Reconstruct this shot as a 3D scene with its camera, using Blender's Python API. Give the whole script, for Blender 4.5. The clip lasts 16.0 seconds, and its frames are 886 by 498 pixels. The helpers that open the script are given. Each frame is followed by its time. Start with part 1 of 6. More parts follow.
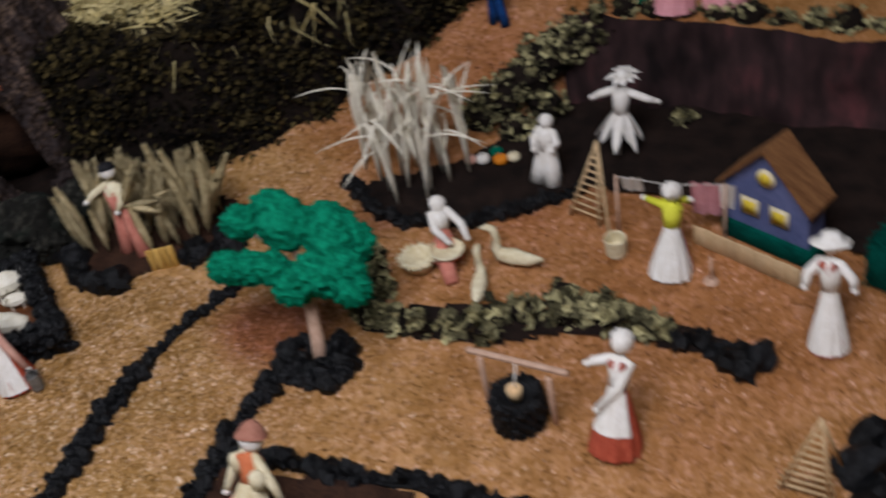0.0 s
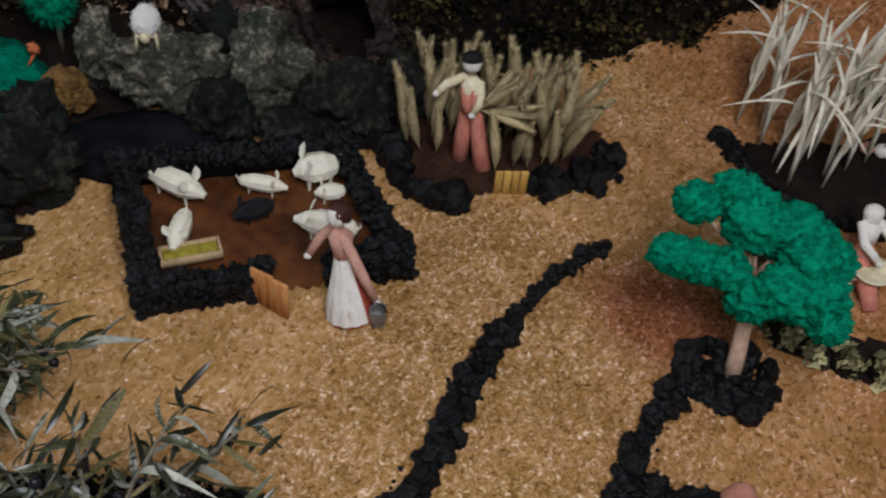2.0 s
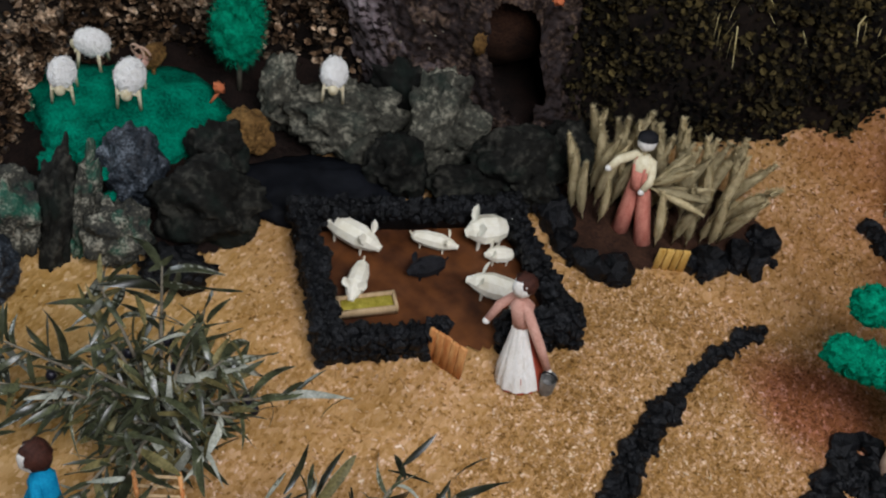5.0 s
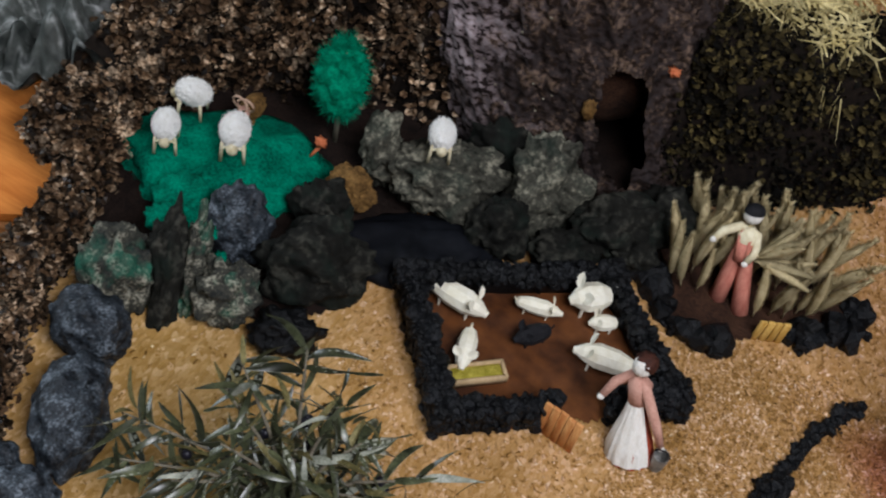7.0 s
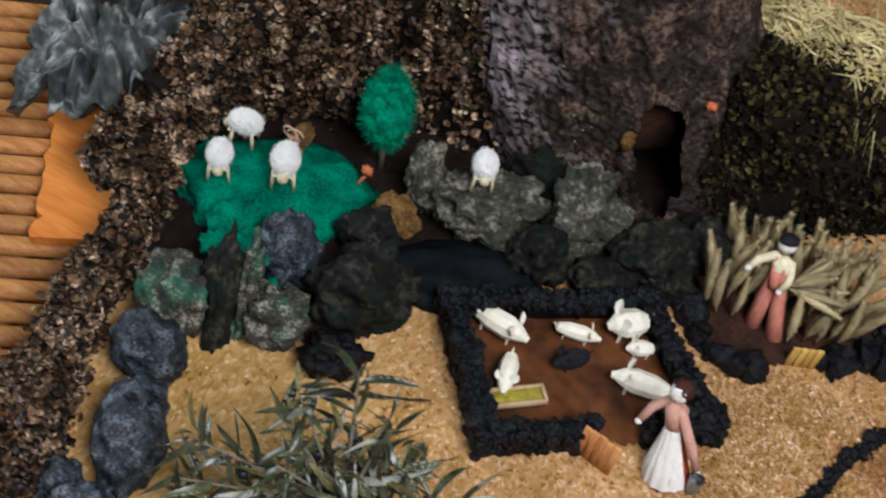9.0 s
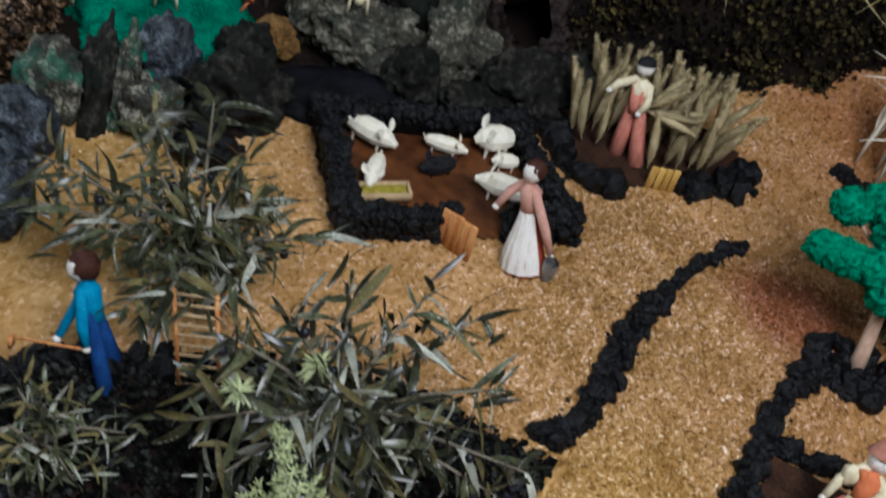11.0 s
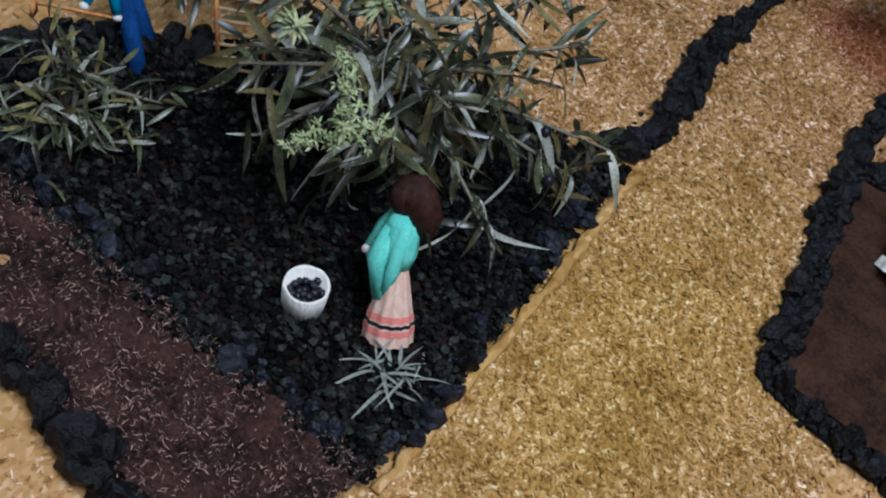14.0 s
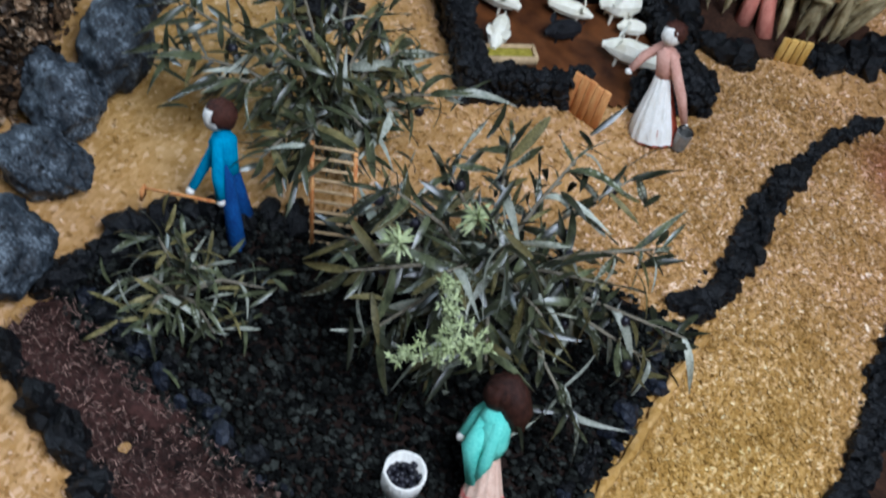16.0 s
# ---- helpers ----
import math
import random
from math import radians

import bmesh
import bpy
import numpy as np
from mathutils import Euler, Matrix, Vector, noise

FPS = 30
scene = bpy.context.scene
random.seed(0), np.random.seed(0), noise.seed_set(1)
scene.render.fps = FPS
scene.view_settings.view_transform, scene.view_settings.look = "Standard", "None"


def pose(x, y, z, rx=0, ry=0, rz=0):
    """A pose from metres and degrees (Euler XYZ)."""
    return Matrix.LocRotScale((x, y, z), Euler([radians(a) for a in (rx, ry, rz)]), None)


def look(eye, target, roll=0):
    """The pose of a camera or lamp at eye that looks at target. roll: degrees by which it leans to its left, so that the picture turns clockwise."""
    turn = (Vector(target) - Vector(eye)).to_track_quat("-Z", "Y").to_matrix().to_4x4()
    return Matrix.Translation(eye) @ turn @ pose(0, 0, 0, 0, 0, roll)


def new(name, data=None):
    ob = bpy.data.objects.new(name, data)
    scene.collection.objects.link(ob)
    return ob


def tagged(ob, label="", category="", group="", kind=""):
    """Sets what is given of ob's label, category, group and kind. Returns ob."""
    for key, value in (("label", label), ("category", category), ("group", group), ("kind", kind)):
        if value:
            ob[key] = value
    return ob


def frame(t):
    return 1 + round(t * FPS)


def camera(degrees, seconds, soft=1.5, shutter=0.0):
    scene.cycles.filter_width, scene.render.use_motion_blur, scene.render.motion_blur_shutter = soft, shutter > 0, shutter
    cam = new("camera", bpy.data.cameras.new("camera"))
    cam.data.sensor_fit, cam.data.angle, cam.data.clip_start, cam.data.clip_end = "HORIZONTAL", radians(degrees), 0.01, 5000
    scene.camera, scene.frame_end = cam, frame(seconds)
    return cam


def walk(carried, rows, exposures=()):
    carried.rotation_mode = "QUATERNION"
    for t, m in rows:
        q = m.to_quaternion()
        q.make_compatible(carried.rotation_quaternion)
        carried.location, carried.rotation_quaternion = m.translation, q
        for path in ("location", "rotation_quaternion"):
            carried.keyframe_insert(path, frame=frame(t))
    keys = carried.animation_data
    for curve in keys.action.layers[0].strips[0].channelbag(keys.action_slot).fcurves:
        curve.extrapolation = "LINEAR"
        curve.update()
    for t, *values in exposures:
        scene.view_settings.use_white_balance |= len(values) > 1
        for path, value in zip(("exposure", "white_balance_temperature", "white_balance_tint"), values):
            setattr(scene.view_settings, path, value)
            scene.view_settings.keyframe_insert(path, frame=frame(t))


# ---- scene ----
cam = camera(42.0, 16.0, soft=2.1, shutter=0.5)
PATH = [
    (0, (0.424, 0.501, 1.011), (-0.263, 1.887, -0.258), -13.0),
    (0.5, (0.123, 0.55, 1.123), (-0.435, 1.873, -0.269), -2.8),
    (1, (-0.136, 0.58, 1.084), (-0.62, 1.875, -0.362), 2.8),
    (1.5, (-0.24, 0.584, 1.045), (-0.662, 1.85, -0.444), 5.7),
    (2, (-0.297, 0.586, 1.012), (-0.692, 1.817, -0.515), 7.0),
    (2.5, (-0.355, 0.578, 1.053), (-0.751, 1.797, -0.482), 8.4),
    (3, (-0.434, 0.586, 1.092), (-0.816, 1.803, -0.448), 9.7),
    (3.5, (-0.453, 0.569, 1.08), (-0.849, 1.802, -0.444), 10.0),
    (6, (-0.567, 0.527, 1.067), (-0.957, 1.761, -0.458), 13.3),
    (6.5, (-0.63, 0.533, 1.099), (-0.988, 1.761, -0.438), 14.3),
    (7, (-0.671, 0.518, 1.094), (-1.021, 1.761, -0.433), 15.6),
    (7.5, (-0.732, 0.498, 1.102), (-1.058, 1.747, -0.427), 17.9),
    (8, (-0.76, 0.497, 1.129), (-1.111, 1.728, -0.407), 16.6),
    (8.2, (-0.763, 0.509, 1.148), (-1.123, 1.719, -0.403), 16.0),
    (10.5, (-0.455, 0.355, 1.05), (-0.888, 1.685, -0.379), 13.7),
    (11, (-0.435, 0.299, 0.979), (-0.822, 1.655, -0.439), 16.8),
    (11.5, (-0.391, 0.306, 0.878), (-0.728, 1.608, -0.603), 16.2),
    (12, (-0.347, 0.282, 0.805), (-0.674, 1.577, -0.684), 16.9),
    (12.5, (-0.366, 0.255, 0.758), (-0.67, 1.53, -0.752), 18.2),
    (13, (-0.4, 0.233, 0.761), (-0.716, 1.498, -0.755), 19.0),
    (13.5, (-0.402, 0.222, 0.765), (-0.727, 1.48, -0.756), 19.5),
    (14, (-0.406, 0.225, 0.757), (-0.718, 1.476, -0.771), 19.6),
    (14.5, (-0.44, 0.224, 0.794), (-0.764, 1.471, -0.736), 19.2),
    (15, (-0.486, 0.233, 0.817), (-0.788, 1.474, -0.723), 20.8),
    (15.5, (-0.528, 0.236, 0.847), (-0.816, 1.477, -0.695), 21.5),
    (16, (-0.519, 0.249, 0.89), (-0.868, 1.489, -0.64), 18.3),
]
walk(cam, [(t, look(eye, target, roll)) for t, eye, target, roll in PATH], exposures=[(0, -0.41, 6500, 14), (1, -0.56, 6500, 12), (2.5, -0.62, 6500, 10), (3.5, -0.38, 6450, 10), (6, -0.26, 6450, 10), (7, -0.18, 6400, 10), (8.2, 0.12, 6400, 10), (10.5, 0.0, 6250, 9), (11, -0.23, 6150, 8), (12.2, -0.5, 6000, 8), (13, -0.35, 5700, 7), (14.5, -0.22, 5600, 6), (16, 0.05, 5550, 5)])

# ---- world and light ----
world = bpy.data.worlds.new("world")
scene.world = world
world.use_nodes = True
world.node_tree.nodes["Background"].inputs[0].default_value = (0.75, 0.85, 1.0, 1)
world.node_tree.nodes["Background"].inputs[1].default_value = 0.003


def area(name, eye, target, sx, sy, watts, colour):
    d = bpy.data.lights.new(name, "AREA")
    d.shape, d.size, d.size_y, d.energy, d.color = "RECTANGLE", sx, sy, watts, colour
    ob = new(name, d)
    ob.matrix_world = look(eye, target)
    return ob


# soft overhead key light, added unseen in an assumed ceiling opening
area("added_overhead_light", (0.12, 0.42, 2.0), (-0.35, 0.95, 0.0), 1.15, 1.0, 65, (0.92, 0.93, 1.0))

# cooler daylight of the window in the west wall, standing in its opening
area("window_daylight", (-2.86, 1.1, 1.05), (-1.0, 1.2, 0.1), 1.0, 0.9, 24, (0.84, 0.92, 1.0))

# ---- materials ----
def nodes_of(m):
    m.use_nodes = True
    nt = m.node_tree
    return nt, nt.nodes["Principled BSDF"]


def mat(name, c1, c2, scale=60.0, rough=0.8, bump=0.3, fine=6.0, c3=None, spots=0.0, metal=0.0, vary=0.0, island=0.0, detail=6.0, sheen=0.0, spec=0.16, stretch=None, world_space=True, skew=0.0, tinge=None):
    """Two colours mixed by coarse and fine noise, optional dark spots, random value per object or island, and bump."""
    m = bpy.data.materials.new(name)
    nt, bsdf = nodes_of(m)
    N, L = nt.nodes.new, nt.links.new
    tc = N("ShaderNodeTexCoord")
    src = N("ShaderNodeNewGeometry").outputs["Position"] if world_space else tc.outputs["Object"]
    if stretch:
        mp = N("ShaderNodeMapping")
        mp.inputs["Scale"].default_value = stretch
        L(src, mp.inputs["Vector"])
        src = mp.outputs[0]
    n1 = N("ShaderNodeTexNoise")
    n1.inputs["Scale"].default_value, n1.inputs["Detail"].default_value = scale, detail
    n2 = N("ShaderNodeTexNoise")
    n2.inputs["Scale"].default_value, n2.inputs["Detail"].default_value = scale * fine, 3.0
    L(src, n1.inputs["Vector"])
    L(src, n2.inputs["Vector"])
    add = N("ShaderNodeMath")
    add.operation = "MULTIPLY_ADD"
    add.inputs[1].default_value = 0.45
    L(n2.outputs["Fac"], add.inputs[0])
    sc = N("ShaderNodeMath")
    sc.operation = "MULTIPLY_ADD"
    sc.inputs[1].default_value, sc.inputs[2].default_value = 0.55, 0.0
    L(n1.outputs["Fac"], sc.inputs[0])
    L(sc.outputs[0], add.inputs[2])
    ramp = N("ShaderNodeValToRGB")
    e = ramp.color_ramp.elements
    e[0].position, e[1].position = 0.36, 0.64
    e[0].color, e[1].color = (*c1, 1), (*c2, 1)
    if c3:
        k = e.new(0.52)
        k.color = (*c3, 1)
    L(add.outputs[0], ramp.inputs["Fac"])
    col = ramp.outputs["Color"]
    if vary or island:
        val = N("ShaderNodeHueSaturation")
        mr = N("ShaderNodeMapRange")
        a = vary or island
        mr.inputs["To Min"].default_value, mr.inputs["To Max"].default_value = 1 - a, 1 + a
        if vary:
            L(N("ShaderNodeObjectInfo").outputs["Random"], mr.inputs["Value"])
        else:
            rand = N("ShaderNodeNewGeometry").outputs["Random Per Island"]
            if skew:
                pw = N("ShaderNodeMath")
                pw.operation = "POWER"
                pw.inputs[1].default_value = skew
                L(rand, pw.inputs[0])
                rand = pw.outputs[0]
            L(rand, mr.inputs["Value"])
        L(mr.outputs[0], val.inputs["Value"])
        L(col, val.inputs["Color"])
        col = val.outputs["Color"]
    if spots:
        vo = N("ShaderNodeTexVoronoi")
        vo.inputs["Scale"].default_value = scale * 1.6
        L(src, vo.inputs["Vector"])
        r2 = N("ShaderNodeValToRGB")
        r2.color_ramp.elements[0].position, r2.color_ramp.elements[1].position = 0.12, 0.3
        r2.color_ramp.elements[0].color = (1 - spots,) * 3 + (1,)
        L(vo.outputs["Distance"], r2.inputs["Fac"])
        mx = N("ShaderNodeMix")
        mx.data_type, mx.blend_type = "RGBA", "MULTIPLY"
        mx.inputs["Factor"].default_value = 1.0
        L(col, mx.inputs["A"])
        L(r2.outputs["Color"], mx.inputs["B"])
        col = mx.outputs["Result"]
    if tinge:
        n3 = N("ShaderNodeTexNoise")
        n3.inputs["Scale"].default_value, n3.inputs["Detail"].default_value = 26, 5
        L(src, n3.inputs["Vector"])
        r3 = N("ShaderNodeMapRange")
        r3.inputs["From Min"].default_value, r3.inputs["From Max"].default_value = 0.50, 0.66
        r3.inputs["To Max"].default_value = 0.45
        L(n3.outputs["Fac"], r3.inputs["Value"])
        mt = N("ShaderNodeMix")
        mt.data_type = "RGBA"
        mt.inputs["B"].default_value = (*tinge, 1)
        L(r3.outputs[0], mt.inputs["Factor"])
        L(col, mt.inputs["A"])
        col = mt.outputs["Result"]
    L(col, bsdf.inputs["Base Color"])
    bsdf.inputs["Roughness"].default_value, bsdf.inputs["Metallic"].default_value = rough, metal
    bsdf.inputs["Specular IOR Level"].default_value = spec
    if sheen:
        bsdf.inputs["Sheen Weight"].default_value = sheen
    if bump:
        b = N("ShaderNodeBump")
        b.inputs["Strength"].default_value, b.inputs["Distance"].default_value = bump, 0.004
        L(add.outputs[0], b.inputs["Height"])
        L(b.outputs["Normal"], bsdf.inputs["Normal"])
    return m


def sawdust_material():
    """Golden sawdust with dyed patches: pale sand, reddish brown and a purple-brown stain."""
    m = bpy.data.materials.new("sawdust")
    nt, bsdf = nodes_of(m)
    N, L = nt.nodes.new, nt.links.new
    geo = N("ShaderNodeNewGeometry")
    v = N("ShaderNodeTexVoronoi")
    v.inputs["Scale"].default_value = 230
    st = N("ShaderNodeMapping")
    st.inputs["Scale"].default_value = (1, 0.6, 1)
    L(geo.outputs["Position"], st.inputs["Vector"])
    L(st.outputs[0], v.inputs["Vector"])
    sep = N("ShaderNodeSeparateColor")
    L(v.outputs["Color"], sep.inputs["Color"])
    r = N("ShaderNodeValToRGB")
    e = r.color_ramp.elements
    e[0].color, e[1].color = (0.13, 0.058, 0.012, 1), (0.95, 0.80, 0.62, 1)
    e.new(0.33).color = (0.38, 0.205, 0.060, 1)
    e.new(0.66).color = (0.52, 0.31, 0.135, 1)
    e.new(0.84).color = (0.74, 0.50, 0.33, 1)
    mixv = N("ShaderNodeMix")
    mixv.inputs["Factor"].default_value = 0.6
    rnd = N("ShaderNodeMapRange")
    L(geo.outputs["Random Per Island"], rnd.inputs["Value"])
    L(sep.outputs[0], mixv.inputs["A"])
    L(rnd.outputs[0], mixv.inputs["B"])
    L(mixv.outputs["Result"], r.inputs["Fac"])
    col = r.outputs["Color"]
    n = N("ShaderNodeTexNoise")
    n.inputs["Scale"].default_value, n.inputs["Detail"].default_value = 5, 5
    L(geo.outputs["Position"], n.inputs["Vector"])

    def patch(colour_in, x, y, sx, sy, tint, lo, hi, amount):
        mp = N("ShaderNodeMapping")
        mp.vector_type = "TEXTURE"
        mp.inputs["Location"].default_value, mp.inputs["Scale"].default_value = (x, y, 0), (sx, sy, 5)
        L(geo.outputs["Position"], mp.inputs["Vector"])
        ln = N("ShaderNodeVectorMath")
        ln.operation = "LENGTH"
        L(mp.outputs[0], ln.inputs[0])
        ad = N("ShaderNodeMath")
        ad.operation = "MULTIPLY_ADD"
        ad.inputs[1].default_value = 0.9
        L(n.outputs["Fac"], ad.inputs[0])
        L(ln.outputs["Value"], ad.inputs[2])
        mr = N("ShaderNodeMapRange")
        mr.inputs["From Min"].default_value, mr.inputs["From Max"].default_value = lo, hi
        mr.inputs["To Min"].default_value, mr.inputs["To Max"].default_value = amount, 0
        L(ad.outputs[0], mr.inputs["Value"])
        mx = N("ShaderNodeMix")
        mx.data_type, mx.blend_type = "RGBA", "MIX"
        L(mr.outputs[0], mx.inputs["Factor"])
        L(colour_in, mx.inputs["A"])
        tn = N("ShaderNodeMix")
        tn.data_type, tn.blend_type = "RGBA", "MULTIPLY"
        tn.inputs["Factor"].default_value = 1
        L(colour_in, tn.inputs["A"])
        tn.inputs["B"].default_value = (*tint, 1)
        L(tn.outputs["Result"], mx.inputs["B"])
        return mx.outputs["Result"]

    col = patch(col, 0.25, 1.65, 0.55, 0.5, (0.80, 0.60, 0.57), 0.8, 1.9, 1.0)
    col = patch(col, -0.2, 2.0, 0.35, 0.3, (0.9, 0.72, 0.75), 0.8, 1.7, 1.0)
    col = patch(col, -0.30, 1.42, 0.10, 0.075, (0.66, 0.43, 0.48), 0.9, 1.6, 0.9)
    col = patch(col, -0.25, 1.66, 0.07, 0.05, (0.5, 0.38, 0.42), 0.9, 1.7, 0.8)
    col = patch(col, -1.06, 1.05, 0.2, 0.24, (1.25, 1.35, 1.2), 0.8, 1.6, 0.8)
    col = patch(col, -0.38, 0.82, 0.16, 0.3, (0.98, 1.02, 0.55), 0.8, 1.7, 0.7)
    big = N("ShaderNodeMix")
    big.data_type, big.blend_type = "RGBA", "MULTIPLY"
    big.inputs["Factor"].default_value = 0.6
    rb = N("ShaderNodeValToRGB")
    rb.color_ramp.elements[0].position, rb.color_ramp.elements[1].position = 0.36, 0.56
    rb.color_ramp.elements[0].color, rb.color_ramp.elements[1].color = (0.60, 0.52, 0.30, 1), (1.0, 0.97, 0.95, 1)
    n3 = N("ShaderNodeTexNoise")
    n3.inputs["Scale"].default_value, n3.inputs["Detail"].default_value = 13, 6
    L(geo.outputs["Position"], n3.inputs["Vector"])
    L(n3.outputs["Fac"], rb.inputs["Fac"])
    L(col, big.inputs["A"])
    L(rb.outputs["Color"], big.inputs["B"])
    L(big.outputs["Result"], bsdf.inputs["Base Color"])
    bsdf.inputs["Roughness"].default_value = 0.85
    bsdf.inputs["Specular IOR Level"].default_value = 0.25
    bp = N("ShaderNodeBump")
    bp.inputs["Strength"].default_value, bp.inputs["Distance"].default_value = 0.6, 0.002
    L(v.outputs["Distance"], bp.inputs["Height"])
    L(bp.outputs["Normal"], bsdf.inputs["Normal"])
    return m


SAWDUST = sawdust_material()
LAVA = mat("lava_stone", (0.001, 0.0011, 0.0014), (0.0085, 0.0093, 0.0108), 150, 0.5, 1.0, fine=3.0, vary=0.6, spec=0.2)
LAVA_FINE = mat("lava_gravel", (0.001, 0.0012, 0.0014), (0.031, 0.034, 0.029), 45, 0.75, 0.8, island=0.95, skew=2.6, spec=0.08)
BLUE_LAVA = mat("grey_blue_pumice", (0.003, 0.004, 0.006), (0.17, 0.20, 0.23), 55, 0.55, 1.0, c3=(0.034, 0.043, 0.053), spots=0.9, vary=0.2, spec=0.3)
MOSSY_ROCK = mat("moss_tinged_rock", (0.02, 0.022, 0.021), (0.30, 0.285, 0.22), 44, 0.9, 1.0, c3=(0.055, 0.054, 0.042), vary=0.25, tinge=(0.0, 0.20, 0.12))
GREY_ROCK = mat("grey_cork_rock", (0.014, 0.0135, 0.010), (0.27, 0.255, 0.19), 30, 0.9, 1.0, fine=5.0, c3=(0.066, 0.064, 0.049), vary=0.25, tinge=(0.018, 0.032, 0.024))
DARK_ROCK = mat("dark_bark_rock", (0.004, 0.004, 0.003), (0.038, 0.037, 0.029), 28, 0.9, 1.0, fine=4.0, c3=(0.010, 0.010, 0.008), vary=0.3, tinge=(0.006, 0.014, 0.010))
BROWN_ROCK = mat("ochre_rock", (0.06, 0.03, 0.009), (0.24, 0.13, 0.04), 40, 0.85, 0.8)
def bark_material():
    """Rough bark: brown with dark flecks; its window-lit left flank is painted pale grey."""
    m = mat("rough_bark", (0.003, 0.0016, 0.001), (0.14, 0.092, 0.062), 24, 0.92, 1.0, c3=(0.017, 0.0095, 0.006), fine=7)
    nt, bsdf = nodes_of(m)
    N, L = nt.nodes.new, nt.links.new
    old = bsdf.inputs["Base Color"].links[0].from_socket
    geo = N("ShaderNodeNewGeometry")
    sep = N("ShaderNodeSeparateXYZ")
    L(geo.outputs["Position"], sep.inputs[0])
    n = N("ShaderNodeTexNoise")
    n.inputs["Scale"].default_value, n.inputs["Detail"].default_value = 16, 7
    L(geo.outputs["Position"], n.inputs["Vector"])
    ad = N("ShaderNodeMath")
    ad.operation = "MULTIPLY_ADD"
    ad.inputs[1].default_value = 0.34
    L(n.outputs["Fac"], ad.inputs[0])
    L(sep.outputs["X"], ad.inputs[2])
    # paler towards low X: side light put into the bark colour
    mr = N("ShaderNodeMapRange")
    mr.inputs["From Min"].default_value, mr.inputs["From Max"].default_value = -0.885, -0.755
    mr.inputs["To Min"].default_value, mr.inputs["To Max"].default_value = 1, 0.06
    L(ad.outputs[0], mr.inputs["Value"])
    n2 = N("ShaderNodeTexNoise")
    n2.inputs["Scale"].default_value, n2.inputs["Detail"].default_value = 85, 5
    squeeze = N("ShaderNodeMapping")
    squeeze.inputs["Scale"].default_value = (1, 1, 1.5)
    L(geo.outputs["Position"], squeeze.inputs["Vector"])
    L(squeeze.outputs[0], n2.inputs["Vector"])
    r = N("ShaderNodeValToRGB")
    e = r.color_ramp.elements
    e[0].position, e[1].position = 0.42, 0.50
    e[0].color, e[1].color = (0.016, 0.010, 0.010, 1), (0.27, 0.21, 0.215, 1)
    e.new(0.66).color = (0.46, 0.385, 0.40, 1)
    L(n2.outputs["Fac"], r.inputs["Fac"])
    mx = N("ShaderNodeMix")
    mx.data_type = "RGBA"
    L(mr.outputs[0], mx.inputs["Factor"])
    L(old, mx.inputs["A"])
    L(r.outputs["Color"], mx.inputs["B"])
    L(mx.outputs["Result"], bsdf.inputs["Base Color"])
    return m


BARK = bark_material()
SOIL_RED = mat("red_brown_soil", (0.035, 0.010, 0.003), (0.15, 0.050, 0.013), 10, 0.5, 0.4, fine=5, spec=0.4)
SOIL = mat("dark_brown_soil", (0.004, 0.0026, 0.002), (0.02, 0.011, 0.008), 30, 0.95, 0.8, fine=10)
SOIL_MID = mat("brown_soil", (0.011, 0.005, 0.0035), (0.058, 0.026, 0.014), 30, 0.9, 0.7, fine=9)
PEAT = mat("fibrous_peat", (0.004, 0.0018, 0.0015), (0.060, 0.026, 0.021), 26, 0.95, 1.0, fine=8)
CLIFF = mat("dark_paper_cliff", (0.008, 0.005, 0.005), (0.095, 0.032, 0.034), 9, 0.9, 0.6, fine=5, c3=(0.035, 0.018, 0.018), stretch=(1, 1, 0.3))
GREEN_FELT = mat("green_felt", (0.0, 0.065, 0.04), (0.0, 0.25, 0.145), 30, 0.95, 0.9, fine=9, spec=0.04)
DARK_FELT = mat("dark_green_felt", (0.0, 0.03, 0.022), (0.0, 0.075, 0.055), 35, 0.95, 0.5, spec=0.04)
FOAM = mat("green_foam", (0.0, 0.10, 0.055), (0.002, 0.33, 0.175), 120, 0.95, 1.0, fine=5, spec=0.04)
HUSK_WHITE = mat("white_corn_husk", (0.74, 0.70, 0.62), (0.88, 0.86, 0.81), 40, 0.6, 0.8, fine=5, stretch=(3, 3, 0.4))
HUSK_CREAM = mat("cream_corn_husk", (0.55, 0.46, 0.27), (0.78, 0.72, 0.52), 30, 0.55, 0.3, fine=5)
HUSK_STALK = mat("dry_maize_leaf", (0.54, 0.49, 0.36), (0.86, 0.82, 0.70), 40, 0.65, 0.3, stretch=(3, 3, 0.3), island=0.15)
WOOL = mat("white_wool", (0.82, 0.80, 0.74), (0.93, 0.92, 0.89), 140, 0.95, 1.0, fine=4, sheen=0.3)
PINK = mat("pink_husk", (0.50, 0.25, 0.19), (0.64, 0.37, 0.29), 60, 0.65, 0.3)
SALMON = mat("salmon_husk", (0.46, 0.14, 0.10), (0.64, 0.26, 0.19), 60, 0.65, 0.3, stretch=(3, 3, 0.5))
RED = mat("brick_red_husk", (0.28, 0.04, 0.02), (0.46, 0.095, 0.05), 60, 0.6, 0.3, stretch=(3, 3, 0.5))
ORANGE = mat("orange_cloth", (0.50, 0.13, 0.05), (0.62, 0.19, 0.08), 80, 0.7, 0.3)
PINKPALE = mat("pale_pink_cloth", (0.55, 0.22, 0.24), (0.70, 0.34, 0.36), 60, 0.7, 0.3)
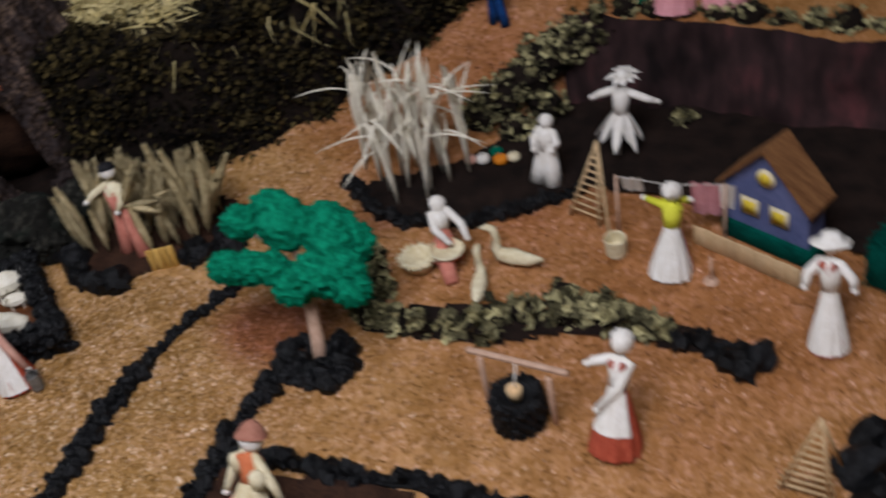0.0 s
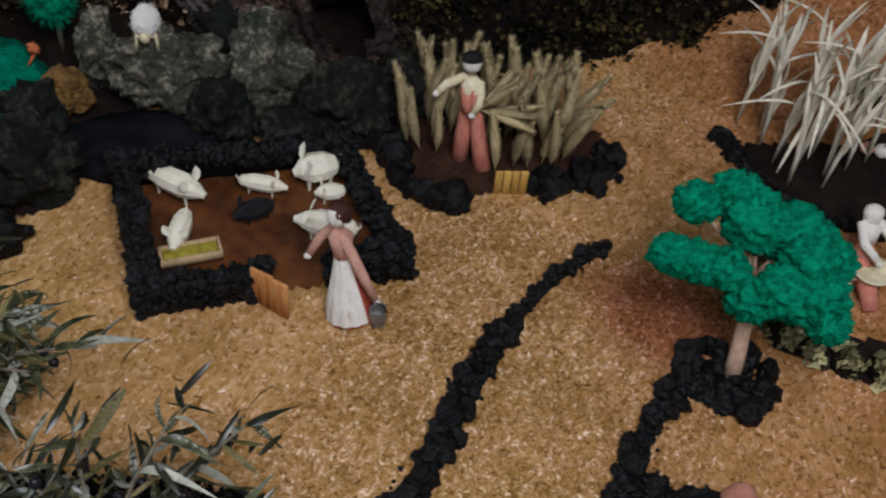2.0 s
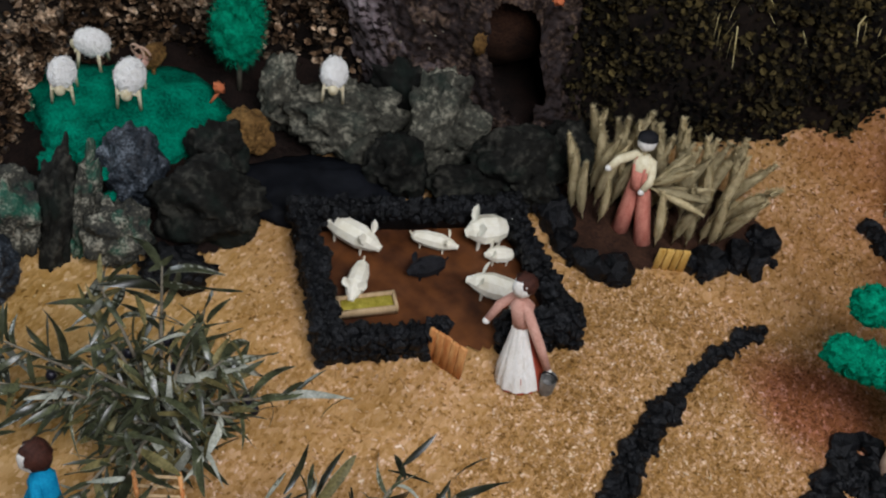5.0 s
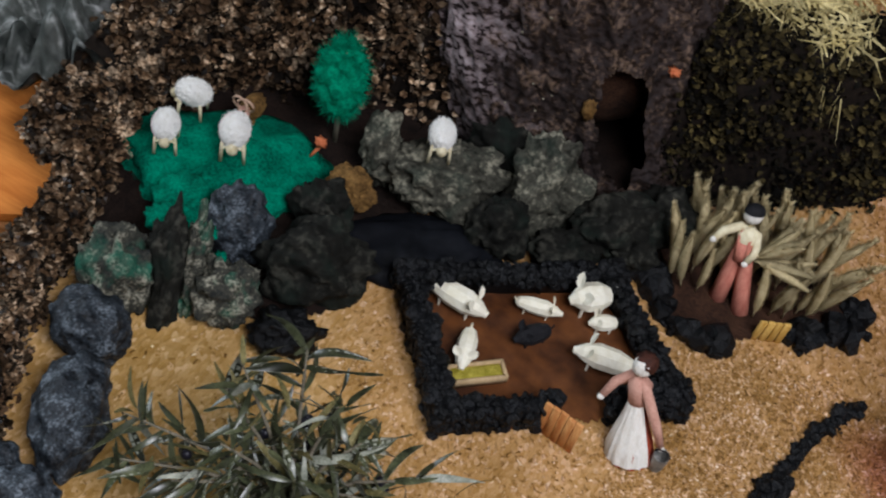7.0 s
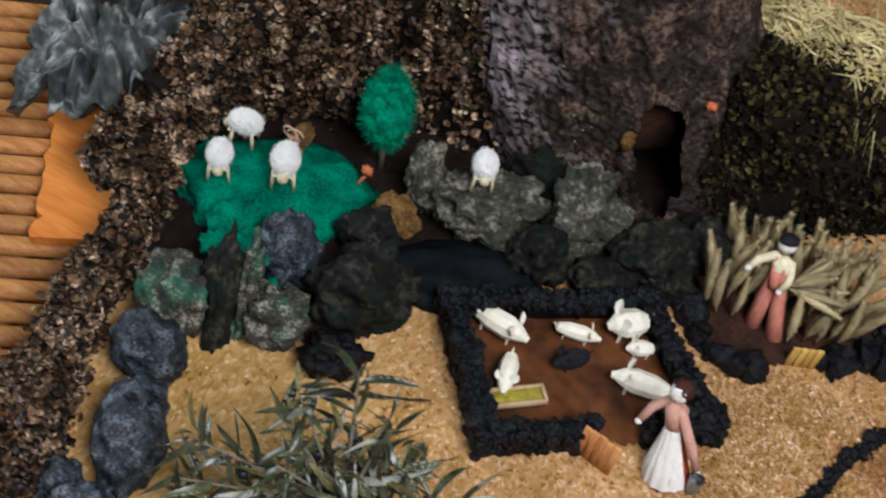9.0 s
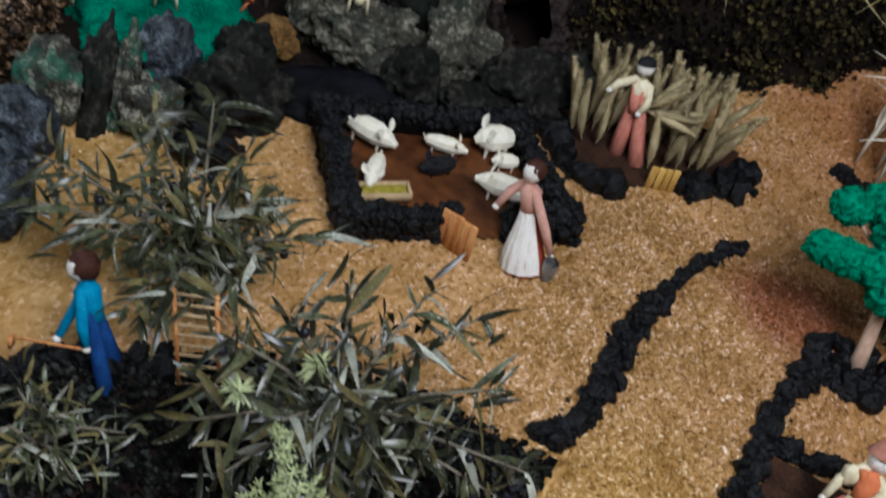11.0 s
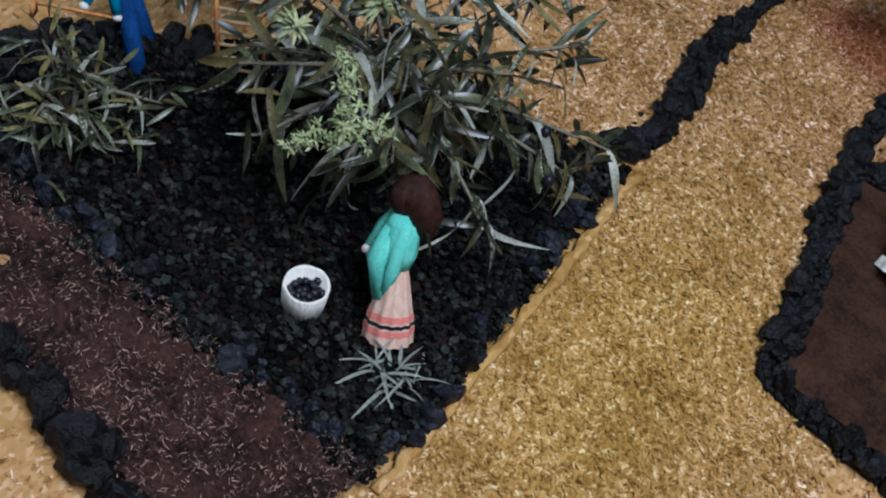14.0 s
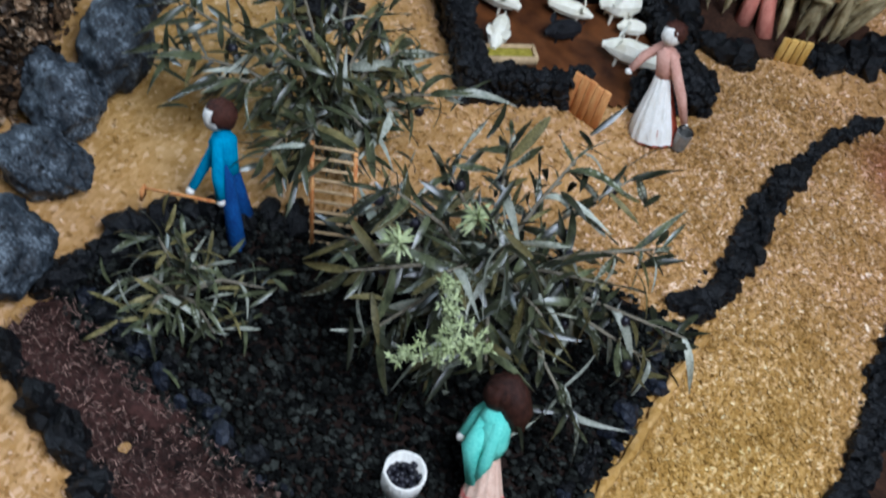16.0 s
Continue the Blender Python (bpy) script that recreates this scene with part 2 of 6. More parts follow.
SKIRT_CREAM = mat("cream_pink_cloth", (0.58, 0.36, 0.27), (0.76, 0.55, 0.43), 70, 0.7, 0.3, stretch=(3, 3, 0.4))
AQUA = mat("aqua_felt", (0.11, 0.50, 0.41), (0.20, 0.68, 0.56), 70, 0.8, 0.3)
BLUE = mat("bright_blue_felt", (0.0, 0.16, 0.32), (0.005, 0.28, 0.48), 70, 0.8, 0.3)
NAVY = mat("navy_felt", (0.004, 0.03, 0.13), (0.010, 0.07, 0.24), 70, 0.85, 0.3)
HAIR = mat("brown_hair", (0.025, 0.009, 0.006), (0.085, 0.03, 0.02), 60, 0.6, 0.5, stretch=(4, 4, 0.6))
HAIR_DARK = mat("dark_brown_hair", (0.010, 0.004, 0.003), (0.05, 0.018, 0.012), 60, 0.55, 0.5, stretch=(4, 4, 0.6))
BLACK = mat("black_cloth", (0.005, 0.005, 0.006), (0.017, 0.017, 0.020), 80, 0.7, 0.3)
TERRA = mat("terracotta_hat", (0.30, 0.12, 0.08), (0.45, 0.21, 0.15), 90, 0.8, 0.4)
YELLOW = mat("lime_yellow_cloth", (0.55, 0.55, 0.03), (0.72, 0.72, 0.07), 60, 0.7, 0.2)
GREY_METAL = mat("dull_tin", (0.20, 0.20, 0.19), (0.34, 0.33, 0.31), 60, 0.45, 0.2, metal=0.5)
WOOD = mat("orange_wood", (0.40, 0.11, 0.025), (0.68, 0.37, 0.14), 24, 0.5, 0.3, stretch=(6, 6, 0.6), vary=0.12)
YELLOW_WOOD = mat("yellow_wood", (0.46, 0.24, 0.04), (0.72, 0.48, 0.15), 30, 0.55, 0.3, stretch=(8, 8, 1.0), vary=0.1)
WOOD_PALE = mat("pale_wood", (0.44, 0.30, 0.15), (0.63, 0.46, 0.27), 30, 0.6, 0.3, stretch=(8, 8, 1.0), vary=0.1)
WOOD_PINK = mat("pinkish_wood", (0.45, 0.28, 0.19), (0.63, 0.43, 0.32), 30, 0.6, 0.3, stretch=(6, 6, 1.0), vary=0.1)
SLAT_WOOD = mat("varnished_slat", (0.32, 0.12, 0.035), (0.56, 0.275, 0.095), 14, 0.45, 0.3, stretch=(1, 9, 9), vary=0.2)
BOARD_WOOD = mat("varnished_board", (0.54, 0.16, 0.03), (0.74, 0.27, 0.06), 6, 0.4, 0.15, stretch=(1, 8, 8))
FOIL = mat("crumpled_foil", (0.025, 0.030, 0.028), (0.38, 0.39, 0.38), 9, 0.5, 0.2, c3=(0.10, 0.11, 0.10), metal=0.15, spec=0.4, detail=3)
WHEAT = mat("wheat_ear", (0.36, 0.29, 0.15), (0.56, 0.47, 0.28), 60, 0.85, 0.2, vary=0.2)
HAY = mat("straw", (0.42, 0.33, 0.12), (0.74, 0.64, 0.33), 40, 0.7, 0.2, island=0.3)
# the back bank's shade is mixed into this dark leaf colour
HERB = mat("dried_oregano", (0.003, 0.002, 0.001), (0.075, 0.056, 0.019), 11, 0.85, 0.2, island=0.95, skew=2.6)
HERB_RUST = mat("dried_brown_petal", (0.020, 0.0095, 0.005), (0.54, 0.405, 0.275), 30, 0.42, 0.2, c3=(0.13, 0.078, 0.042), island=0.95, skew=2.0, spec=0.3)
# near-black base: the shade between leaves is put into this colour
LEAF_GAP_SHADE = mat("painted_leaf_gap_shade", (0.003, 0.002, 0.0015), (0.014, 0.009, 0.006), 25, 0.95, 0.8)
HEDGE = mat("dried_green_moss", (0.05, 0.042, 0.014), (0.40, 0.365, 0.19), 30, 0.8, 0.3, island=0.9, skew=1.5)
LICHEN = mat("pale_lichen", (0.20, 0.24, 0.09), (0.46, 0.51, 0.29), 60, 0.85, 0.4, island=0.3)
OLIVE_LEAF = mat("olive_leaf", (0.007, 0.009, 0.0045), (0.088, 0.098, 0.048), 70, 0.32, 0.06, vary=0.75, spec=0.6)
OLIVE_PALE = mat("olive_leaf_underside", (0.17, 0.185, 0.14), (0.44, 0.45, 0.37), 70, 0.45, 0.08, vary=0.3, spec=0.4)
OLIVE_BROWN = mat("withered_olive_leaf", (0.05, 0.045, 0.015), (0.20, 0.17, 0.07), 70, 0.5, 0.25, vary=0.4)
TWIG = mat("grey_twig", (0.10, 0.085, 0.06), (0.26, 0.23, 0.17), 60, 0.8, 0.5)
FRUIT = mat("black_olive", (0.005, 0.005, 0.008), (0.018, 0.017, 0.026), 60, 0.38, 0.1, spec=0.35)
GREYLEAF = mat("grey_green_plant", (0.14, 0.155, 0.13), (0.32, 0.34, 0.29), 60, 0.7, 0.3)
HOUSE_BLUE = mat("blue_painted_card", (0.075, 0.095, 0.21), (0.12, 0.14, 0.28), 25, 0.7, 0.2)
HOUSE_YELLOW = mat("yellow_window", (0.58, 0.42, 0.03), (0.68, 0.52, 0.06), 40, 0.7, 0.1)
ROOF_BROWN = mat("brown_card_roof", (0.12, 0.05, 0.02), (0.24, 0.115, 0.045), 20, 0.75, 0.4, stretch=(1, 6, 1))
PLASTER = mat("room_plaster", (0.13, 0.12, 0.11), (0.18, 0.165, 0.15), 3, 0.9, 0.2)
ROOM_DARK = mat("dark_backing", (0.012, 0.010, 0.010), (0.03, 0.025, 0.024), 5, 0.95, 0.3, stretch=(1, 1, 0.1))
FLOOR_TILE = mat("room_floor", (0.10, 0.07, 0.05), (0.18, 0.13, 0.10), 5, 0.5, 0.1)
POND = mat("black_pond_paper", (0.003, 0.0035, 0.0045), (0.008, 0.009, 0.012), 12, 0.6, 0.6, spec=0.08)
BLUE_BLACK = mat("blue_black_lava", (0.001, 0.0013, 0.003), (0.015, 0.019, 0.030), 120, 0.5, 1.0, fine=3.0, vary=0.5, spec=0.3)
PUMPKIN = mat("orange_pumpkin", (0.55, 0.15, 0.01), (0.70, 0.26, 0.02), 40, 0.6, 0.2)
STRIPE_PINK = mat("coral_stripe", (0.62, 0.16, 0.14), (0.72, 0.24, 0.2), 60, 0.7, 0.2)
LEAF_GREEN = mat("green_bow", (0.06, 0.25, 0.02), (0.13, 0.40, 0.05), 60, 0.7, 0.2)
TROUGH_FILL = mat("yellow_feed", (0.20, 0.17, 0.01), (0.48, 0.40, 0.07), 120, 0.8, 0.8)


# ---- mesh building ----
class Mesh:
    """Collects vertices, faces and material slots, then becomes one mesh."""

    def __init__(self):
        self.v, self.f, self.m = [], [], []

    def add(self, verts, faces, slot=0):
        k = len(self.v)
        self.v.extend([tuple(p) for p in verts])
        self.f.extend([tuple(i + k for i in f) for f in faces])
        self.m.extend([slot] * len(faces))
        return self

    def tube(self, pts, radii, n=8, slot=0, cap=True, flat=1.0):
        pts = [Vector(p) for p in pts]
        rings = []
        for i, p in enumerate(pts):
            d = (pts[min(i + 1, len(pts) - 1)] - pts[max(i - 1, 0)]).normalized()
            a = d.cross(Vector((0, 0, 1)) if abs(d.z) < 0.95 else Vector((1, 0, 0))).normalized()
            b = d.cross(a)
            rings.append([p + (a * math.cos(t) + b * math.sin(t) * flat) * radii[i] for t in [2 * math.pi * j / n for j in range(n)]])
        vs = [v for r in rings for v in r]
        fs = [(i * n + j, i * n + (j + 1) % n, (i + 1) * n + (j + 1) % n, (i + 1) * n + j) for i in range(len(pts) - 1) for j in range(n)]
        if cap:
            fs += [tuple(range(n))[::-1], tuple((len(pts) - 1) * n + j for j in range(n))]
        return self.add(vs, fs, slot)

    def blob(self, c, r, rough=0.0, freq=3.0, sub=2, rot=None, slot=0, seed=0.0):
        vs, fs = ICO[sub]
        rot = rot or Matrix.Identity(3)
        r = Vector(r) if hasattr(r, "__len__") else Vector((r, r, r))
        out = []
        for p in vs:
            k = 1.0
            if rough:
                q = p * freq + Vector((seed * 7.1, seed * 3.3, seed))
                k += rough * (noise.noise(q) + 0.5 * noise.noise(q * 2.3))
            out.append(Vector(c) + rot @ Vector((p.x * r.x * k, p.y * r.y * k, p.z * r.z * k)))
        return self.add(out, fs, slot)

    def box(self, c, size, rz=0.0, slot=0, rot=None, bevel=0.0):
        rot = rot or Matrix.Rotation(rz, 3, "Z")
        bm = bmesh.new()
        bmesh.ops.create_cube(bm, size=1.0)
        for v in bm.verts:
            v.co = Vector((v.co.x * size[0], v.co.y * size[1], v.co.z * size[2]))
        if bevel:
            bmesh.ops.bevel(bm, geom=bm.edges[:], offset=bevel, segments=1, affect="EDGES")
        bm.verts.index_update()
        vs = [Vector(c) + rot @ v.co for v in bm.verts]
        fs = [tuple(v.index for v in f.verts) for f in bm.faces]
        bm.free()
        return self.add(vs, fs, slot)

    def leaf(self, base, way, up, length, width, droop=0.2, n=5, slot=0, fold=0.25):
        """A pointed blade with a fold along its middle."""
        way, up = Vector(way).normalized(), Vector(up)
        side = way.cross(up)
        side = side.normalized() if side.length > 1e-5 else Vector((1, 0, 0))
        nor = side.cross(way)
        vs, fs = [], []
        for i in range(n + 1):
            t = i / n
            w = width * 0.5 * (math.sin(math.pi * min(1.0, 0.06 + t * 0.94)) ** 0.7)
            p = Vector(base) + way * length * t - nor * droop * length * t * t
            vs += [p - side * w + nor * w * fold, p, p + side * w + nor * w * fold]
        for i in range(n):
            a = 3 * i
            fs += [(a, a + 1, a + 4, a + 3), (a + 1, a + 2, a + 5, a + 4)]
        return self.add(vs, fs, slot)

    def lathe(self, base, axis, profile, n=18, start=0.0, span=2 * math.pi, slot=0, face=0.0, wave=0.0, waves=9, squash=1.0):
        """profile: (distance along the axis, radius). start and span turn round the axis, from the facing direction."""
        axis = Vector(axis).normalized()
        fx = Vector((math.cos(face), math.sin(face), 0))
        fx = (fx - axis * fx.dot(axis)).normalized()
        fy = axis.cross(fx)
        full = span > 6.2
        cols = n if full else n + 1
        vs, fs = [], []
        for d, r in profile:
            for j in range(cols):
                a = start + span * j / n
                rr = r * (1 + wave * math.cos(waves * a + 1.4 * math.sin(3 * a + 1)))
                vs.append(Vector(base) + axis * d + fx * rr * math.cos(a) + fy * rr * squash * math.sin(a))
        for i in range(len(profile) - 1):
            for j in range(n):
                k = (j + 1) % cols
                fs.append((i * cols + j, i * cols + k, (i + 1) * cols + k, (i + 1) * cols + j))
        return self.add(vs, fs, slot)

    def make(self, name, mats, smooth=True):
        me = bpy.data.meshes.new(name)
        me.from_pydata(self.v, [], self.f)
        for m in mats if isinstance(mats, (list, tuple)) else [mats]:
            me.materials.append(m)
        me.polygons.foreach_set("material_index", self.m)
        me.polygons.foreach_set("use_smooth", [smooth] * len(self.f))
        me.update()
        return me


ICO = {}
for _s in (1, 2, 3, 4, 5):
    _b = bmesh.new()
    bmesh.ops.create_icosphere(_b, subdivisions=_s, radius=1.0)
    _b.verts.index_update()
    ICO[_s] = ([v.co.copy() for v in _b.verts], [tuple(v.index for v in f.verts) for f in _b.faces])
    _b.free()


def thing(name, mesh, mats, label, category, group="", kind="", smooth=True):
    return tagged(new(name, mesh.make(name, mats, smooth)), label, category, group, kind)


def group_of(name, at, label, category, group=""):
    """An empty at a thing's base, for its parts."""
    ob = new(name)
    ob.location = at
    ob.empty_display_size = 0.01
    return tagged(ob, label, category, group)


def part(name, mesh, material, parent, label="", smooth=True):
    ob = new(name, mesh if isinstance(mesh, bpy.types.Mesh) else mesh.make(name, material, smooth))
    ob.parent = parent
    ob.matrix_parent_inverse = Matrix.Translation(-Vector(parent.location))
    if label:
        ob["label"] = label
    return ob


def lerp_line(pts, step):
    """Points every step along a polyline."""
    out, left = [], 0.0
    for a, b in zip(pts, pts[1:]):
        a, b = Vector(a), Vector(b)
        d = (b - a).length
        s = left
        while s < d:
            out.append(a.lerp(b, s / d))
            s += step
        left = s - d
    return out


def smooth01(x, a, b):
    t = max(0.0, min(1.0, (x - a) / (b - a)))
    return t * t * (3 - 2 * t)


def height(x, y):
    """The ground: flat, with a ramp at the back, a hollow for the maize bed and a plateau behind the house."""
    ramp = 0.36 * max(0.0, y - 1.76)
    ramp = min(ramp, 0.135 + 0.02 * (y - 2.1))
    line = (x + 0.20) * 0.28 - (y - 1.75) * 0.20
    low = smooth01(line / 0.344, -0.01, 0.03) * (1 - smooth01(y, 1.99, 2.03))
    z = ramp * (1 - low)
    return z + 0.003 * noise.noise(Vector((x * 9, y * 9, 0.3))) + 0.0012 * noise.noise(Vector((x * 40, y * 40, 2)))


rng = random.Random(7)

# ---- room ----
def room():
    x0, x1, y0, y1, z0, z1 = -2.9, 2.2, -1.5, 3.1, -0.75, 2.02
    t = 0.08
    thing("room_floor", Mesh().box(((x0 + x1) / 2, (y0 + y1) / 2, z0 - t / 2), (x1 - x0, y1 - y0, t)), FLOOR_TILE, "dark tiled floor of the exhibition room", "floor", kind="structure")
    m = Mesh()
    sx0, sx1, sy0, sy1 = -0.55, 0.80, -0.20, 1.05
    m.box(((x0 + sx0) / 2, (y0 + y1) / 2, z1 + t / 2), (sx0 - x0, y1 - y0, t))
    m.box(((x1 + sx1) / 2, (y0 + y1) / 2, z1 + t / 2), (x1 - sx1, y1 - y0, t))
    m.box(((sx0 + sx1) / 2, (y0 + sy0) / 2, z1 + t / 2), (sx1 - sx0, sy0 - y0, t))
    m.box(((sx0 + sx1) / 2, (y1 + sy1) / 2, z1 + t / 2), (sx1 - sx0, y1 - sy1, t))
    thing("ceiling", m, PLASTER, "plain plastered ceiling with an opening for the added overhead light", "ceiling", kind="structure")
    thing("wall_north", Mesh().box(((x0 + x1) / 2, y1 + t / 2, (z0 + z1) / 2), (x1 - x0, t, z1 - z0)), ROOM_DARK, "dark cloth-covered wall behind the display", "wall", kind="structure")
    thing("wall_east", Mesh().box((x1 + t / 2, (y0 + y1) / 2, (z0 + z1) / 2), (t, y1 - y0, z1 - z0)), ROOM_DARK, "dark cloth-covered side wall", "wall", kind="structure")
    wy0, wy1, wz0, wz1 = 0.55, 1.65, 0.55, 1.55
    w = Mesh()
    for a, b, c, d in ((y0, wy0, z0, z1), (wy1, y1, z0, z1), (wy0, wy1, z0, wz0), (wy0, wy1, wz1, z1)):
        w.box((x0 - t / 2, (a + b) / 2, (c + d) / 2), (t, b - a, d - c))
    thing("wall_west", w, PLASTER, "plain plastered side wall with a window opening", "wall", kind="structure")
    thing("wall_south", Mesh().box(((x0 + x1) / 2, y0 - t / 2, (z0 + z1) / 2), (x1 - x0, t, z1 - z0)), PLASTER, "plain plastered wall of the room", "wall", kind="structure")


room()

# ---- ground ----
def ground():
    n = 260
    x0, x1, y0, y1 = -1.42, 1.0, 0.05, 2.45
    vs, fs = [], []
    for j in range(n + 1):
        for i in range(n + 1):
            y = y0 + (y1 - y0) * j / n
            e = float(np.interp(y, [0.05, 0.8, 0.9, 1.055, 1.15, 1.26, 1.41, 2.45], [-1.12, -1.19, -1.222, -1.282, -1.33, -1.375, -1.44, -1.55]))
            x = e + (x1 - e) * i / n
            vs.append((x, y, height(x, y)))
    for j in range(n):
        for i in range(n):
            a = j * (n + 1) + i
            fs.append((a, a + 1, a + n + 2, a + n + 1))
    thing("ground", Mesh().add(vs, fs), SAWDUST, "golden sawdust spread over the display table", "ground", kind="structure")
    m = Mesh().box((-0.09, 1.25, -0.035), (2.18, 2.4, 0.04))
    thing("display_table", m.box((-0.05, 1.25, -0.4), (1.9, 2.1, 0.69)), ROOM_DARK, "cloth-covered display table under the sawdust", "table")


def inside(x, y, poly):
    k, c = len(poly) - 1, False
    for i in range(len(poly)):
        (xi, yi), (xj, yj) = poly[i], poly[k]
        if (yi > y) != (yj > y) and x < (xj - xi) * (y - yi) / (yj - yi) + xi:
            c = not c
        k = i
    return c


PEN = [(-0.809, 1.165), (-0.576, 1.345), (-0.722, 1.485), (-0.945, 1.325)]
WHEAT_BED = [(-0.715, 1.53), (-0.64, 1.468), (-0.575, 1.462), (-0.53, 1.51), (-0.46, 1.565), (-0.418, 1.604), (-0.44, 1.66), (-0.56, 1.70), (-0.70, 1.64)]
VINE = [(-0.972, 0.69), (-0.90, 0.664), (-0.77, 0.646), (-0.63, 0.625), (-0.497, 0.612), (-0.484, 0.70), (-0.474, 0.85), (-0.462, 1.035), (-0.62, 1.03), (-0.80, 0.965), (-0.885, 0.88), (-0.955, 0.845)]
STRIP = [(-0.972, 0.702), (-0.90, 0.678), (-0.77, 0.660), (-0.63, 0.639), (-0.497, 0.624), (-0.53, 0.49), (-0.68, 0.525), (-0.80, 0.562), (-0.90, 0.60), (-0.985, 0.62)]
CORN_BED = [(-0.305, 1.725), (-0.255, 1.672), (-0.20, 1.642), (-0.10, 1.655), (-0.03, 1.695), (0.05, 1.75), (0.10, 1.738), (0.172, 1.738), (0.25, 1.69), (0.387, 1.655), (0.448, 1.628), (0.60, 1.56), (0.75, 1.56), (0.75, 1.99), (0.02, 1.99), (-0.09, 1.90), (-0.2, 1.78)]
BED_TWO = [(-0.262, 1.19), (-0.27, 0.90), (-0.10, 0.87), (0.12, 0.90), (0.14, 1.18), (-0.08, 1.205)]


def patch(name, poly, material, z, label, res=0.008, bump=0.004):
    """A bed of soil: a relief sheet cut to an outline, with a skirt down into the ground."""
    xs, ys = [p[0] for p in poly], [p[1] for p in poly]
    nx, ny = int((max(xs) - min(xs)) / res) + 2, int((max(ys) - min(ys)) / res) + 2
    idx, vs, fs = {}, [], []
    for j in range(ny):
        for i in range(nx):
            x, y = min(xs) + i * res, min(ys) + j * res
            if inside(x, y, poly):
                idx[i, j] = len(vs)
                vs.append((x, y, z + bump * (noise.noise(Vector((x * 35, y * 35, 1))) + 0.6 * noise.noise(Vector((x * 90, y * 90, 5))))))
    for (i, j) in list(idx):
        q = [(i, j), (i + 1, j), (i + 1, j + 1), (i, j + 1)]
        if all(k in idx for k in q):
            fs.append(tuple(idx[k] for k in q))
    return thing(name, Mesh().add(vs, fs), material, label, "soil", kind="structure")


ground()
patch("pen_floor", PEN, SOIL_RED, 0.006, "red-brown trodden earth inside the pig pen", bump=0.002)
patch("wheat_soil", WHEAT_BED, SOIL_MID, 0.008, "brown soil under the wheat ears")
patch("vine_soil", VINE, SOIL, 0.006, "dark soil under black gravel")
patch("peat_strip", STRIP, PEAT, 0.010, "fibrous brown peat strip beside the gravel bed", res=0.005, bump=0.013)
patch("bank_soil", [(-1.34, 1.40), (-1.26, 1.52), (-1.10, 1.60), (-1.02, 1.88), (-0.72, 1.88), (-0.68, 1.60), (-0.74, 1.53), (-0.88, 1.485), (-1.0, 1.42), (-1.08, 1.36), (-1.14, 1.40), (-1.22, 1.44)], SOIL, 0.009, "dark soil at the foot of trunk and bank")
patch("rock_soil", [(-1.31, 1.13), (-1.175, 1.12), (-1.105, 1.16), (-1.03, 1.185), (-0.975, 1.25), (-0.995, 1.315), (-0.95, 1.34), (-0.93, 1.40), (-1.0, 1.46), (-1.1, 1.5), (-1.30, 1.44), (-1.375, 1.3)], SOIL, 0.0065, "dark soil under meadow and rocks")
patch("maize_soil", CORN_BED, SOIL, 0.008, "dark soil of the maize bed")
patch("flower_soil", BED_TWO, SOIL_MID, 0.007, "brown soil inside a black stone border")


def chips():
    """Loose sawdust flakes over the ground."""
    m = Mesh()
    polys = [PEN, WHEAT_BED, VINE, STRIP, CORN_BED, BED_TWO]
    count = 0
    while count < 100000:
        x, y = rng.uniform(-1.2, 0.5), rng.uniform(0.45, 2.15)
        if rng.random() < 0.35:
            x, y = rng.uniform(-0.62, -0.2), rng.uniform(0.55, 1.5)
        if any(inside(x, y, p) for p in polys):
            continue
        if x < -0.93 and y < 1.35 and rng.random() < 0.75:
            count += 1
            continue
        count += 1
        z = height(x, y)
        a, l, w = rng.uniform(0, 6.28), rng.uniform(0.0010, 0.0040), rng.uniform(0.0006, 0.0015)
        d = Vector((math.cos(a), math.sin(a), rng.uniform(-0.5, 0.5))) * l
        s = Vector((-math.sin(a), math.cos(a), rng.uniform(-0.5, 0.5))) * w
        c = Vector((x, y, z + rng.uniform(0.0008, 0.0024)))
        m.add([c - d - s, c + d - s, c + d + s, c - d + s], [(0, 1, 2, 3)])
    thing("sawdust_flakes", m, SAWDUST, "loose golden sawdust flakes on the ground", "sawdust", kind="stuff", smooth=False)


# ---- stones ----
STONES = []
for _k in range(7):
    STONES.append(Mesh().blob((0, 0, 0), 1.0, 0.62, 2.4, 2, seed=_k + 1.0).make("stone", LAVA, False))


def stone(parent, x, y, z, r, mesh=None, flat=0.8):
    ob = new("stone", mesh or STONES[rng.randrange(len(STONES))])
    ob.parent = parent
    ob.location = Vector((x, y, z)) - Vector(parent.location)
    ob.rotation_euler = (rng.uniform(0, 6), rng.uniform(0, 6), rng.uniform(0, 6))
    ob.scale = (r * rng.uniform(0.85, 1.2), r * rng.uniform(0.85, 1.2), r * flat * rng.uniform(0.85, 1.2))
    return ob


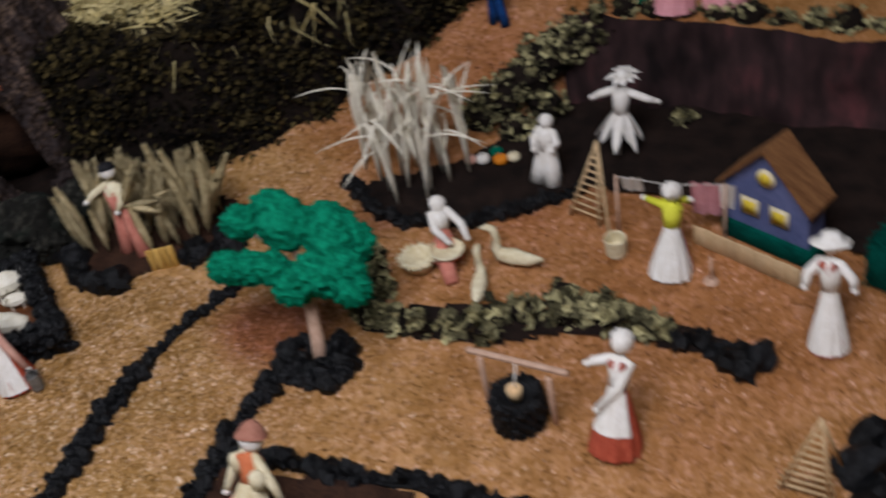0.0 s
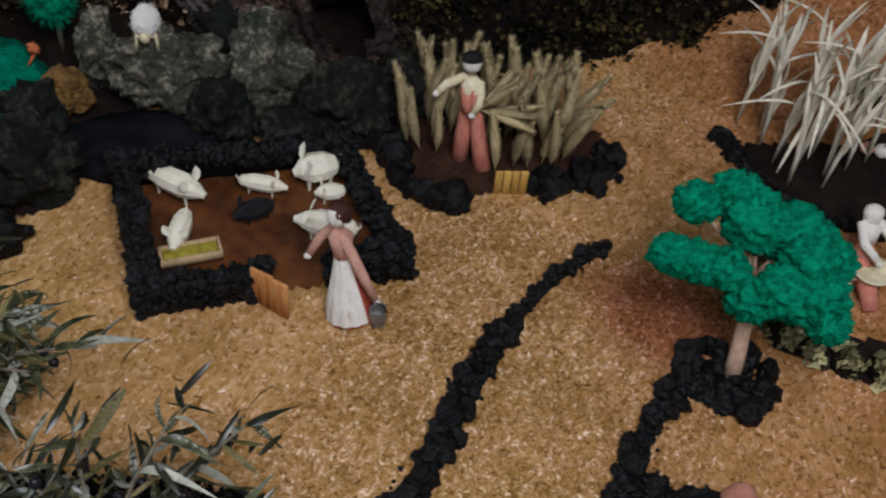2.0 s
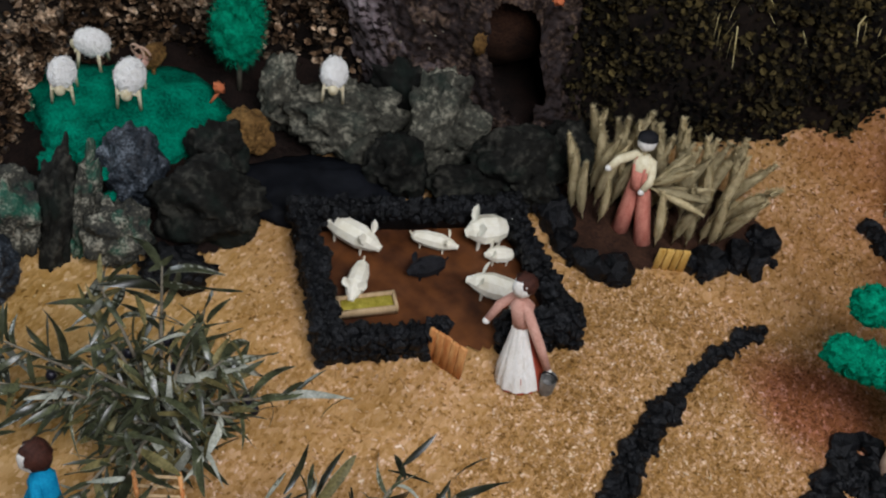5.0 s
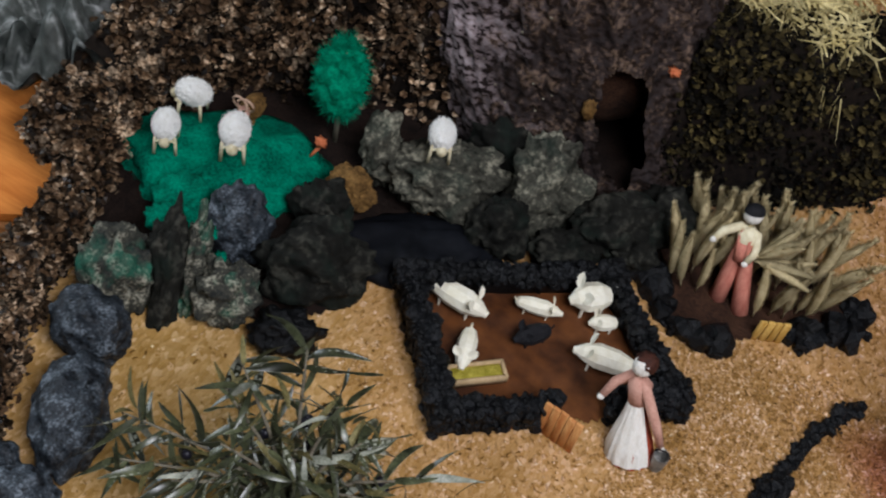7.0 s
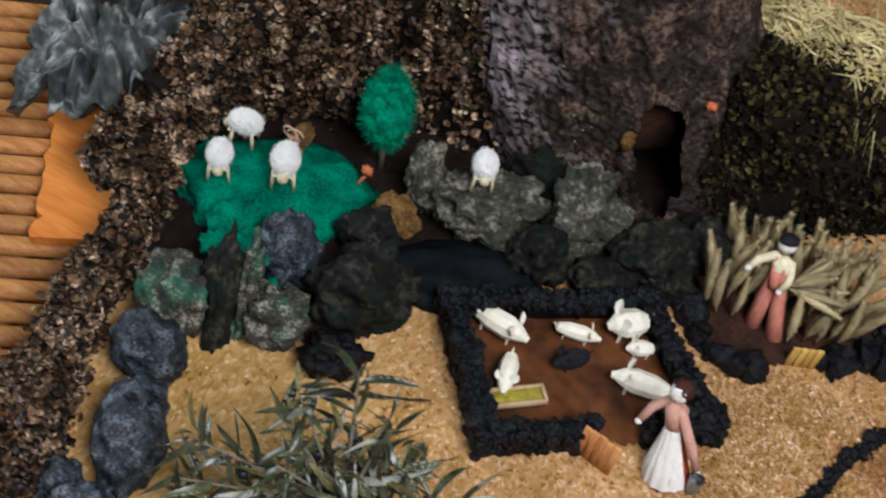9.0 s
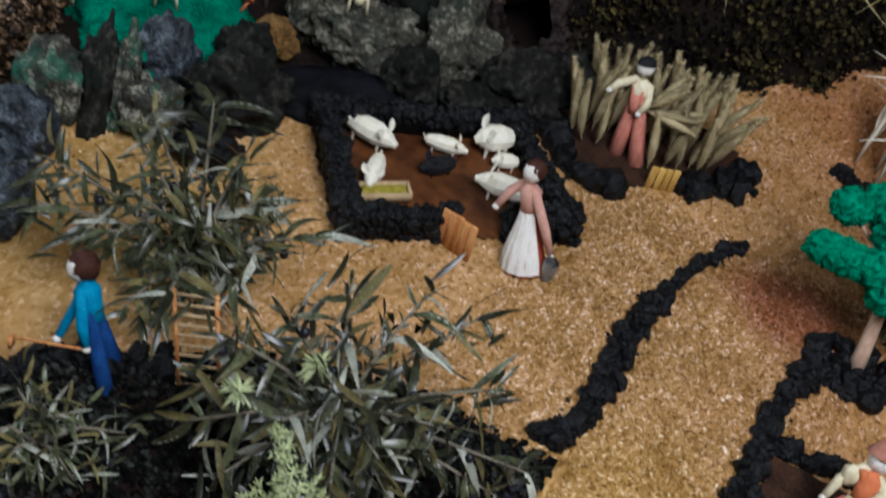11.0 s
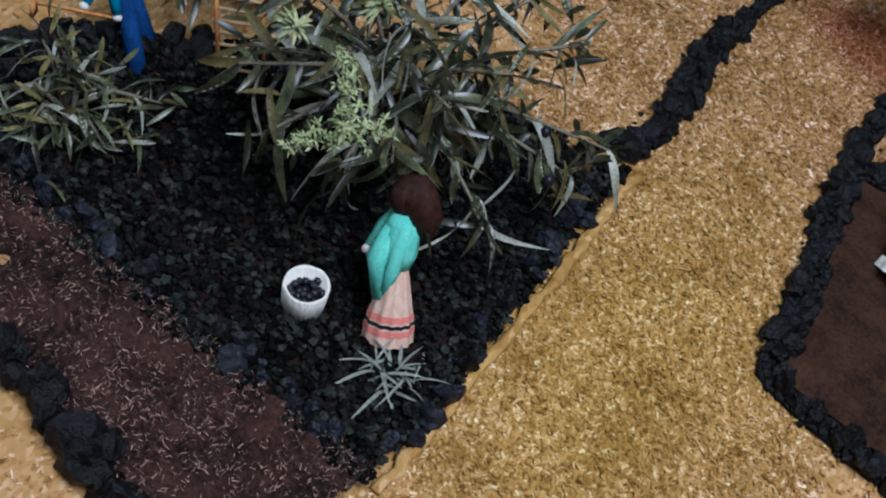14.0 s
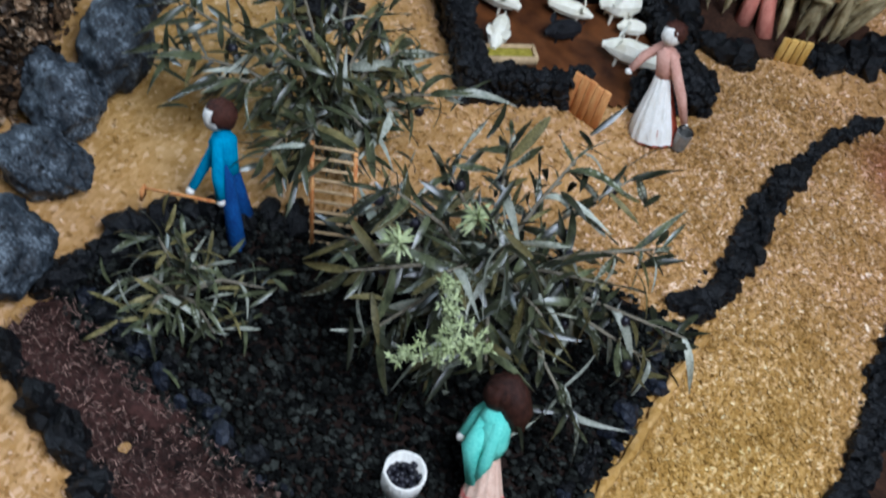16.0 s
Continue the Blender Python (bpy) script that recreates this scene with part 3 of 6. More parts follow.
def stone_border(name, line, label, width, r0, step, low=0.0):
    root = group_of(name, (line[0][0], line[0][1], 0), label, "stone border")
    core = Mesh()
    pts = lerp_line([(*p, 0.004) for p in line], step * 0.72)
    core.tube(pts, [width * 0.34] * len(pts), 8, flat=0.4)
    part("core", core, LAVA, root)
    for p in pts:
        r = r0 * 0.78
        n = max(2, int(round(width / (r * 1.5))))
        for k in range(n):
            off = (k - (n - 1) / 2) * r * 1.5
            rr = r * rng.choice((0.5, 0.65, 0.8, 1.0, 1.2, 1.45))
            stone(root, p.x + off * 0.72 + rng.uniform(-0.45, 0.45) * r, p.y + rng.uniform(-0.5, 0.5) * r, rr * 0.40 + rng.uniform(0, 0.65) * r, rr)
        if rng.random() < 0.8:
            side = rng.choice((-1, 1)) * width * rng.uniform(0.2, 0.62)
            rr = r * rng.uniform(0.25, 0.42)
            stone(root, p.x + side, p.y + rng.uniform(-1, 1) * r, rr * 0.6, rr)
    return root


def pig_pen():
    root = group_of("pig_pen", (-0.77, 1.32, 0), "rectangular pig pen walled with small black lava stones", "pig pen")
    fl, fr, br, bl = [Vector((*p, 0)) for p in PEN]
    gate_l, gate_r = fl.lerp(fr, 0.47), fl.lerp(fr, 0.70)
    hgt = 0.046
    for a, b in ((fl, gate_l), (gate_r, fr), (fr, br), (br, bl), (bl, fl)):
        d = b - a
        ang = math.atan2(d.y, d.x)
        mid = (a + b) / 2
        inward = (Vector((-0.76, 1.33, 0)) - mid)
        nor = Vector((-d.y, d.x, 0)).normalized()
        if nor.dot(inward) < 0:
            nor = -nor
        cm = mid + nor * 0.011
        core = Mesh().box((cm.x, cm.y, hgt * 0.46), (d.length, 0.016, hgt * 0.88), ang)
        part("wall_core", core, LAVA, root)
        rows, n = 4, max(2, int(d.length / 0.0105))
        for r in range(rows):
            for i in range(n + 1):
                p = a.lerp(b, (i + 0.5 * (r % 2)) / n) if i < n or r % 2 == 0 else b
                top = r == rows - 1
                for side in ((0.003, 0.013, 0.021) if top else (0.003,) + ((0.02,) if r == 2 else ())):
                    q = p + nor * side
                    rr = 0.0070 * rng.choice((0.6, 0.75, 0.9, 1.1, 1.35))
                    stone(root, q.x + rng.uniform(-1, 1) * 0.002, q.y + rng.uniform(-1, 1) * 0.002, 0.006 + r * 0.0115 + rng.uniform(-1, 1) * 0.002, rr, flat=0.95)
    gate = group_of("pen_gate", (-0.69, 1.236, 0), "open striped wooden gate of the pig pen", "gate")
    a, b = Vector((-0.716, 1.241, 0)), Vector((-0.668, 1.234, 0))
    d = (b - a)
    ang = math.atan2(d.y, d.x)
    n = 5
    for i in range(n):
        c = a.lerp(b, (i + 0.5) / n)
        part("board", Mesh().box((c.x, c.y, 0.030), (d.length / n * 0.95, 0.004 + 0.0006 * (i % 2), 0.054 + 0.002 * (i % 3)), ang, bevel=0.0006), WOOD, gate)
    return root


pig_pen()

stone_border("stone_path_edge", [(-0.394, 1.486), (-0.43, 1.414), (-0.452, 1.33)], "row of small black lava stones edging the path", 0.022, 0.0085, 0.010)
stone_border("stone_path_edge", [(-0.452, 1.33), (-0.463, 1.242), (-0.459, 1.17), (-0.464, 1.096), (-0.487, 1.047)], "broad row of black lava stones edging the path", 0.036, 0.0105, 0.013)
stone_border("stone_path_edge", [(-0.262, 1.325), (-0.272, 1.295), (-0.277, 1.24), (-0.279, 1.151), (-0.272, 1.043), (-0.268, 0.97)], "row of black lava stones below the tree", 0.030, 0.010, 0.013)
stone_border("stone_bed_edge", [(-0.268, 0.97), (-0.272, 0.90), (-0.225, 0.884), (-0.16, 0.868), (-0.05, 0.862), (0.1, 0.885)], "black lava stones round the flower bed", 0.03, 0.0125, 0.016)
stone_border("stone_bed_edge", [(-0.262, 1.2), (-0.19, 1.215), (-0.12, 1.205), (-0.03, 1.212), (0.13, 1.19)], "black lava stones behind the flower bed", 0.026, 0.013, 0.017)
stone_border("stone_bed_edge", [(-0.705, 1.535), (-0.64, 1.47), (-0.577, 1.462), (-0.556, 1.482)], "black lava stones in front of the wheat", 0.034, 0.019, 0.026)
stone_border("stone_bed_edge", [(-0.487, 1.535), (-0.46, 1.562), (-0.418, 1.602), (-0.436, 1.64)], "black lava stones beside the wheat", 0.024, 0.017, 0.022)
stone_border("stone_bed_edge", [(-0.312, 1.735), (-0.258, 1.678), (-0.20, 1.648), (-0.10, 1.66), (-0.03, 1.70), (0.04, 1.745)], "black lava stones round the maize bed", 0.024, 0.011, 0.014)
stone_border("stone_bed_edge", [(-0.985, 0.70), (-0.972, 0.76), (-0.955, 0.845), (-0.89, 0.872), (-0.82, 0.93)], "dark lava stones behind the gravel bed", 0.022, 0.015, 0.02)
stone_border("stone_bed_edge", [(-0.99, 0.63), (-0.90, 0.60), (-0.80, 0.562), (-0.70, 0.53), (-0.58, 0.495)], "dark lava stones below the peat strip", 0.026, 0.016, 0.026)


def tree_stones():
    root = group_of("tree_stones", (-0.21, 1.37, 0), "black lava stones heaped round the tree foot", "stones")
    for _ in range(64):
        a, q = rng.uniform(0, 6.28), math.sqrt(rng.random())
        r = rng.uniform(0.006, 0.012)
        stone(root, -0.215 + math.cos(a) * q * 0.052, 1.366 + math.sin(a) * q * 0.040, r * 0.5 + (1 - q) * 0.010, r, flat=0.7)
    for x, y, r in [(-0.255, 1.345, 0.018), (-0.262, 1.382, 0.020), (-0.235, 1.40, 0.018), (-0.232, 1.365, 0.02), (-0.2, 1.345, 0.019), (-0.186, 1.333, 0.020), (-0.175, 1.39, 0.02), (-0.172, 1.37, 0.018), (-0.2, 1.405, 0.018), (-0.27, 1.33, 0.016), (-0.255, 1.318, 0.016)]:
        stone(root, x, y, r * 0.3, r, flat=0.6)


tree_stones()


def gravel():
    m = Mesh()
    k = 0
    while k < 12000:
        x, y = rng.uniform(-0.98, -0.46), rng.uniform(0.61, 1.04)
        if not inside(x, y, VINE):
            continue
        k += 1
        r = rng.choice((0.0012, 0.0016, 0.0022, 0.0028, 0.0035, 0.0044))
        m.blob((x, y, 0.007 + r * 0.5 + rng.uniform(0, 0.004)), (r, r * rng.uniform(0.7, 1.1), r * 0.8), 0.75, 1.9, 1, slot=0, seed=k * 0.37)
    thing("black_gravel", m, LAVA_FINE, "black lava gravel covering the bed", "gravel", kind="stuff", smooth=False)
    rim = Mesh()
    pts = lerp_line([(-0.455, 1.045, 0.004), (-0.463, 0.93, 0.004), (-0.469, 0.83, 0.004), (-0.480, 0.70, 0.004), (-0.49, 0.605, 0.004)], 0.012)
    rim.tube([Vector(p) + Vector((rng.uniform(-1, 1) * 0.0028, 0, rng.uniform(-1, 1) * 0.0015)) for p in pts], [0.0048 + rng.uniform(-1, 1) * 0.0022 for _ in pts], 8, flat=0.7)
    thing("sawdust_rim", rim, SAWDUST, "raised rim of packed sawdust beside the gravel bed", "rim")
    fib = Mesh()
    for _ in range(16000):
        x, y = rng.uniform(-0.985, -0.49), rng.uniform(0.48, 0.70)
        if inside(x, y, STRIP):
            a = rng.uniform(0, 6.28)
            d = Vector((math.cos(a), math.sin(a), rng.uniform(-0.3, 0.5))) * rng.uniform(0.001, 0.0055)
            c = Vector((x, y, 0.012 + rng.uniform(0, 0.005)))
            s = Vector((-d.y, d.x, 0)).normalized() * 0.00024
            fib.add([c - s, c + s, c + d + s, c + d - s], [(0, 1, 2, 3)])
    thing("peat_fibres", fib, mat("peat_fibre", (0.02, 0.009, 0.007), (0.46, 0.29, 0.23), 60, 0.8, 0, island=0.97, skew=3.2), "loose brown fibres on the peat strip", "fibres", kind="stuff", smooth=False)


gravel()


def bed_lumps():
    """Larger blue-black stones along the edges of the gravel bed."""
    shapes = [Mesh().blob((0, 0, 0), 1.0, 0.75, 2.3, 2, seed=k + 20.0).make("stone", BLUE_BLACK, False) for k in range(4)]
    for name, line, label in (("gravel_edge", [(-0.955, 0.705), (-0.77, 0.665), (-0.63, 0.645), (-0.515, 0.63)], "blue-black lava stones between gravel and peat"), ("gravel_edge", [(-0.498, 0.64), (-0.49, 0.75), (-0.483, 0.88), (-0.476, 0.99)], "dark lava stones along the sawdust rim")):
        root = group_of(name, (line[0][0], line[0][1], 0), label, "stone border")
        for p in lerp_line([(*q, 0) for q in line], 0.011):
            r = rng.choice((0.004, 0.006, 0.008, 0.011))
            stone(root, p.x + rng.uniform(-1, 1) * 0.012, p.y + rng.uniform(-1, 1) * 0.010, 0.008 + r * 0.4, r, shapes[rng.randrange(4)] if rng.random() < 0.7 else None)


bed_lumps()

# ---- rocks of the spring ----
def rock(x, y, z, w, d, h, material, label, seed, rough=0.36, rz=0.0, tilt=0.0, sub=5):
    crag = 0.4 if material is BLUE_LAVA else 0.55 if material is DARK_ROCK else 0.8
    rot = Euler((tilt, 0, rz)).to_matrix()
    m = Mesh().blob((0, 0, 0), (w / 2, d / 2, h / 2), rough, 1.6, sub, rot, seed=seed)
    vs = []
    for p in m.v:
        p = Vector(p)
        q = p * 34 + Vector((seed, 0, 0))
        ridge = 1 - 2 * abs(noise.noise(q))
        k = 1 + crag * (0.20 * ridge + 0.13 * (1 - 2 * abs(noise.noise(q * 2.3))) + 0.09 * (1 - 2 * abs(noise.noise(q * 5.2))) + 0.05 * noise.noise(q * 11)) - 0.13 * crag
        vs.append(p * k)
    m.v = [(p.x + x, p.y + y, p.z + z) for p in vs]
    return thing("rock", m, material, label, "rock", "rocks round the spring")


rock(-0.968, 1.468, 0.052, 0.135, 0.08, 0.085, GREY_ROCK, "broad grey rock under a toy sheep", 1.0, rz=0.45)
rock(-1.045, 1.455, 0.055, 0.05, 0.06, 0.11, GREY_ROCK, "upright grey knob of rock", 2.0, rz=0.3)
rock(-0.846, 1.515, 0.065, 0.085, 0.07, 0.13, GREY_ROCK, "tall grey weathered rock", 3.0, rz=0.4, tilt=-0.2)
rock(-0.872, 1.447, 0.04, 0.068, 0.06, 0.095, DARK_ROCK, "dark grey rock beside the spring", 4.0, rz=0.5)
rock(-0.745, 1.533, 0.045, 0.115, 0.07, 0.095, DARK_ROCK, "dark grey rock behind the pen", 5.0, rz=0.6)
rock(-0.79, 1.478, 0.025, 0.08, 0.05, 0.055, DARK_ROCK, "low mossy rock behind the pen", 6.0, rz=0.6)
rock(-1.052, 1.392, 0.04, 0.055, 0.05, 0.055, BROWN_ROCK, "small ochre-brown rock beside the spring", 7.0, rough=0.2)
rock(-1.198, 1.13, 0.035, 0.075, 0.07, 0.12, MOSSY_ROCK, "grey rock tinged green below the meadow", 8.0, tilt=-0.3)
rock(-1.15, 1.158, 0.042, 0.042, 0.05, 0.15, DARK_ROCK, "upright dark slab of bark", 9.0, rz=0.4, tilt=-0.5)
rock(-1.13, 1.178, 0.045, 0.026, 0.04, 0.14, MOSSY_ROCK, "narrow upright grey slab of bark", 10.0, rz=0.3, tilt=-0.5)
rock(-1.128, 1.262, 0.045, 0.075, 0.07, 0.10, BLUE_LAVA, "blue-grey porous rock below the meadow", 11.0, tilt=-0.3, rz=0.5)
rock(-1.09, 1.178, 0.03, 0.07, 0.06, 0.085, MOSSY_ROCK, "grey-green rough rock on the sand", 12.0, rz=0.3)
rock(-1.06, 1.345, 0.035, 0.07, 0.06, 0.085, DARK_ROCK, "dark rock beside the meadow", 13.0)
rock(-1.022, 1.266, 0.045, 0.118, 0.085, 0.10, DARK_ROCK, "large dark rounded rock by the spring", 14.0, rz=0.5)
rock(-1.008, 1.178, 0.02, 0.072, 0.05, 0.05, LAVA, "small black rock on the sand", 15.0, rz=0.6)
rock(-1.178, 1.06, 0.034, 0.082, 0.075, 0.085, BLUE_LAVA, "pitted blue-grey pumice rock on sand", 16.0, rough=0.2)
rock(-1.128, 0.965, 0.034, 0.075, 0.125, 0.082, BLUE_LAVA, "long blue-grey pumice rock", 17.0, rough=0.2, rz=0.5)
rock(-1.108, 0.862, 0.03, 0.075, 0.075, 0.075, BLUE_LAVA, "rounded blue-grey pumice rock", 18.0, rough=0.2)
rock(-1.072, 0.792, 0.028, 0.085, 0.062, 0.065, BLUE_LAVA, "pointed blue-grey pumice rock", 19.0, rough=0.25, rz=0.3)
rock(-1.035, 0.688, 0.03, 0.095, 0.105, 0.07, BLUE_LAVA, "smooth blue-grey stone near the gravel bed", 20.0, rough=0.15, rz=0.3)
rock(-1.158, 0.885, 0.02, 0.05, 0.05, 0.055, BLUE_LAVA, "small pitted pumice rock", 21.0, rough=0.2)
rock(-0.715, 1.52, 0.03, 0.06, 0.05, 0.06, DARK_ROCK, "dark rock between pen and wheat", 22.0)
rock(-0.69, 1.60, 0.04, 0.08, 0.06, 0.09, DARK_ROCK, "dark rock behind the wheat", 23.0)
rock(-0.905, 1.555, 0.05, 0.12, 0.06, 0.10, DARK_ROCK, "dark rock at the foot of the trunk", 24.0)


def pond():
    m = Mesh().blob((-0.945, 1.385, 0.0), (0.115, 0.055, 0.034), 0.25, 2.0, 4, Matrix.Rotation(0.62, 3, "Z"), seed=12)
    thing("pond", m, POND, "black paper spring pool between grey rocks", "pond")


pond()


def meadow():
    m = Mesh()
    m.blob((-1.205, 1.36, 0.0), (0.130, 0.088, 0.052), 0.22, 2.2, 4, Matrix.Rotation(0.45, 3, "Z"), seed=31)
    fuzz = Mesh()
    for _ in range(5000):
        a, r = rng.uniform(0, 6.28), math.sqrt(rng.random())
        u, v = math.cos(a) * r * 0.13, math.sin(a) * r * 0.08
        x, y = -1.205 + u * 0.9 - v * 0.43, 1.36 + u * 0.43 + v * 0.9
        z = 0.052 * math.sqrt(max(0, 1 - r * r))
        d = Vector((rng.uniform(-1, 1), rng.uniform(-1, 1), 0.5)) * 0.004
        s = Vector((-d.y, d.x, 0)).normalized() * 0.0004
        c = Vector((x, y, z))
        fuzz.add([c - s, c + s, c + d], [(0, 1, 2)])
    m.add(fuzz.v, fuzz.f)
    root = group_of("green_meadow", (-1.205, 1.36, 0), "bright green felt meadow on the rocks", "meadow")
    part("felt", m, GREEN_FELT, root)
    for mx, my, mz, mr in [(-1.195, 1.215, 0.055, 0.022), (-1.165, 1.24, 0.05, 0.024), (-1.14, 1.22, 0.062, 0.011), (-1.205, 1.265, 0.040, 0.034), (-1.11, 1.20, 0.06, 0.008)]:
        part("moss_tuft", Mesh().blob((mx, my, mz), (mr, mr * 0.9, mr * 0.5), 0.5, 3, 3, seed=mx * 40), GREEN_FELT, root)


meadow()


def foam_shrub():
    root = group_of("foam_shrub", (-1.12, 1.48, 0.05), "small conical bright green foam shrub", "shrub")
    tw = Mesh().tube([(-1.12, 1.475, 0.0), (-1.128, 1.49, 0.15)], [0.004, 0.002], 6)
    part("stem", tw, TWIG, root)
    m = Mesh()
    for i in range(26):
        t = i / 25
        r = 0.027 * (1 - 1.7 * (t - 0.42) ** 2)
        a = i * 2.4
        c = Vector((-1.122 - 0.012 * t + math.cos(a) * r * 0.6, 1.468 + 0.035 * t + math.sin(a) * r * 0.5, 0.082 + 0.066 * t))
        m.blob(c, r * 0.66, 0.45, 2.5, 2, seed=i + 0.5)
        for _ in range(150):
            d = Vector((rng.gauss(0, 1), rng.gauss(0, 1), rng.gauss(0, 1))).normalized()
            p = c + d * r * 0.6
            s = d.orthogonal().normalized() * 0.0006
            m.add([p - s, p + s, p + d * 0.012 + Vector((0, 0, rng.uniform(-1, 1) * 0.008))], [(0, 1, 2)])
    part("crown", m, FOAM, root)


foam_shrub()


# ---- tree trunk with a hollow ----
def stump():
    root = group_of("tree_stump", (-0.88, 1.72, 0), "broad rough tree stump with a dark hollow", "tree stump")
    nz, na = 150, 330
    cx, cy, r0 = -0.885, 1.735, 0.195
    vs, fs, sl = [], [], []
    for j in range(nz + 1):
        z = -0.01 + 0.56 * j / nz
        for i in range(na):
            a = 2 * math.pi * i / na
            q = Vector((math.cos(a) * 2.2, math.sin(a) * 2.2, z * 3.5))
            r = r0 * (1 + 0.10 * noise.noise(q) + 0.05 * noise.noise(q * 3.1) + 0.05 * abs(noise.noise(Vector((math.cos(a) * 9, math.sin(a) * 9, z * 14)))) + 0.03 * noise.noise(Vector((math.cos(a) * 22, math.sin(a) * 22, z * 40))) + 0.05 * (0.5 - abs(noise.noise(Vector((math.cos(a) * 14, math.sin(a) * 14, z * 45))))) + 0.12 * max(0, 0.1 - z))
            vs.append((cx - 0.30 * z + math.cos(a) * r, cy + math.sin(a) * r * 0.85, z))
    skip = set()
    for j in range(nz):
        z = -0.01 + 0.56 * (j + 0.5) / nz
        for i in range(na):
            a = 2 * math.pi * (i + 0.5) / na
            da = (a - math.radians(311) + math.pi) % (2 * math.pi) - math.pi
            if (da / 0.20) ** 2 + ((z - 0.135) / 0.088) ** 2 < 1 + 0.5 * noise.noise(Vector((da * 9, z * 30, 0))):
                skip.add((i, j))
    for j in range(nz):
        for i in range(na):
            if (i, j) not in skip:
                k = (i + 1) % na
                fs.append((j * na + i, j * na + k, (j + 1) * na + k, (j + 1) * na + i))
                sl.append(0)
    m = Mesh().add(vs, fs)
    m.m = sl
    part("bark", m, BARK, root)
    inner = Mesh()
    inner.blob((cx - 0.035, cy - 0.005, 0.15), (0.142, 0.108, 0.14), 0.08, 3, 4)
    inner.f = [f[::-1] for f in inner.f]
    part("hollow", inner, SOIL_MID, root, "dark hollow in the trunk")
    chips_on = Mesh()
    for _ in range(50):
        a, z = math.radians(rng.uniform(225, 284)), rng.uniform(0.10, 0.42)
        c = Vector((cx - 0.30 * z + math.cos(a) * r0 * 1.03, cy + math.sin(a) * r0 * 0.88, z))
        chips_on.blob(c, [rng.uniform(0.0008, 0.0026) for _ in range(3)], 0.6, 2, 1, seed=a * 9)
    tagged(part("flakes", chips_on, TWIG, root, "small pale flakes stuck on the bark"), kind="stuff")
    em = Mesh().blob((-0.765, 1.605, 0.245), (0.0065, 0.006, 0.005), 0.8, 3, 3)
    part("torn_edge", em, ORANGE, root, "torn orange edge of bark")
    kn = Mesh().blob((-0.838, 1.572, 0.165), (0.008, 0.007, 0.016), 0.4, 3, 3)
    part("knot", kn, BROWN_ROCK, root, "torn reddish knot of bark")


stump()


# ---- herb banks ----
def bank(name, line, top, lean, material, label, count, size, seed, depth=0.10, leaves="dried brown petals covering the bank"):
    """A bank of earth along a line (its foot), rising to the given heights, covered with dried leaves."""
    pts = [Vector((*p, 0)) for p in line]
    n, rows = 60, 14
    samples = []
    total = sum((b - a).length for a, b in zip(pts, pts[1:]))
    acc = [0.0]
    for a, b in zip(pts, pts[1:]):
        acc.append(acc[-1] + (b - a).length)

    def at(s):
        s = max(0.0, min(total - 1e-6, s * total))
        for i in range(len(pts) - 1):
            if s <= acc[i + 1]:
                t = (s - acc[i]) / (acc[i + 1] - acc[i])
                d = (pts[i + 1] - pts[i]).normalized()
                h = top[i] + (top[i + 1] - top[i]) * t
                return pts[i].lerp(pts[i + 1], t), Vector((-d.y, d.x, 0)), h
        return pts[-1], Vector((0, 1, 0)), top[-1]

    def surf(s, t):
        p, nor, h = at(s)
        q = Vector((s * total * 9 + seed, t * h * 9, seed))
        bulge = 0.025 * noise.noise(q) + 0.012 * noise.noise(q * 2.7)
        z = height(p.x, p.y) - 0.01
        up = math.sin(min(1.0, t / 0.75) * math.pi / 2)
        back = lean * t + depth * max(0.0, t - 0.7) / 0.3
        return p + nor * (back + bulge) + Vector((0, 0, z + h * up + 0.4 * bulge))

    vs = [surf(i / n, j / rows) for j in range(rows + 1) for i in range(n + 1)]
    fs = [(j * (n + 1) + i, j * (n + 1) + i + 1, (j + 1) * (n + 1) + i + 1, (j + 1) * (n + 1) + i) for j in range(rows) for i in range(n)]
    thing(name, Mesh().add(vs, fs, 0), LEAF_GAP_SHADE, label, "herb bank", kind="structure", smooth=False)
    m = Mesh()
    for _ in range(count):
        s, t = rng.random(), rng.random() ** 0.85
        if noise.noise(Vector((s * total * 16, t * 6, seed + 3))) < rng.uniform(-0.6, 0.3):
            continue
        c = surf(s, t) + Vector((rng.gauss(0, 1), rng.gauss(0, 1), rng.gauss(0, 1))) * 0.006
        p, nor, h = at(s)
        k = size * rng.uniform(0.55, 1.35)
        d = (Vector((rng.gauss(0, 1), rng.gauss(0, 1), rng.gauss(0, 1)))).normalized()
        e = d.orthogonal().normalized()
        w = d.cross(e)
        cup = w * k * 0.75
        c = c - nor * 0.004
        m.add([c, c - d * k + cup * 0.6, c - d * k * 0.45 - e * k * 0.72 + cup, c + d * k * 0.5 - e * k * 0.68 + cup, c + d * k - cup * 0.3, c + d * k * 0.4 + e * k * 0.74 + cup, c - d * k * 0.5 + e * k * 0.7 + cup], [(0, 1, 2), (0, 2, 3), (0, 3, 4), (0, 4, 5), (0, 5, 6), (0, 6, 1)])
    return thing("dried_leaves", m, material, leaves, "dried leaves", kind="stuff", smooth=False)


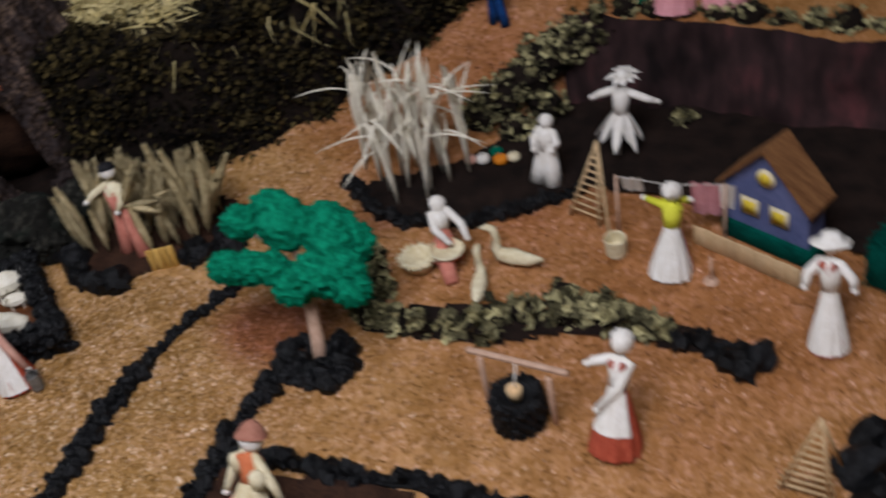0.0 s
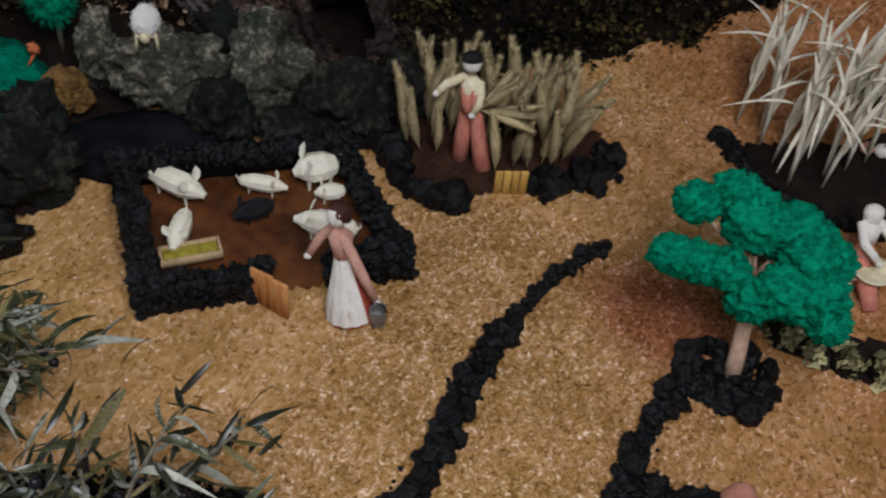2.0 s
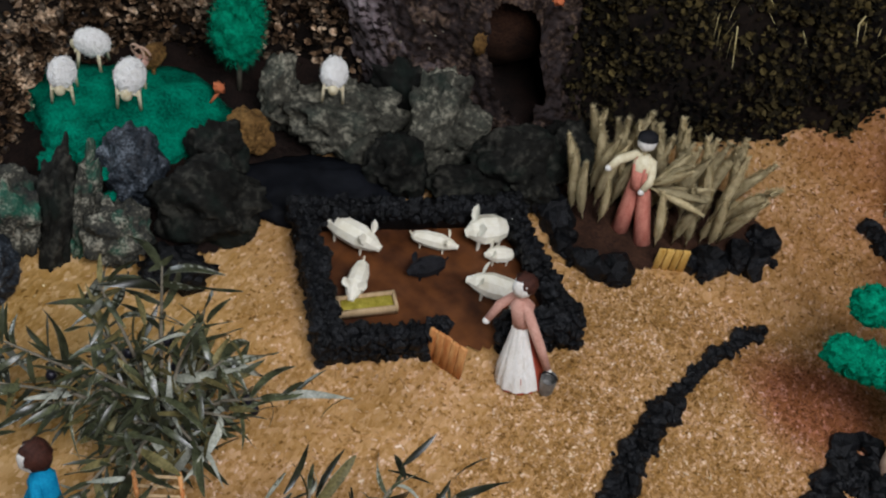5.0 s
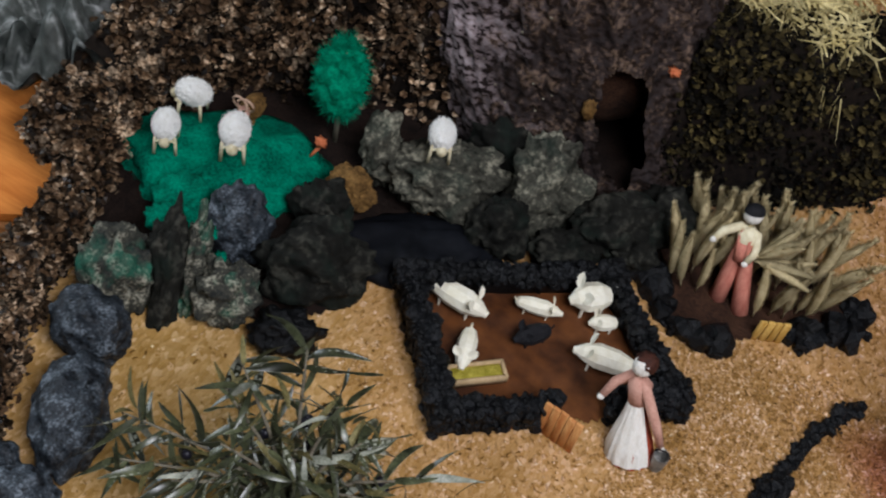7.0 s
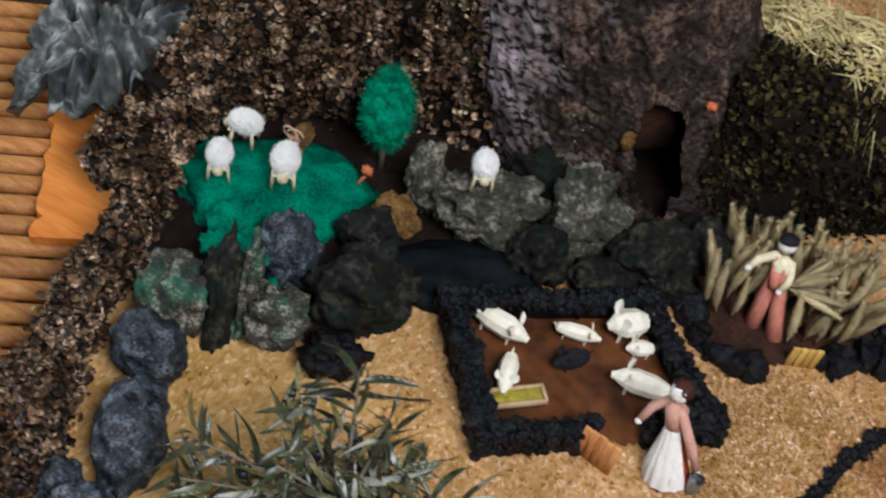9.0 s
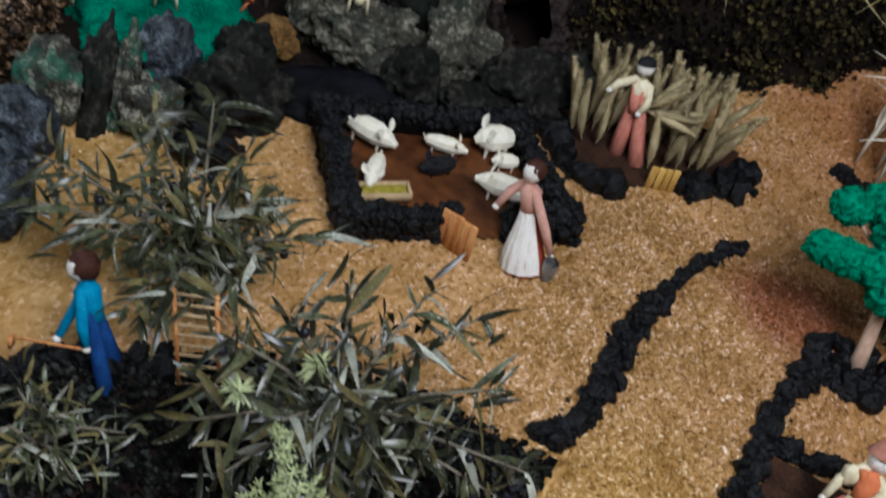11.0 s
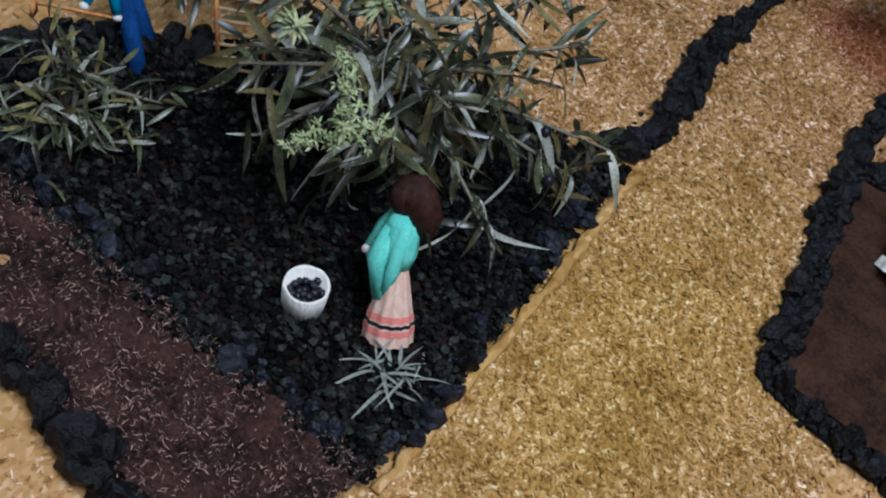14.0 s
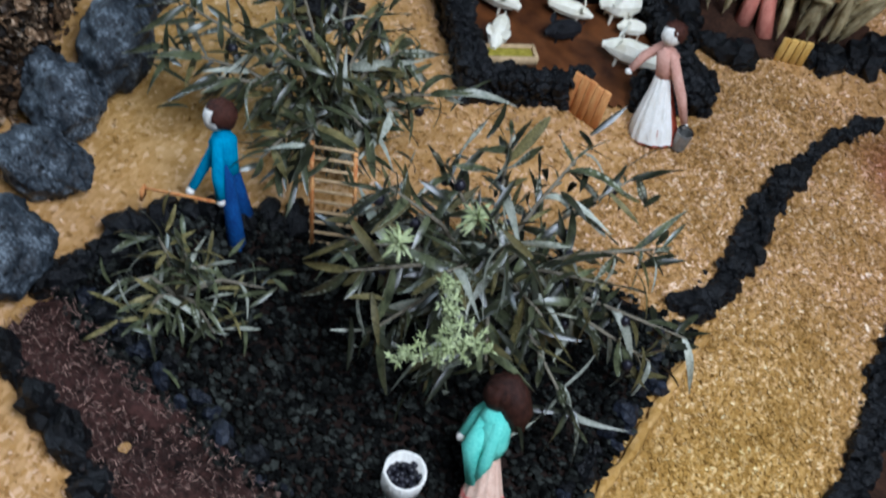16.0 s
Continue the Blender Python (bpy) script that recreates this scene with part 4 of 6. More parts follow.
bank("herb_bank", [(-0.74, 1.655), (-0.62, 1.72), (-0.50, 1.785), (-0.40, 1.865), (-0.27, 1.985), (-0.17, 2.09), (-0.08, 2.26)], [0.25, 0.24, 0.23, 0.23, 0.24, 0.24, 0.25], 0.035, HERB, "steep dark bank covered with dried oregano leaves", 22000, 0.0046, 1.3, leaves="dried oregano leaves covering the dark bank")
bank("petal_bank", [(-1.29, 1.24), (-1.325, 1.36), (-1.30, 1.46), (-1.20, 1.53), (-1.10, 1.575), (-1.0, 1.60)], [0.06, 0.09, 0.17, 0.27, 0.36, 0.40], 0.07, HERB_RUST, "steep bank covered with dried brown petals", 24000, 0.0058, 4.1, depth=0.03)
bank("petal_bank", [(-1.16, 0.74), (-1.175, 0.86), (-1.19, 0.93), (-1.235, 1.02), (-1.265, 1.10), (-1.28, 1.18), (-1.325, 1.26)], [0.05, 0.06, 0.06, 0.065, 0.065, 0.065, 0.065], 0.028, HERB_RUST, "low bank of dried brown petals along the edge", 15000, 0.0056, 7.7, depth=0.020)


def straw(name, region, count, length, label, lean=(0, -0.4, -0.5), spread=0.7):
    m = Mesh()
    for _ in range(count):
        c = Vector([rng.uniform(a, b) for a, b in region])
        d = (Vector(lean) + Vector((rng.gauss(0, 1), rng.gauss(0, 1), rng.gauss(0, 0.6))) * spread).normalized() * length * rng.uniform(0.5, 1.3)
        bend = Vector((rng.gauss(0, 1), rng.gauss(0, 1), -0.6)) * length * 0.25
        s = d.orthogonal().normalized() * rng.uniform(0.0008, 0.002)
        mid = c + d * 0.5 - bend * 0.3
        end = c + d + bend
        m.add([c - s, c + s, mid - s, mid + s, end], [(0, 1, 3, 2), (2, 3, 4)])
    return thing(name, m, HAY, label, "straw", kind="stuff", smooth=False)


straw("straw_thatch", [(-0.84, -0.58), (1.80, 1.92), (0.20, 0.25)], 1700, 0.07, "yellow straw lying on top of the herb bank")
straw("straw_tuft", [(-0.60, -0.30), (1.84, 2.02), (0.22, 0.25)], 45, 0.06, "loose straw hanging over the herb bank", (0, -0.3, -0.9), 0.4)


# ---- slatted bench, board and foil beside the display ----
def bench():
    root = group_of("slatted_bench", (-1.62, 1.2, -0.1), "varnished wooden slatted bench beside the display", "bench")
    for i in range(22):
        p = Vector((-1.735, 1.46)) + Vector((0.514, -0.857)) * 0.034 * i
        m = Mesh().box((0, 0, 0), (0.50, 0.025, 0.02), bevel=0.006)
        ob = part("slat", m, SLAT_WOOD, root)
        ob.matrix_parent_inverse = Matrix.Identity(4)
        ob.location = Vector((p.x - 0.06, p.y - 0.033, -0.04 + rng.uniform(-1, 1) * 0.001)) - Vector(root.location)
        ob.rotation_euler = (0, 0, 0.54)
    for q in (-0.1, 0.25):
        part("bearer", Mesh().box((-1.70 + q * 0.86, 1.06 + q * 0.51, -0.075), (0.04, 0.80, 0.05), 0.54), SLAT_WOOD, root)
        part("leg", Mesh().box((-1.70 + q * 0.86, 1.06 + q * 0.51, -0.42), (0.05, 0.05, 0.66), 0.54), SLAT_WOOD, root)
    way, across = Vector((0.545, -0.839, 0)), Vector((0.839, 0.545, 0))
    n, corner = 40, Vector((-1.600, 1.418, -0.026))
    rim = [corner + way * 0.34 * i / n + across * (0.012 * noise.noise(Vector((i * 0.35, 2, 0))) + 0.006 * noise.noise(Vector((i * 1.1, 5, 0)))) for i in range(n + 1)]
    rim += [corner + way * 0.34 + across * 0.21, corner + across * 0.21]
    k = len(rim)
    b = Mesh().add(rim + [p + Vector((0, 0, 0.014)) for p in rim], [tuple(range(k)), tuple(range(2 * k - 1, k - 1, -1))] + [(i, i + k, (i + 1) % k + k, (i + 1) % k) for i in range(k)])
    thing("wooden_board", b, BOARD_WOOD, "orange varnished board with wavy edge on the bench", "board", smooth=False)
    f = Mesh()
    n = 70
    vs, fs = [], []
    for j in range(n):
        for i in range(n):
            u, v = i / (n - 1) - 0.5, j / (n - 1) - 0.5
            q = Vector((u * 6, v * 6, 3))
            edge = 1 + 0.35 * noise.noise(Vector((math.atan2(v, u) * 2, 1, 4))) + 0.28 * noise.noise(Vector((math.atan2(v, u) * 6, 3, 4)))
            vs.append((-1.50 + (u * 0.8 - v * 0.5) * 0.215 * edge, 1.40 + (u * 0.5 + v * 0.8) * 0.26 * edge, 0.022 + 0.11 * abs(noise.noise(Vector((u * 5 + v * 2, v * 2.6, 3)))) + 0.05 * abs(noise.noise(q * 0.9)) + 0.010 * abs(noise.noise(q * 2.8)) + 0.02 * (0.5 - abs(u))))
    for j in range(n - 1):
        for i in range(n - 1):
            fs.append((j * n + i, j * n + i + 1, (j + 1) * n + i + 1, (j + 1) * n + i))
    k = len(vs)
    vs += [(x, y, z - 0.004) for x, y, z in vs]
    fs += [tuple(i + k for i in f4[::-1]) for f4 in fs]
    thing("crumpled_foil", Mesh().add(vs, fs), FOIL, "crumpled dull grey foil sheet", "foil")


bench()


# ---- cliff behind the house ----
def cliff():
    m = Mesh()
    n, rows = 70, 12
    vs, fs = [], []
    for j in range(rows + 1):
        for i in range(n + 1):
            x = -0.03 + 0.85 * i / n
            t = j / rows
            y = 1.955 - 0.05 * smooth01(x, 0.1, 0.4) + 0.03 * t + 0.018 * noise.noise(Vector((x * 14, t * 1.5, 0))) + 0.006 * noise.noise(Vector((x * 50, t * 6, 3)))
            vs.append((x, y, -0.01 + 0.152 * t))
    for j in range(rows):
        for i in range(n):
            a = j * (n + 1) + i
            fs.append((a, a + 1, a + n + 2, a + n + 1))
    k = len(vs)
    top = vs[rows * (n + 1):]
    vs += [(x, 2.42, 0.15) for x, y, z in top]
    m.add(vs, fs)
    m.add(vs[rows * (n + 1):], [(i, i + 1, n + 2 + i, n + 1 + i) for i in range(n)], 1)
    thing("cliff", m, [CLIFF, SAWDUST], "dark crumpled paper cliff with reddish streaks", "cliff", kind="structure")


cliff()


def hedge(name, spots, material, label, size=0.0045, per=420, kind="", cat="hedge"):
    m = Mesh()
    root = None if kind else group_of(name, (spots[0][0], spots[0][1], 0), label, cat)
    for x, y, z, r in spots:
        if root:
            m = Mesh()
        # core blob coloured near black, painting the shade inside the clump
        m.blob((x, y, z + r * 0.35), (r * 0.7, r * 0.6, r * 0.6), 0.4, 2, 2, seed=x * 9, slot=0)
        for _ in range(per):
            d = Vector((rng.gauss(0, 1), rng.gauss(0, 1), rng.gauss(0.3, 1))).normalized()
            c = Vector((x, y, z + r * 0.4)) + Vector((d.x * 0.85, d.y * 0.75, d.z * 0.8)) * r * rng.uniform(0.5, 1.12)
            if noise.noise(c * 60) < 0.0:
                continue
            if c.z < z:
                c.z = z + 0.002
            k = size * rng.uniform(0.5, 1.3)
            e = Vector((rng.gauss(0, 1), rng.gauss(0, 1), rng.gauss(0, 1))).normalized()
            g = e.orthogonal().normalized()
            up = e.cross(g) * k * 0.4
            m.add([c - e * k, c - g * k * 0.8 + up, c + e * k, c + g * k * 0.8 + up], [(0, 1, 2), (0, 2, 3)], 1)
        if root:
            part("clump", m, [LEAF_GAP_SHADE, material], root, smooth=False)
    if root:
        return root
    return thing(name, m, [LEAF_GAP_SHADE, material], label, cat, kind=kind, smooth=False)


patch("hedge_soil", [(-0.235, 1.585), (-0.20, 1.48), (-0.185, 1.43), (0.0, 1.425), (0.1, 1.465), (0.22, 1.455), (0.33, 1.43), (0.33, 1.465), (0.2, 1.51), (0.08, 1.54), (0.0, 1.51), (-0.16, 1.485), (-0.195, 1.585)], SOIL, 0.005, "dark soil under the moss hedge")
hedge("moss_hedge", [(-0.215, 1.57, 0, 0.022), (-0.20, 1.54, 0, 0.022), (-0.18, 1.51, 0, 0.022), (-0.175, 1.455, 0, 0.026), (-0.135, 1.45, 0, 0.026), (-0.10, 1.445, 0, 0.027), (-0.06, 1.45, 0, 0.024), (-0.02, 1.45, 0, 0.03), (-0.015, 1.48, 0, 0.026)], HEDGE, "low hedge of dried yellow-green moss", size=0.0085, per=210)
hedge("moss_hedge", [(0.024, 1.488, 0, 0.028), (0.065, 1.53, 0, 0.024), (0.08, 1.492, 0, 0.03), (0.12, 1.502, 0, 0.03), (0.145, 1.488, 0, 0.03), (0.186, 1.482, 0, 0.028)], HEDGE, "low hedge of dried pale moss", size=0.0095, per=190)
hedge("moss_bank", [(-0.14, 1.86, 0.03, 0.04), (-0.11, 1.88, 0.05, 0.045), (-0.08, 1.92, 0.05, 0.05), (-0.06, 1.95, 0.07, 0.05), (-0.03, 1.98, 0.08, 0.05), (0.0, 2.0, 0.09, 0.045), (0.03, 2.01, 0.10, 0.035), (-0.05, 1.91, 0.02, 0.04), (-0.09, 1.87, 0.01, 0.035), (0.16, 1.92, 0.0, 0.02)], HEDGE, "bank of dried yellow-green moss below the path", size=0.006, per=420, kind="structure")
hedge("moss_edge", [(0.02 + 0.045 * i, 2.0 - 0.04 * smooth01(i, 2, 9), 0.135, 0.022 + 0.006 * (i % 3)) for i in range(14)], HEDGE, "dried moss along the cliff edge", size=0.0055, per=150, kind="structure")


def ending_stones():
    root = group_of("hedge_stones", (0.27, 1.455, 0), "black lava stones at the hedge end", "stones")
    for x, y, r in [(0.225, 1.468, 0.018), (0.25, 1.475, 0.016), (0.29, 1.445, 0.02), (0.318, 1.452, 0.02), (0.305, 1.43, 0.015), (0.27, 1.46, 0.014)]:
        stone(root, x, y, r * 0.4, r)
    root = group_of("edge_stones", (0.44, 1.33, 0), "black lava stones beside the ladder", "stones")
    for x, y, r in [(0.443, 1.356, 0.024), (0.44, 1.31, 0.026), (0.45, 1.28, 0.022), (0.47, 1.33, 0.025)]:
        stone(root, x, y, r * 0.4, r)


ending_stones()


# ---- dolls ----
def doll(base, top, face, label, blouse, grips, head=None, hair=None, hat=None, hatmat=None, skirt=None, hem=0.028, apron=None, legs=None, sleeve=None, band=None, extra=None, stripes=False, head_r=0.0115, apron_span=3.8, apron_from=0.02, leg_k=1.0):
    """A corn-husk doll, one mesh. base: its foot; top: its crown; face: degrees of the way it looks."""
    head = head or HUSK_WHITE
    base, top = Vector(base), Vector(top)
    ax = (top - base)
    Ln = ax.length
    ax.normalize()
    fa = math.radians(face)
    mats = [skirt or legs or HUSK_WHITE, apron or HUSK_WHITE, blouse, sleeve or blouse, head, hair or HAIR, hatmat or HUSK_WHITE, band or RED, HUSK_WHITE, STRIPE_PINK, BLACK]
    m = Mesh()
    side = Vector((math.cos(fa + math.pi / 2), math.sin(fa + math.pi / 2), 0))
    front = Vector((math.cos(fa), math.sin(fa), 0))
    waist = 0.56 * Ln if skirt else 0.52 * Ln
    if skirt:
        prof = [(0.0, hem), (0.12 * Ln, hem * 0.93), (0.3 * Ln, hem * 0.66), (waist * 0.85, hem * 0.40), (waist, hem * 0.30)]
        m.lathe(base, ax, prof, 64, slot=0, face=fa, wave=0.05, waves=13)
        m.lathe(base + ax * 0.001, ax, [(0, hem * 0.98), (0.002, 0.001)], 20, slot=0, face=fa)
        if stripes:
            for d0, d1, sl in ((0.065, 0.105, 9), (0.118, 0.140, 10), (0.152, 0.19, 9)):
                rr = lambda d: 1.03 * (hem + (hem * 0.93 - hem) * min(1, d / 0.12) if d < 0.12 else hem * 0.93 + (hem * 0.66 - hem * 0.93) * (d - 0.12) / 0.18)
                m.lathe(base, ax, [(d0 * Ln, rr(d0)), (d1 * Ln, rr(d1))], 64, slot=sl, face=fa, wave=0.05, waves=13)
        if apron:
            prof2 = [(0.02 * Ln, hem * 1.06), (0.12 * Ln, hem * 0.99), (0.3 * Ln, hem * 0.72), (waist * 0.85, hem * 0.46), (waist, hem * 0.36)]
            if apron_from > 0.12:
                prof2 = [(apron_from * Ln, hem * (0.99 - 1.5 * (apron_from - 0.12)))] + prof2[2:]
            m.lathe(base, ax, prof2, 48, start=-apron_span / 2, span=apron_span, slot=1, face=fa, wave=0.03, waves=15)
    elif legs:
        for s in (-1, 1):
            ft = base + side * s * 0.014 * Ln / 0.12
            hip = base + ax * waist + side * s * 0.006
            m.tube([ft, ft.lerp(hip, 0.5), hip, hip + ax * 0.01], [0.0135 * leg_k, 0.0118 * leg_k, 0.0095 * leg_k, 0.006], 12, slot=0)
    neck = base + ax * (Ln * 0.80)
    wpt = base + ax * waist
    m.tube([wpt - ax * 0.004, wpt.lerp(neck, 0.35), wpt.lerp(neck, 0.75), neck], [0.0098, 0.0115, 0.0135, 0.006], 14, slot=2)
    if legs and skirt is None and band:
        m.tube([wpt - ax * 0.006, wpt + ax * 0.004, wpt.lerp(neck, 0.5)], [0.0125, 0.0128, 0.0124], 14, slot=0)
        for s in (-1, 1):
            m.tube([wpt + side * s * 0.006 + front * 0.010, wpt.lerp(neck, 0.7) + side * s * 0.007 + front * 0.0115, neck + side * s * 0.006], [0.002, 0.002, 0.002], 5, slot=7)
    for hpt, s in zip(grips, (-1, 1)):
        if hpt is None:
            continue
        sh = wpt.lerp(neck, 0.85) + side * s * 0.011
        hpt = Vector(hpt)
        el = sh.lerp(hpt, 0.5) + side * s * 0.006 - ax * 0.002
        m.tube([wpt.lerp(neck, 0.9), sh, el, hpt], [0.006, 0.0062, 0.0058, 0.0042], 9, slot=3)
        m.blob(hpt + (hpt - el).normalized() * 0.003, 0.0042, 0.2, 3, 2, slot=8)
    hc = base + ax * (Ln - head_r * 1.05)
    m.blob(hc, (head_r, head_r, head_r * 1.15), 0.08, 2, 3, slot=4)
    if hair:
        m.blob(hc + ax * 0.003 - front * 0.004, (head_r * 1.12, head_r * 1.12, head_r * 1.1), 0.2, 3, 3, slot=5)
    if hat == "cone":
        m.lathe(hc + ax * head_r * 0.3, ax, [(-0.002, head_r * 1.35), (0.002, head_r * 1.3), (0.013, head_r * 0.75), (0.018, 0.001)], 16, slot=6, face=fa)
    elif hat == "cap":
        m.lathe(hc + ax * head_r * 0.25, ax, [(0, head_r * 1.12), (0.007, head_r * 1.0), (0.0105, head_r * 0.5), (0.0115, 0.0005)], 16, slot=6, face=fa)
    elif hat == "scarf":
        m.blob(hc + ax * 0.002 - front * 0.003, (head_r * 1.06, head_r * 1.06, head_r * 1.08), 0.25, 3, 3, slot=6)
    elif hat == "brim":
        m.lathe(hc + ax * head_r * 0.3, ax, [(-0.002, head_r * 2.0), (0.001, head_r * 1.9), (0.002, head_r * 1.05), (0.011, head_r * 0.85), (0.012, 0.0005)], 18, slot=6, face=fa, wave=0.09, waves=5)
    if band and not (legs and skirt is None):
        m.tube([neck + front * 0.011 + side * 0.008, neck + front * 0.008 - ax * 0.012, neck + front * 0.011 - side * 0.008], [0.004, 0.005, 0.004], 6, slot=7)
    if extra:
        extra(m, mats, base, ax, Ln, front, side)
    return thing("corn_husk_doll", m, mats, label, "doll", "corn-husk dolls")


def tin_bucket(x, y, z, r, h, material, label, fill=None, handle=None):
    root = group_of("bucket", (x, y, z), label, "bucket")
    m = Mesh().lathe((x, y, z), (0, 0, 1), [(0, 0.0005), (0, r * 0.86), (h * 0.02, r * 0.90), (h * 0.5, r * 0.96), (h, r), (h * 1.03, r * 0.95), (h * 0.98, r * 0.86), (h * 0.35, r * 0.78), (h * 0.34, 0.0005)], 28, wave=0.02, waves=5)
    part("body", m, material, root, smooth=bool(fill))
    if fill:
        part("olive_layer", Mesh().lathe((x, y, z + h * 0.40), (0, 0, 1), [(0, r * 0.80), (0.001, 0.0005)], 20), fill, root)
        for k in range(34):
            a, q = k * 2.4, math.sqrt((k + 0.5) / 34) * r * 0.76
            part("olive", Mesh().blob((x + math.cos(a) * q, y + math.sin(a) * q, z + h * 0.48 + 0.003 * (k % 3)), 0.0038, 0, 1, 1), fill, root)
    if handle:
        pts = [(x + math.cos(a) * r * 0.98, y, z + h + math.sin(a) * r * 0.9) for a in [math.pi * i / 10 for i in range(11)]]
        part("handle", Mesh().tube(pts, [0.0009] * 11, 6), handle, root, "thin dark handle")
    return root


# feeding woman at the pen
doll((-0.611, 1.272, 0), (-0.646, 1.300, 0.130), 232, "doll in pink blouse and white apron bending to the pigs", PINK, [(-0.667, 1.280, 0.064), (-0.586, 1.274, 0.038)], hair=HAIR, skirt=RED, hem=0.027, apron=HUSK_WHITE, head_r=0.0115, apron_span=3.6)
tin_bucket(-0.580, 1.270, 0.006, 0.0095, 0.024, GREY_METAL, "small grey tin bucket hanging from the doll's arm", handle=BLACK)
# reaper in the wheat
doll((-0.581, 1.538, 0.006), (-0.609, 1.580, 0.138), 262, "doll reaper in salmon overalls holding a sheaf", HUSK_CREAM, [(-0.635, 1.545, 0.094), (-0.588, 1.545, 0.080)], legs=SALMON, band=SALMON, leg_k=0.85, hat="cap", hatmat=BLACK, sleeve=HUSK_CREAM)
# olive gatherer
def puffed_blouse(m, mats, b, ax, Ln, fr, sd):
    m.tube([b + ax * Ln * 0.99 + fr * 0.004, b + ax * Ln * 0.96 - fr * 0.003, b + ax * Ln * 0.89 - fr * 0.010 + sd * 0.003, b + ax * Ln * 0.80 - fr * 0.016 + sd * 0.006, b + ax * Ln * 0.70 - fr * 0.018 + sd * 0.008], [0.006, 0.0140, 0.0152, 0.0130, 0.005], 16, slot=5)
    m.tube([b + ax * Ln * 0.46, b + ax * Ln * 0.55, b + ax * Ln * 0.68, b + ax * Ln * 0.80], [0.0095, 0.0142, 0.0145, 0.0095], 14, slot=2)
    m.tube([b + ax * Ln * 0.70 + fr * 0.004, b + ax * Ln * 0.52 + fr * 0.016, Vector((-0.569, 0.738, 0.040))], [0.010, 0.0095, 0.006], 10, slot=2)


doll((-0.551, 0.731, 0.008), (-0.588, 0.787, 0.122), 215, "doll with long brown hair in aqua blouse and striped skirt", AQUA, [(-0.596, 0.760, 0.062), (-0.569, 0.738, 0.040)], head=HAIR_DARK, hair=HAIR_DARK, skirt=SKIRT_CREAM, hem=0.020, stripes=True, head_r=0.014,
     extra=puffed_blouse)
tin_bucket(-0.621, 0.716, 0.008, 0.0188, 0.028, HUSK_WHITE, "cream clay pot filled with black olives", fill=FRUIT)
# digger in blue
doll((-0.884, 0.853, 0.006), (-0.945, 0.880, 0.128), 200, "doll in bright blue overalls holding a hoe", BLUE, [(-0.935, 0.838, 0.052), (-0.905, 0.842, 0.055)], hair=HAIR, legs=NAVY, head_r=0.0135, leg_k=0.68)
hoe = group_of("hoe", (-0.93, 0.835, 0.0), "small wooden hoe in the blue doll's grip", "hoe")
part("shaft", Mesh().tube([(-0.972, 0.818, 0.042), (-0.905, 0.842, 0.050)], [0.0016, 0.0016], 6), WOOD, hoe)
part("blade", Mesh().box((-0.974, 0.816, 0.036), (0.003, 0.010, 0.014), 0.3), WOOD, hoe)
# woman in the flower bed
def bouquet(m, mats, b, ax, Ln, fr, sd):
    mats.append(LEAF_GREEN)
    for i in range(7):
        m.blob(b + ax * Ln * (0.36 + 0.03 * (i % 3)) + fr * 0.027 - sd * 0.006 + sd * (0.005 * (i - 3)), 0.0075, 0.4, 3, 2, slot=11 if i % 2 else 7, seed=i)
    for q in (-1, 1):
        m.blob(b + ax * Ln * 0.66 + sd * q * 0.019 + fr * 0.004, (0.010, 0.010, 0.014), 0.25, 3, 3, slot=3, seed=q + 2)
    for k in range(-5, 6):
        a = k * 0.29
        p0 = b + fr * math.cos(a) * 0.0415 + sd * math.sin(a) * 0.0395 + ax * Ln * 0.15
        p1 = b + fr * math.cos(a) * 0.015 + sd * math.sin(a) * 0.015 + ax * Ln * 0.5
        m.tube([p0, p0.lerp(p1, 0.5) + (fr * math.cos(a) + sd * math.sin(a)) * 0.001, p1], [0.0042 if k % 2 else 0.0026, 0.003 if k % 2 else 0.0018, 0.0012], 5, slot=9 if k % 2 else 7, flat=0.35)
    m.lathe(b, ax, [(0, 0.0435), (Ln * 0.08, 0.0415)], 64, slot=1, face=math.atan2(fr.y, fr.x), wave=0.05, waves=13)


doll((-0.178, 1.091, 0.006), (-0.180, 1.172, 0.118), 240, "doll with terracotta hat, orange shawl and striped cream skirt", ORANGE, [(-0.210, 1.130, 0.056), (-0.142, 1.128, 0.058)], hat="cone", hatmat=TERRA, skirt=HUSK_CREAM, hem=0.040, band=ORANGE, sleeve=HUSK_CREAM, extra=bouquet, head_r=0.0135)
# woman at the well
doll((0.180, 1.300, 0), (0.187, 1.352, 0.132), 258, "doll in red skirt and white apron beside the well", HUSK_WHITE, [(0.152, 1.335, 0.098), (0.165, 1.305, 0.06)], hat="scarf", hatmat=HUSK_WHITE, skirt=RED, hem=0.03, apron=HUSK_WHITE, band=RED, apron_span=2.2, apron_from=0.2)
# pale woman in the maize bed
doll((-0.012, 1.755, 0.008), (-0.006, 1.776, 0.112), 250, "all-white husk doll standing in the maize bed", HUSK_WHITE, [(-0.022, 1.752, 0.07), (0.006, 1.752, 0.07)], legs=HUSK_WHITE, head_r=0.010)
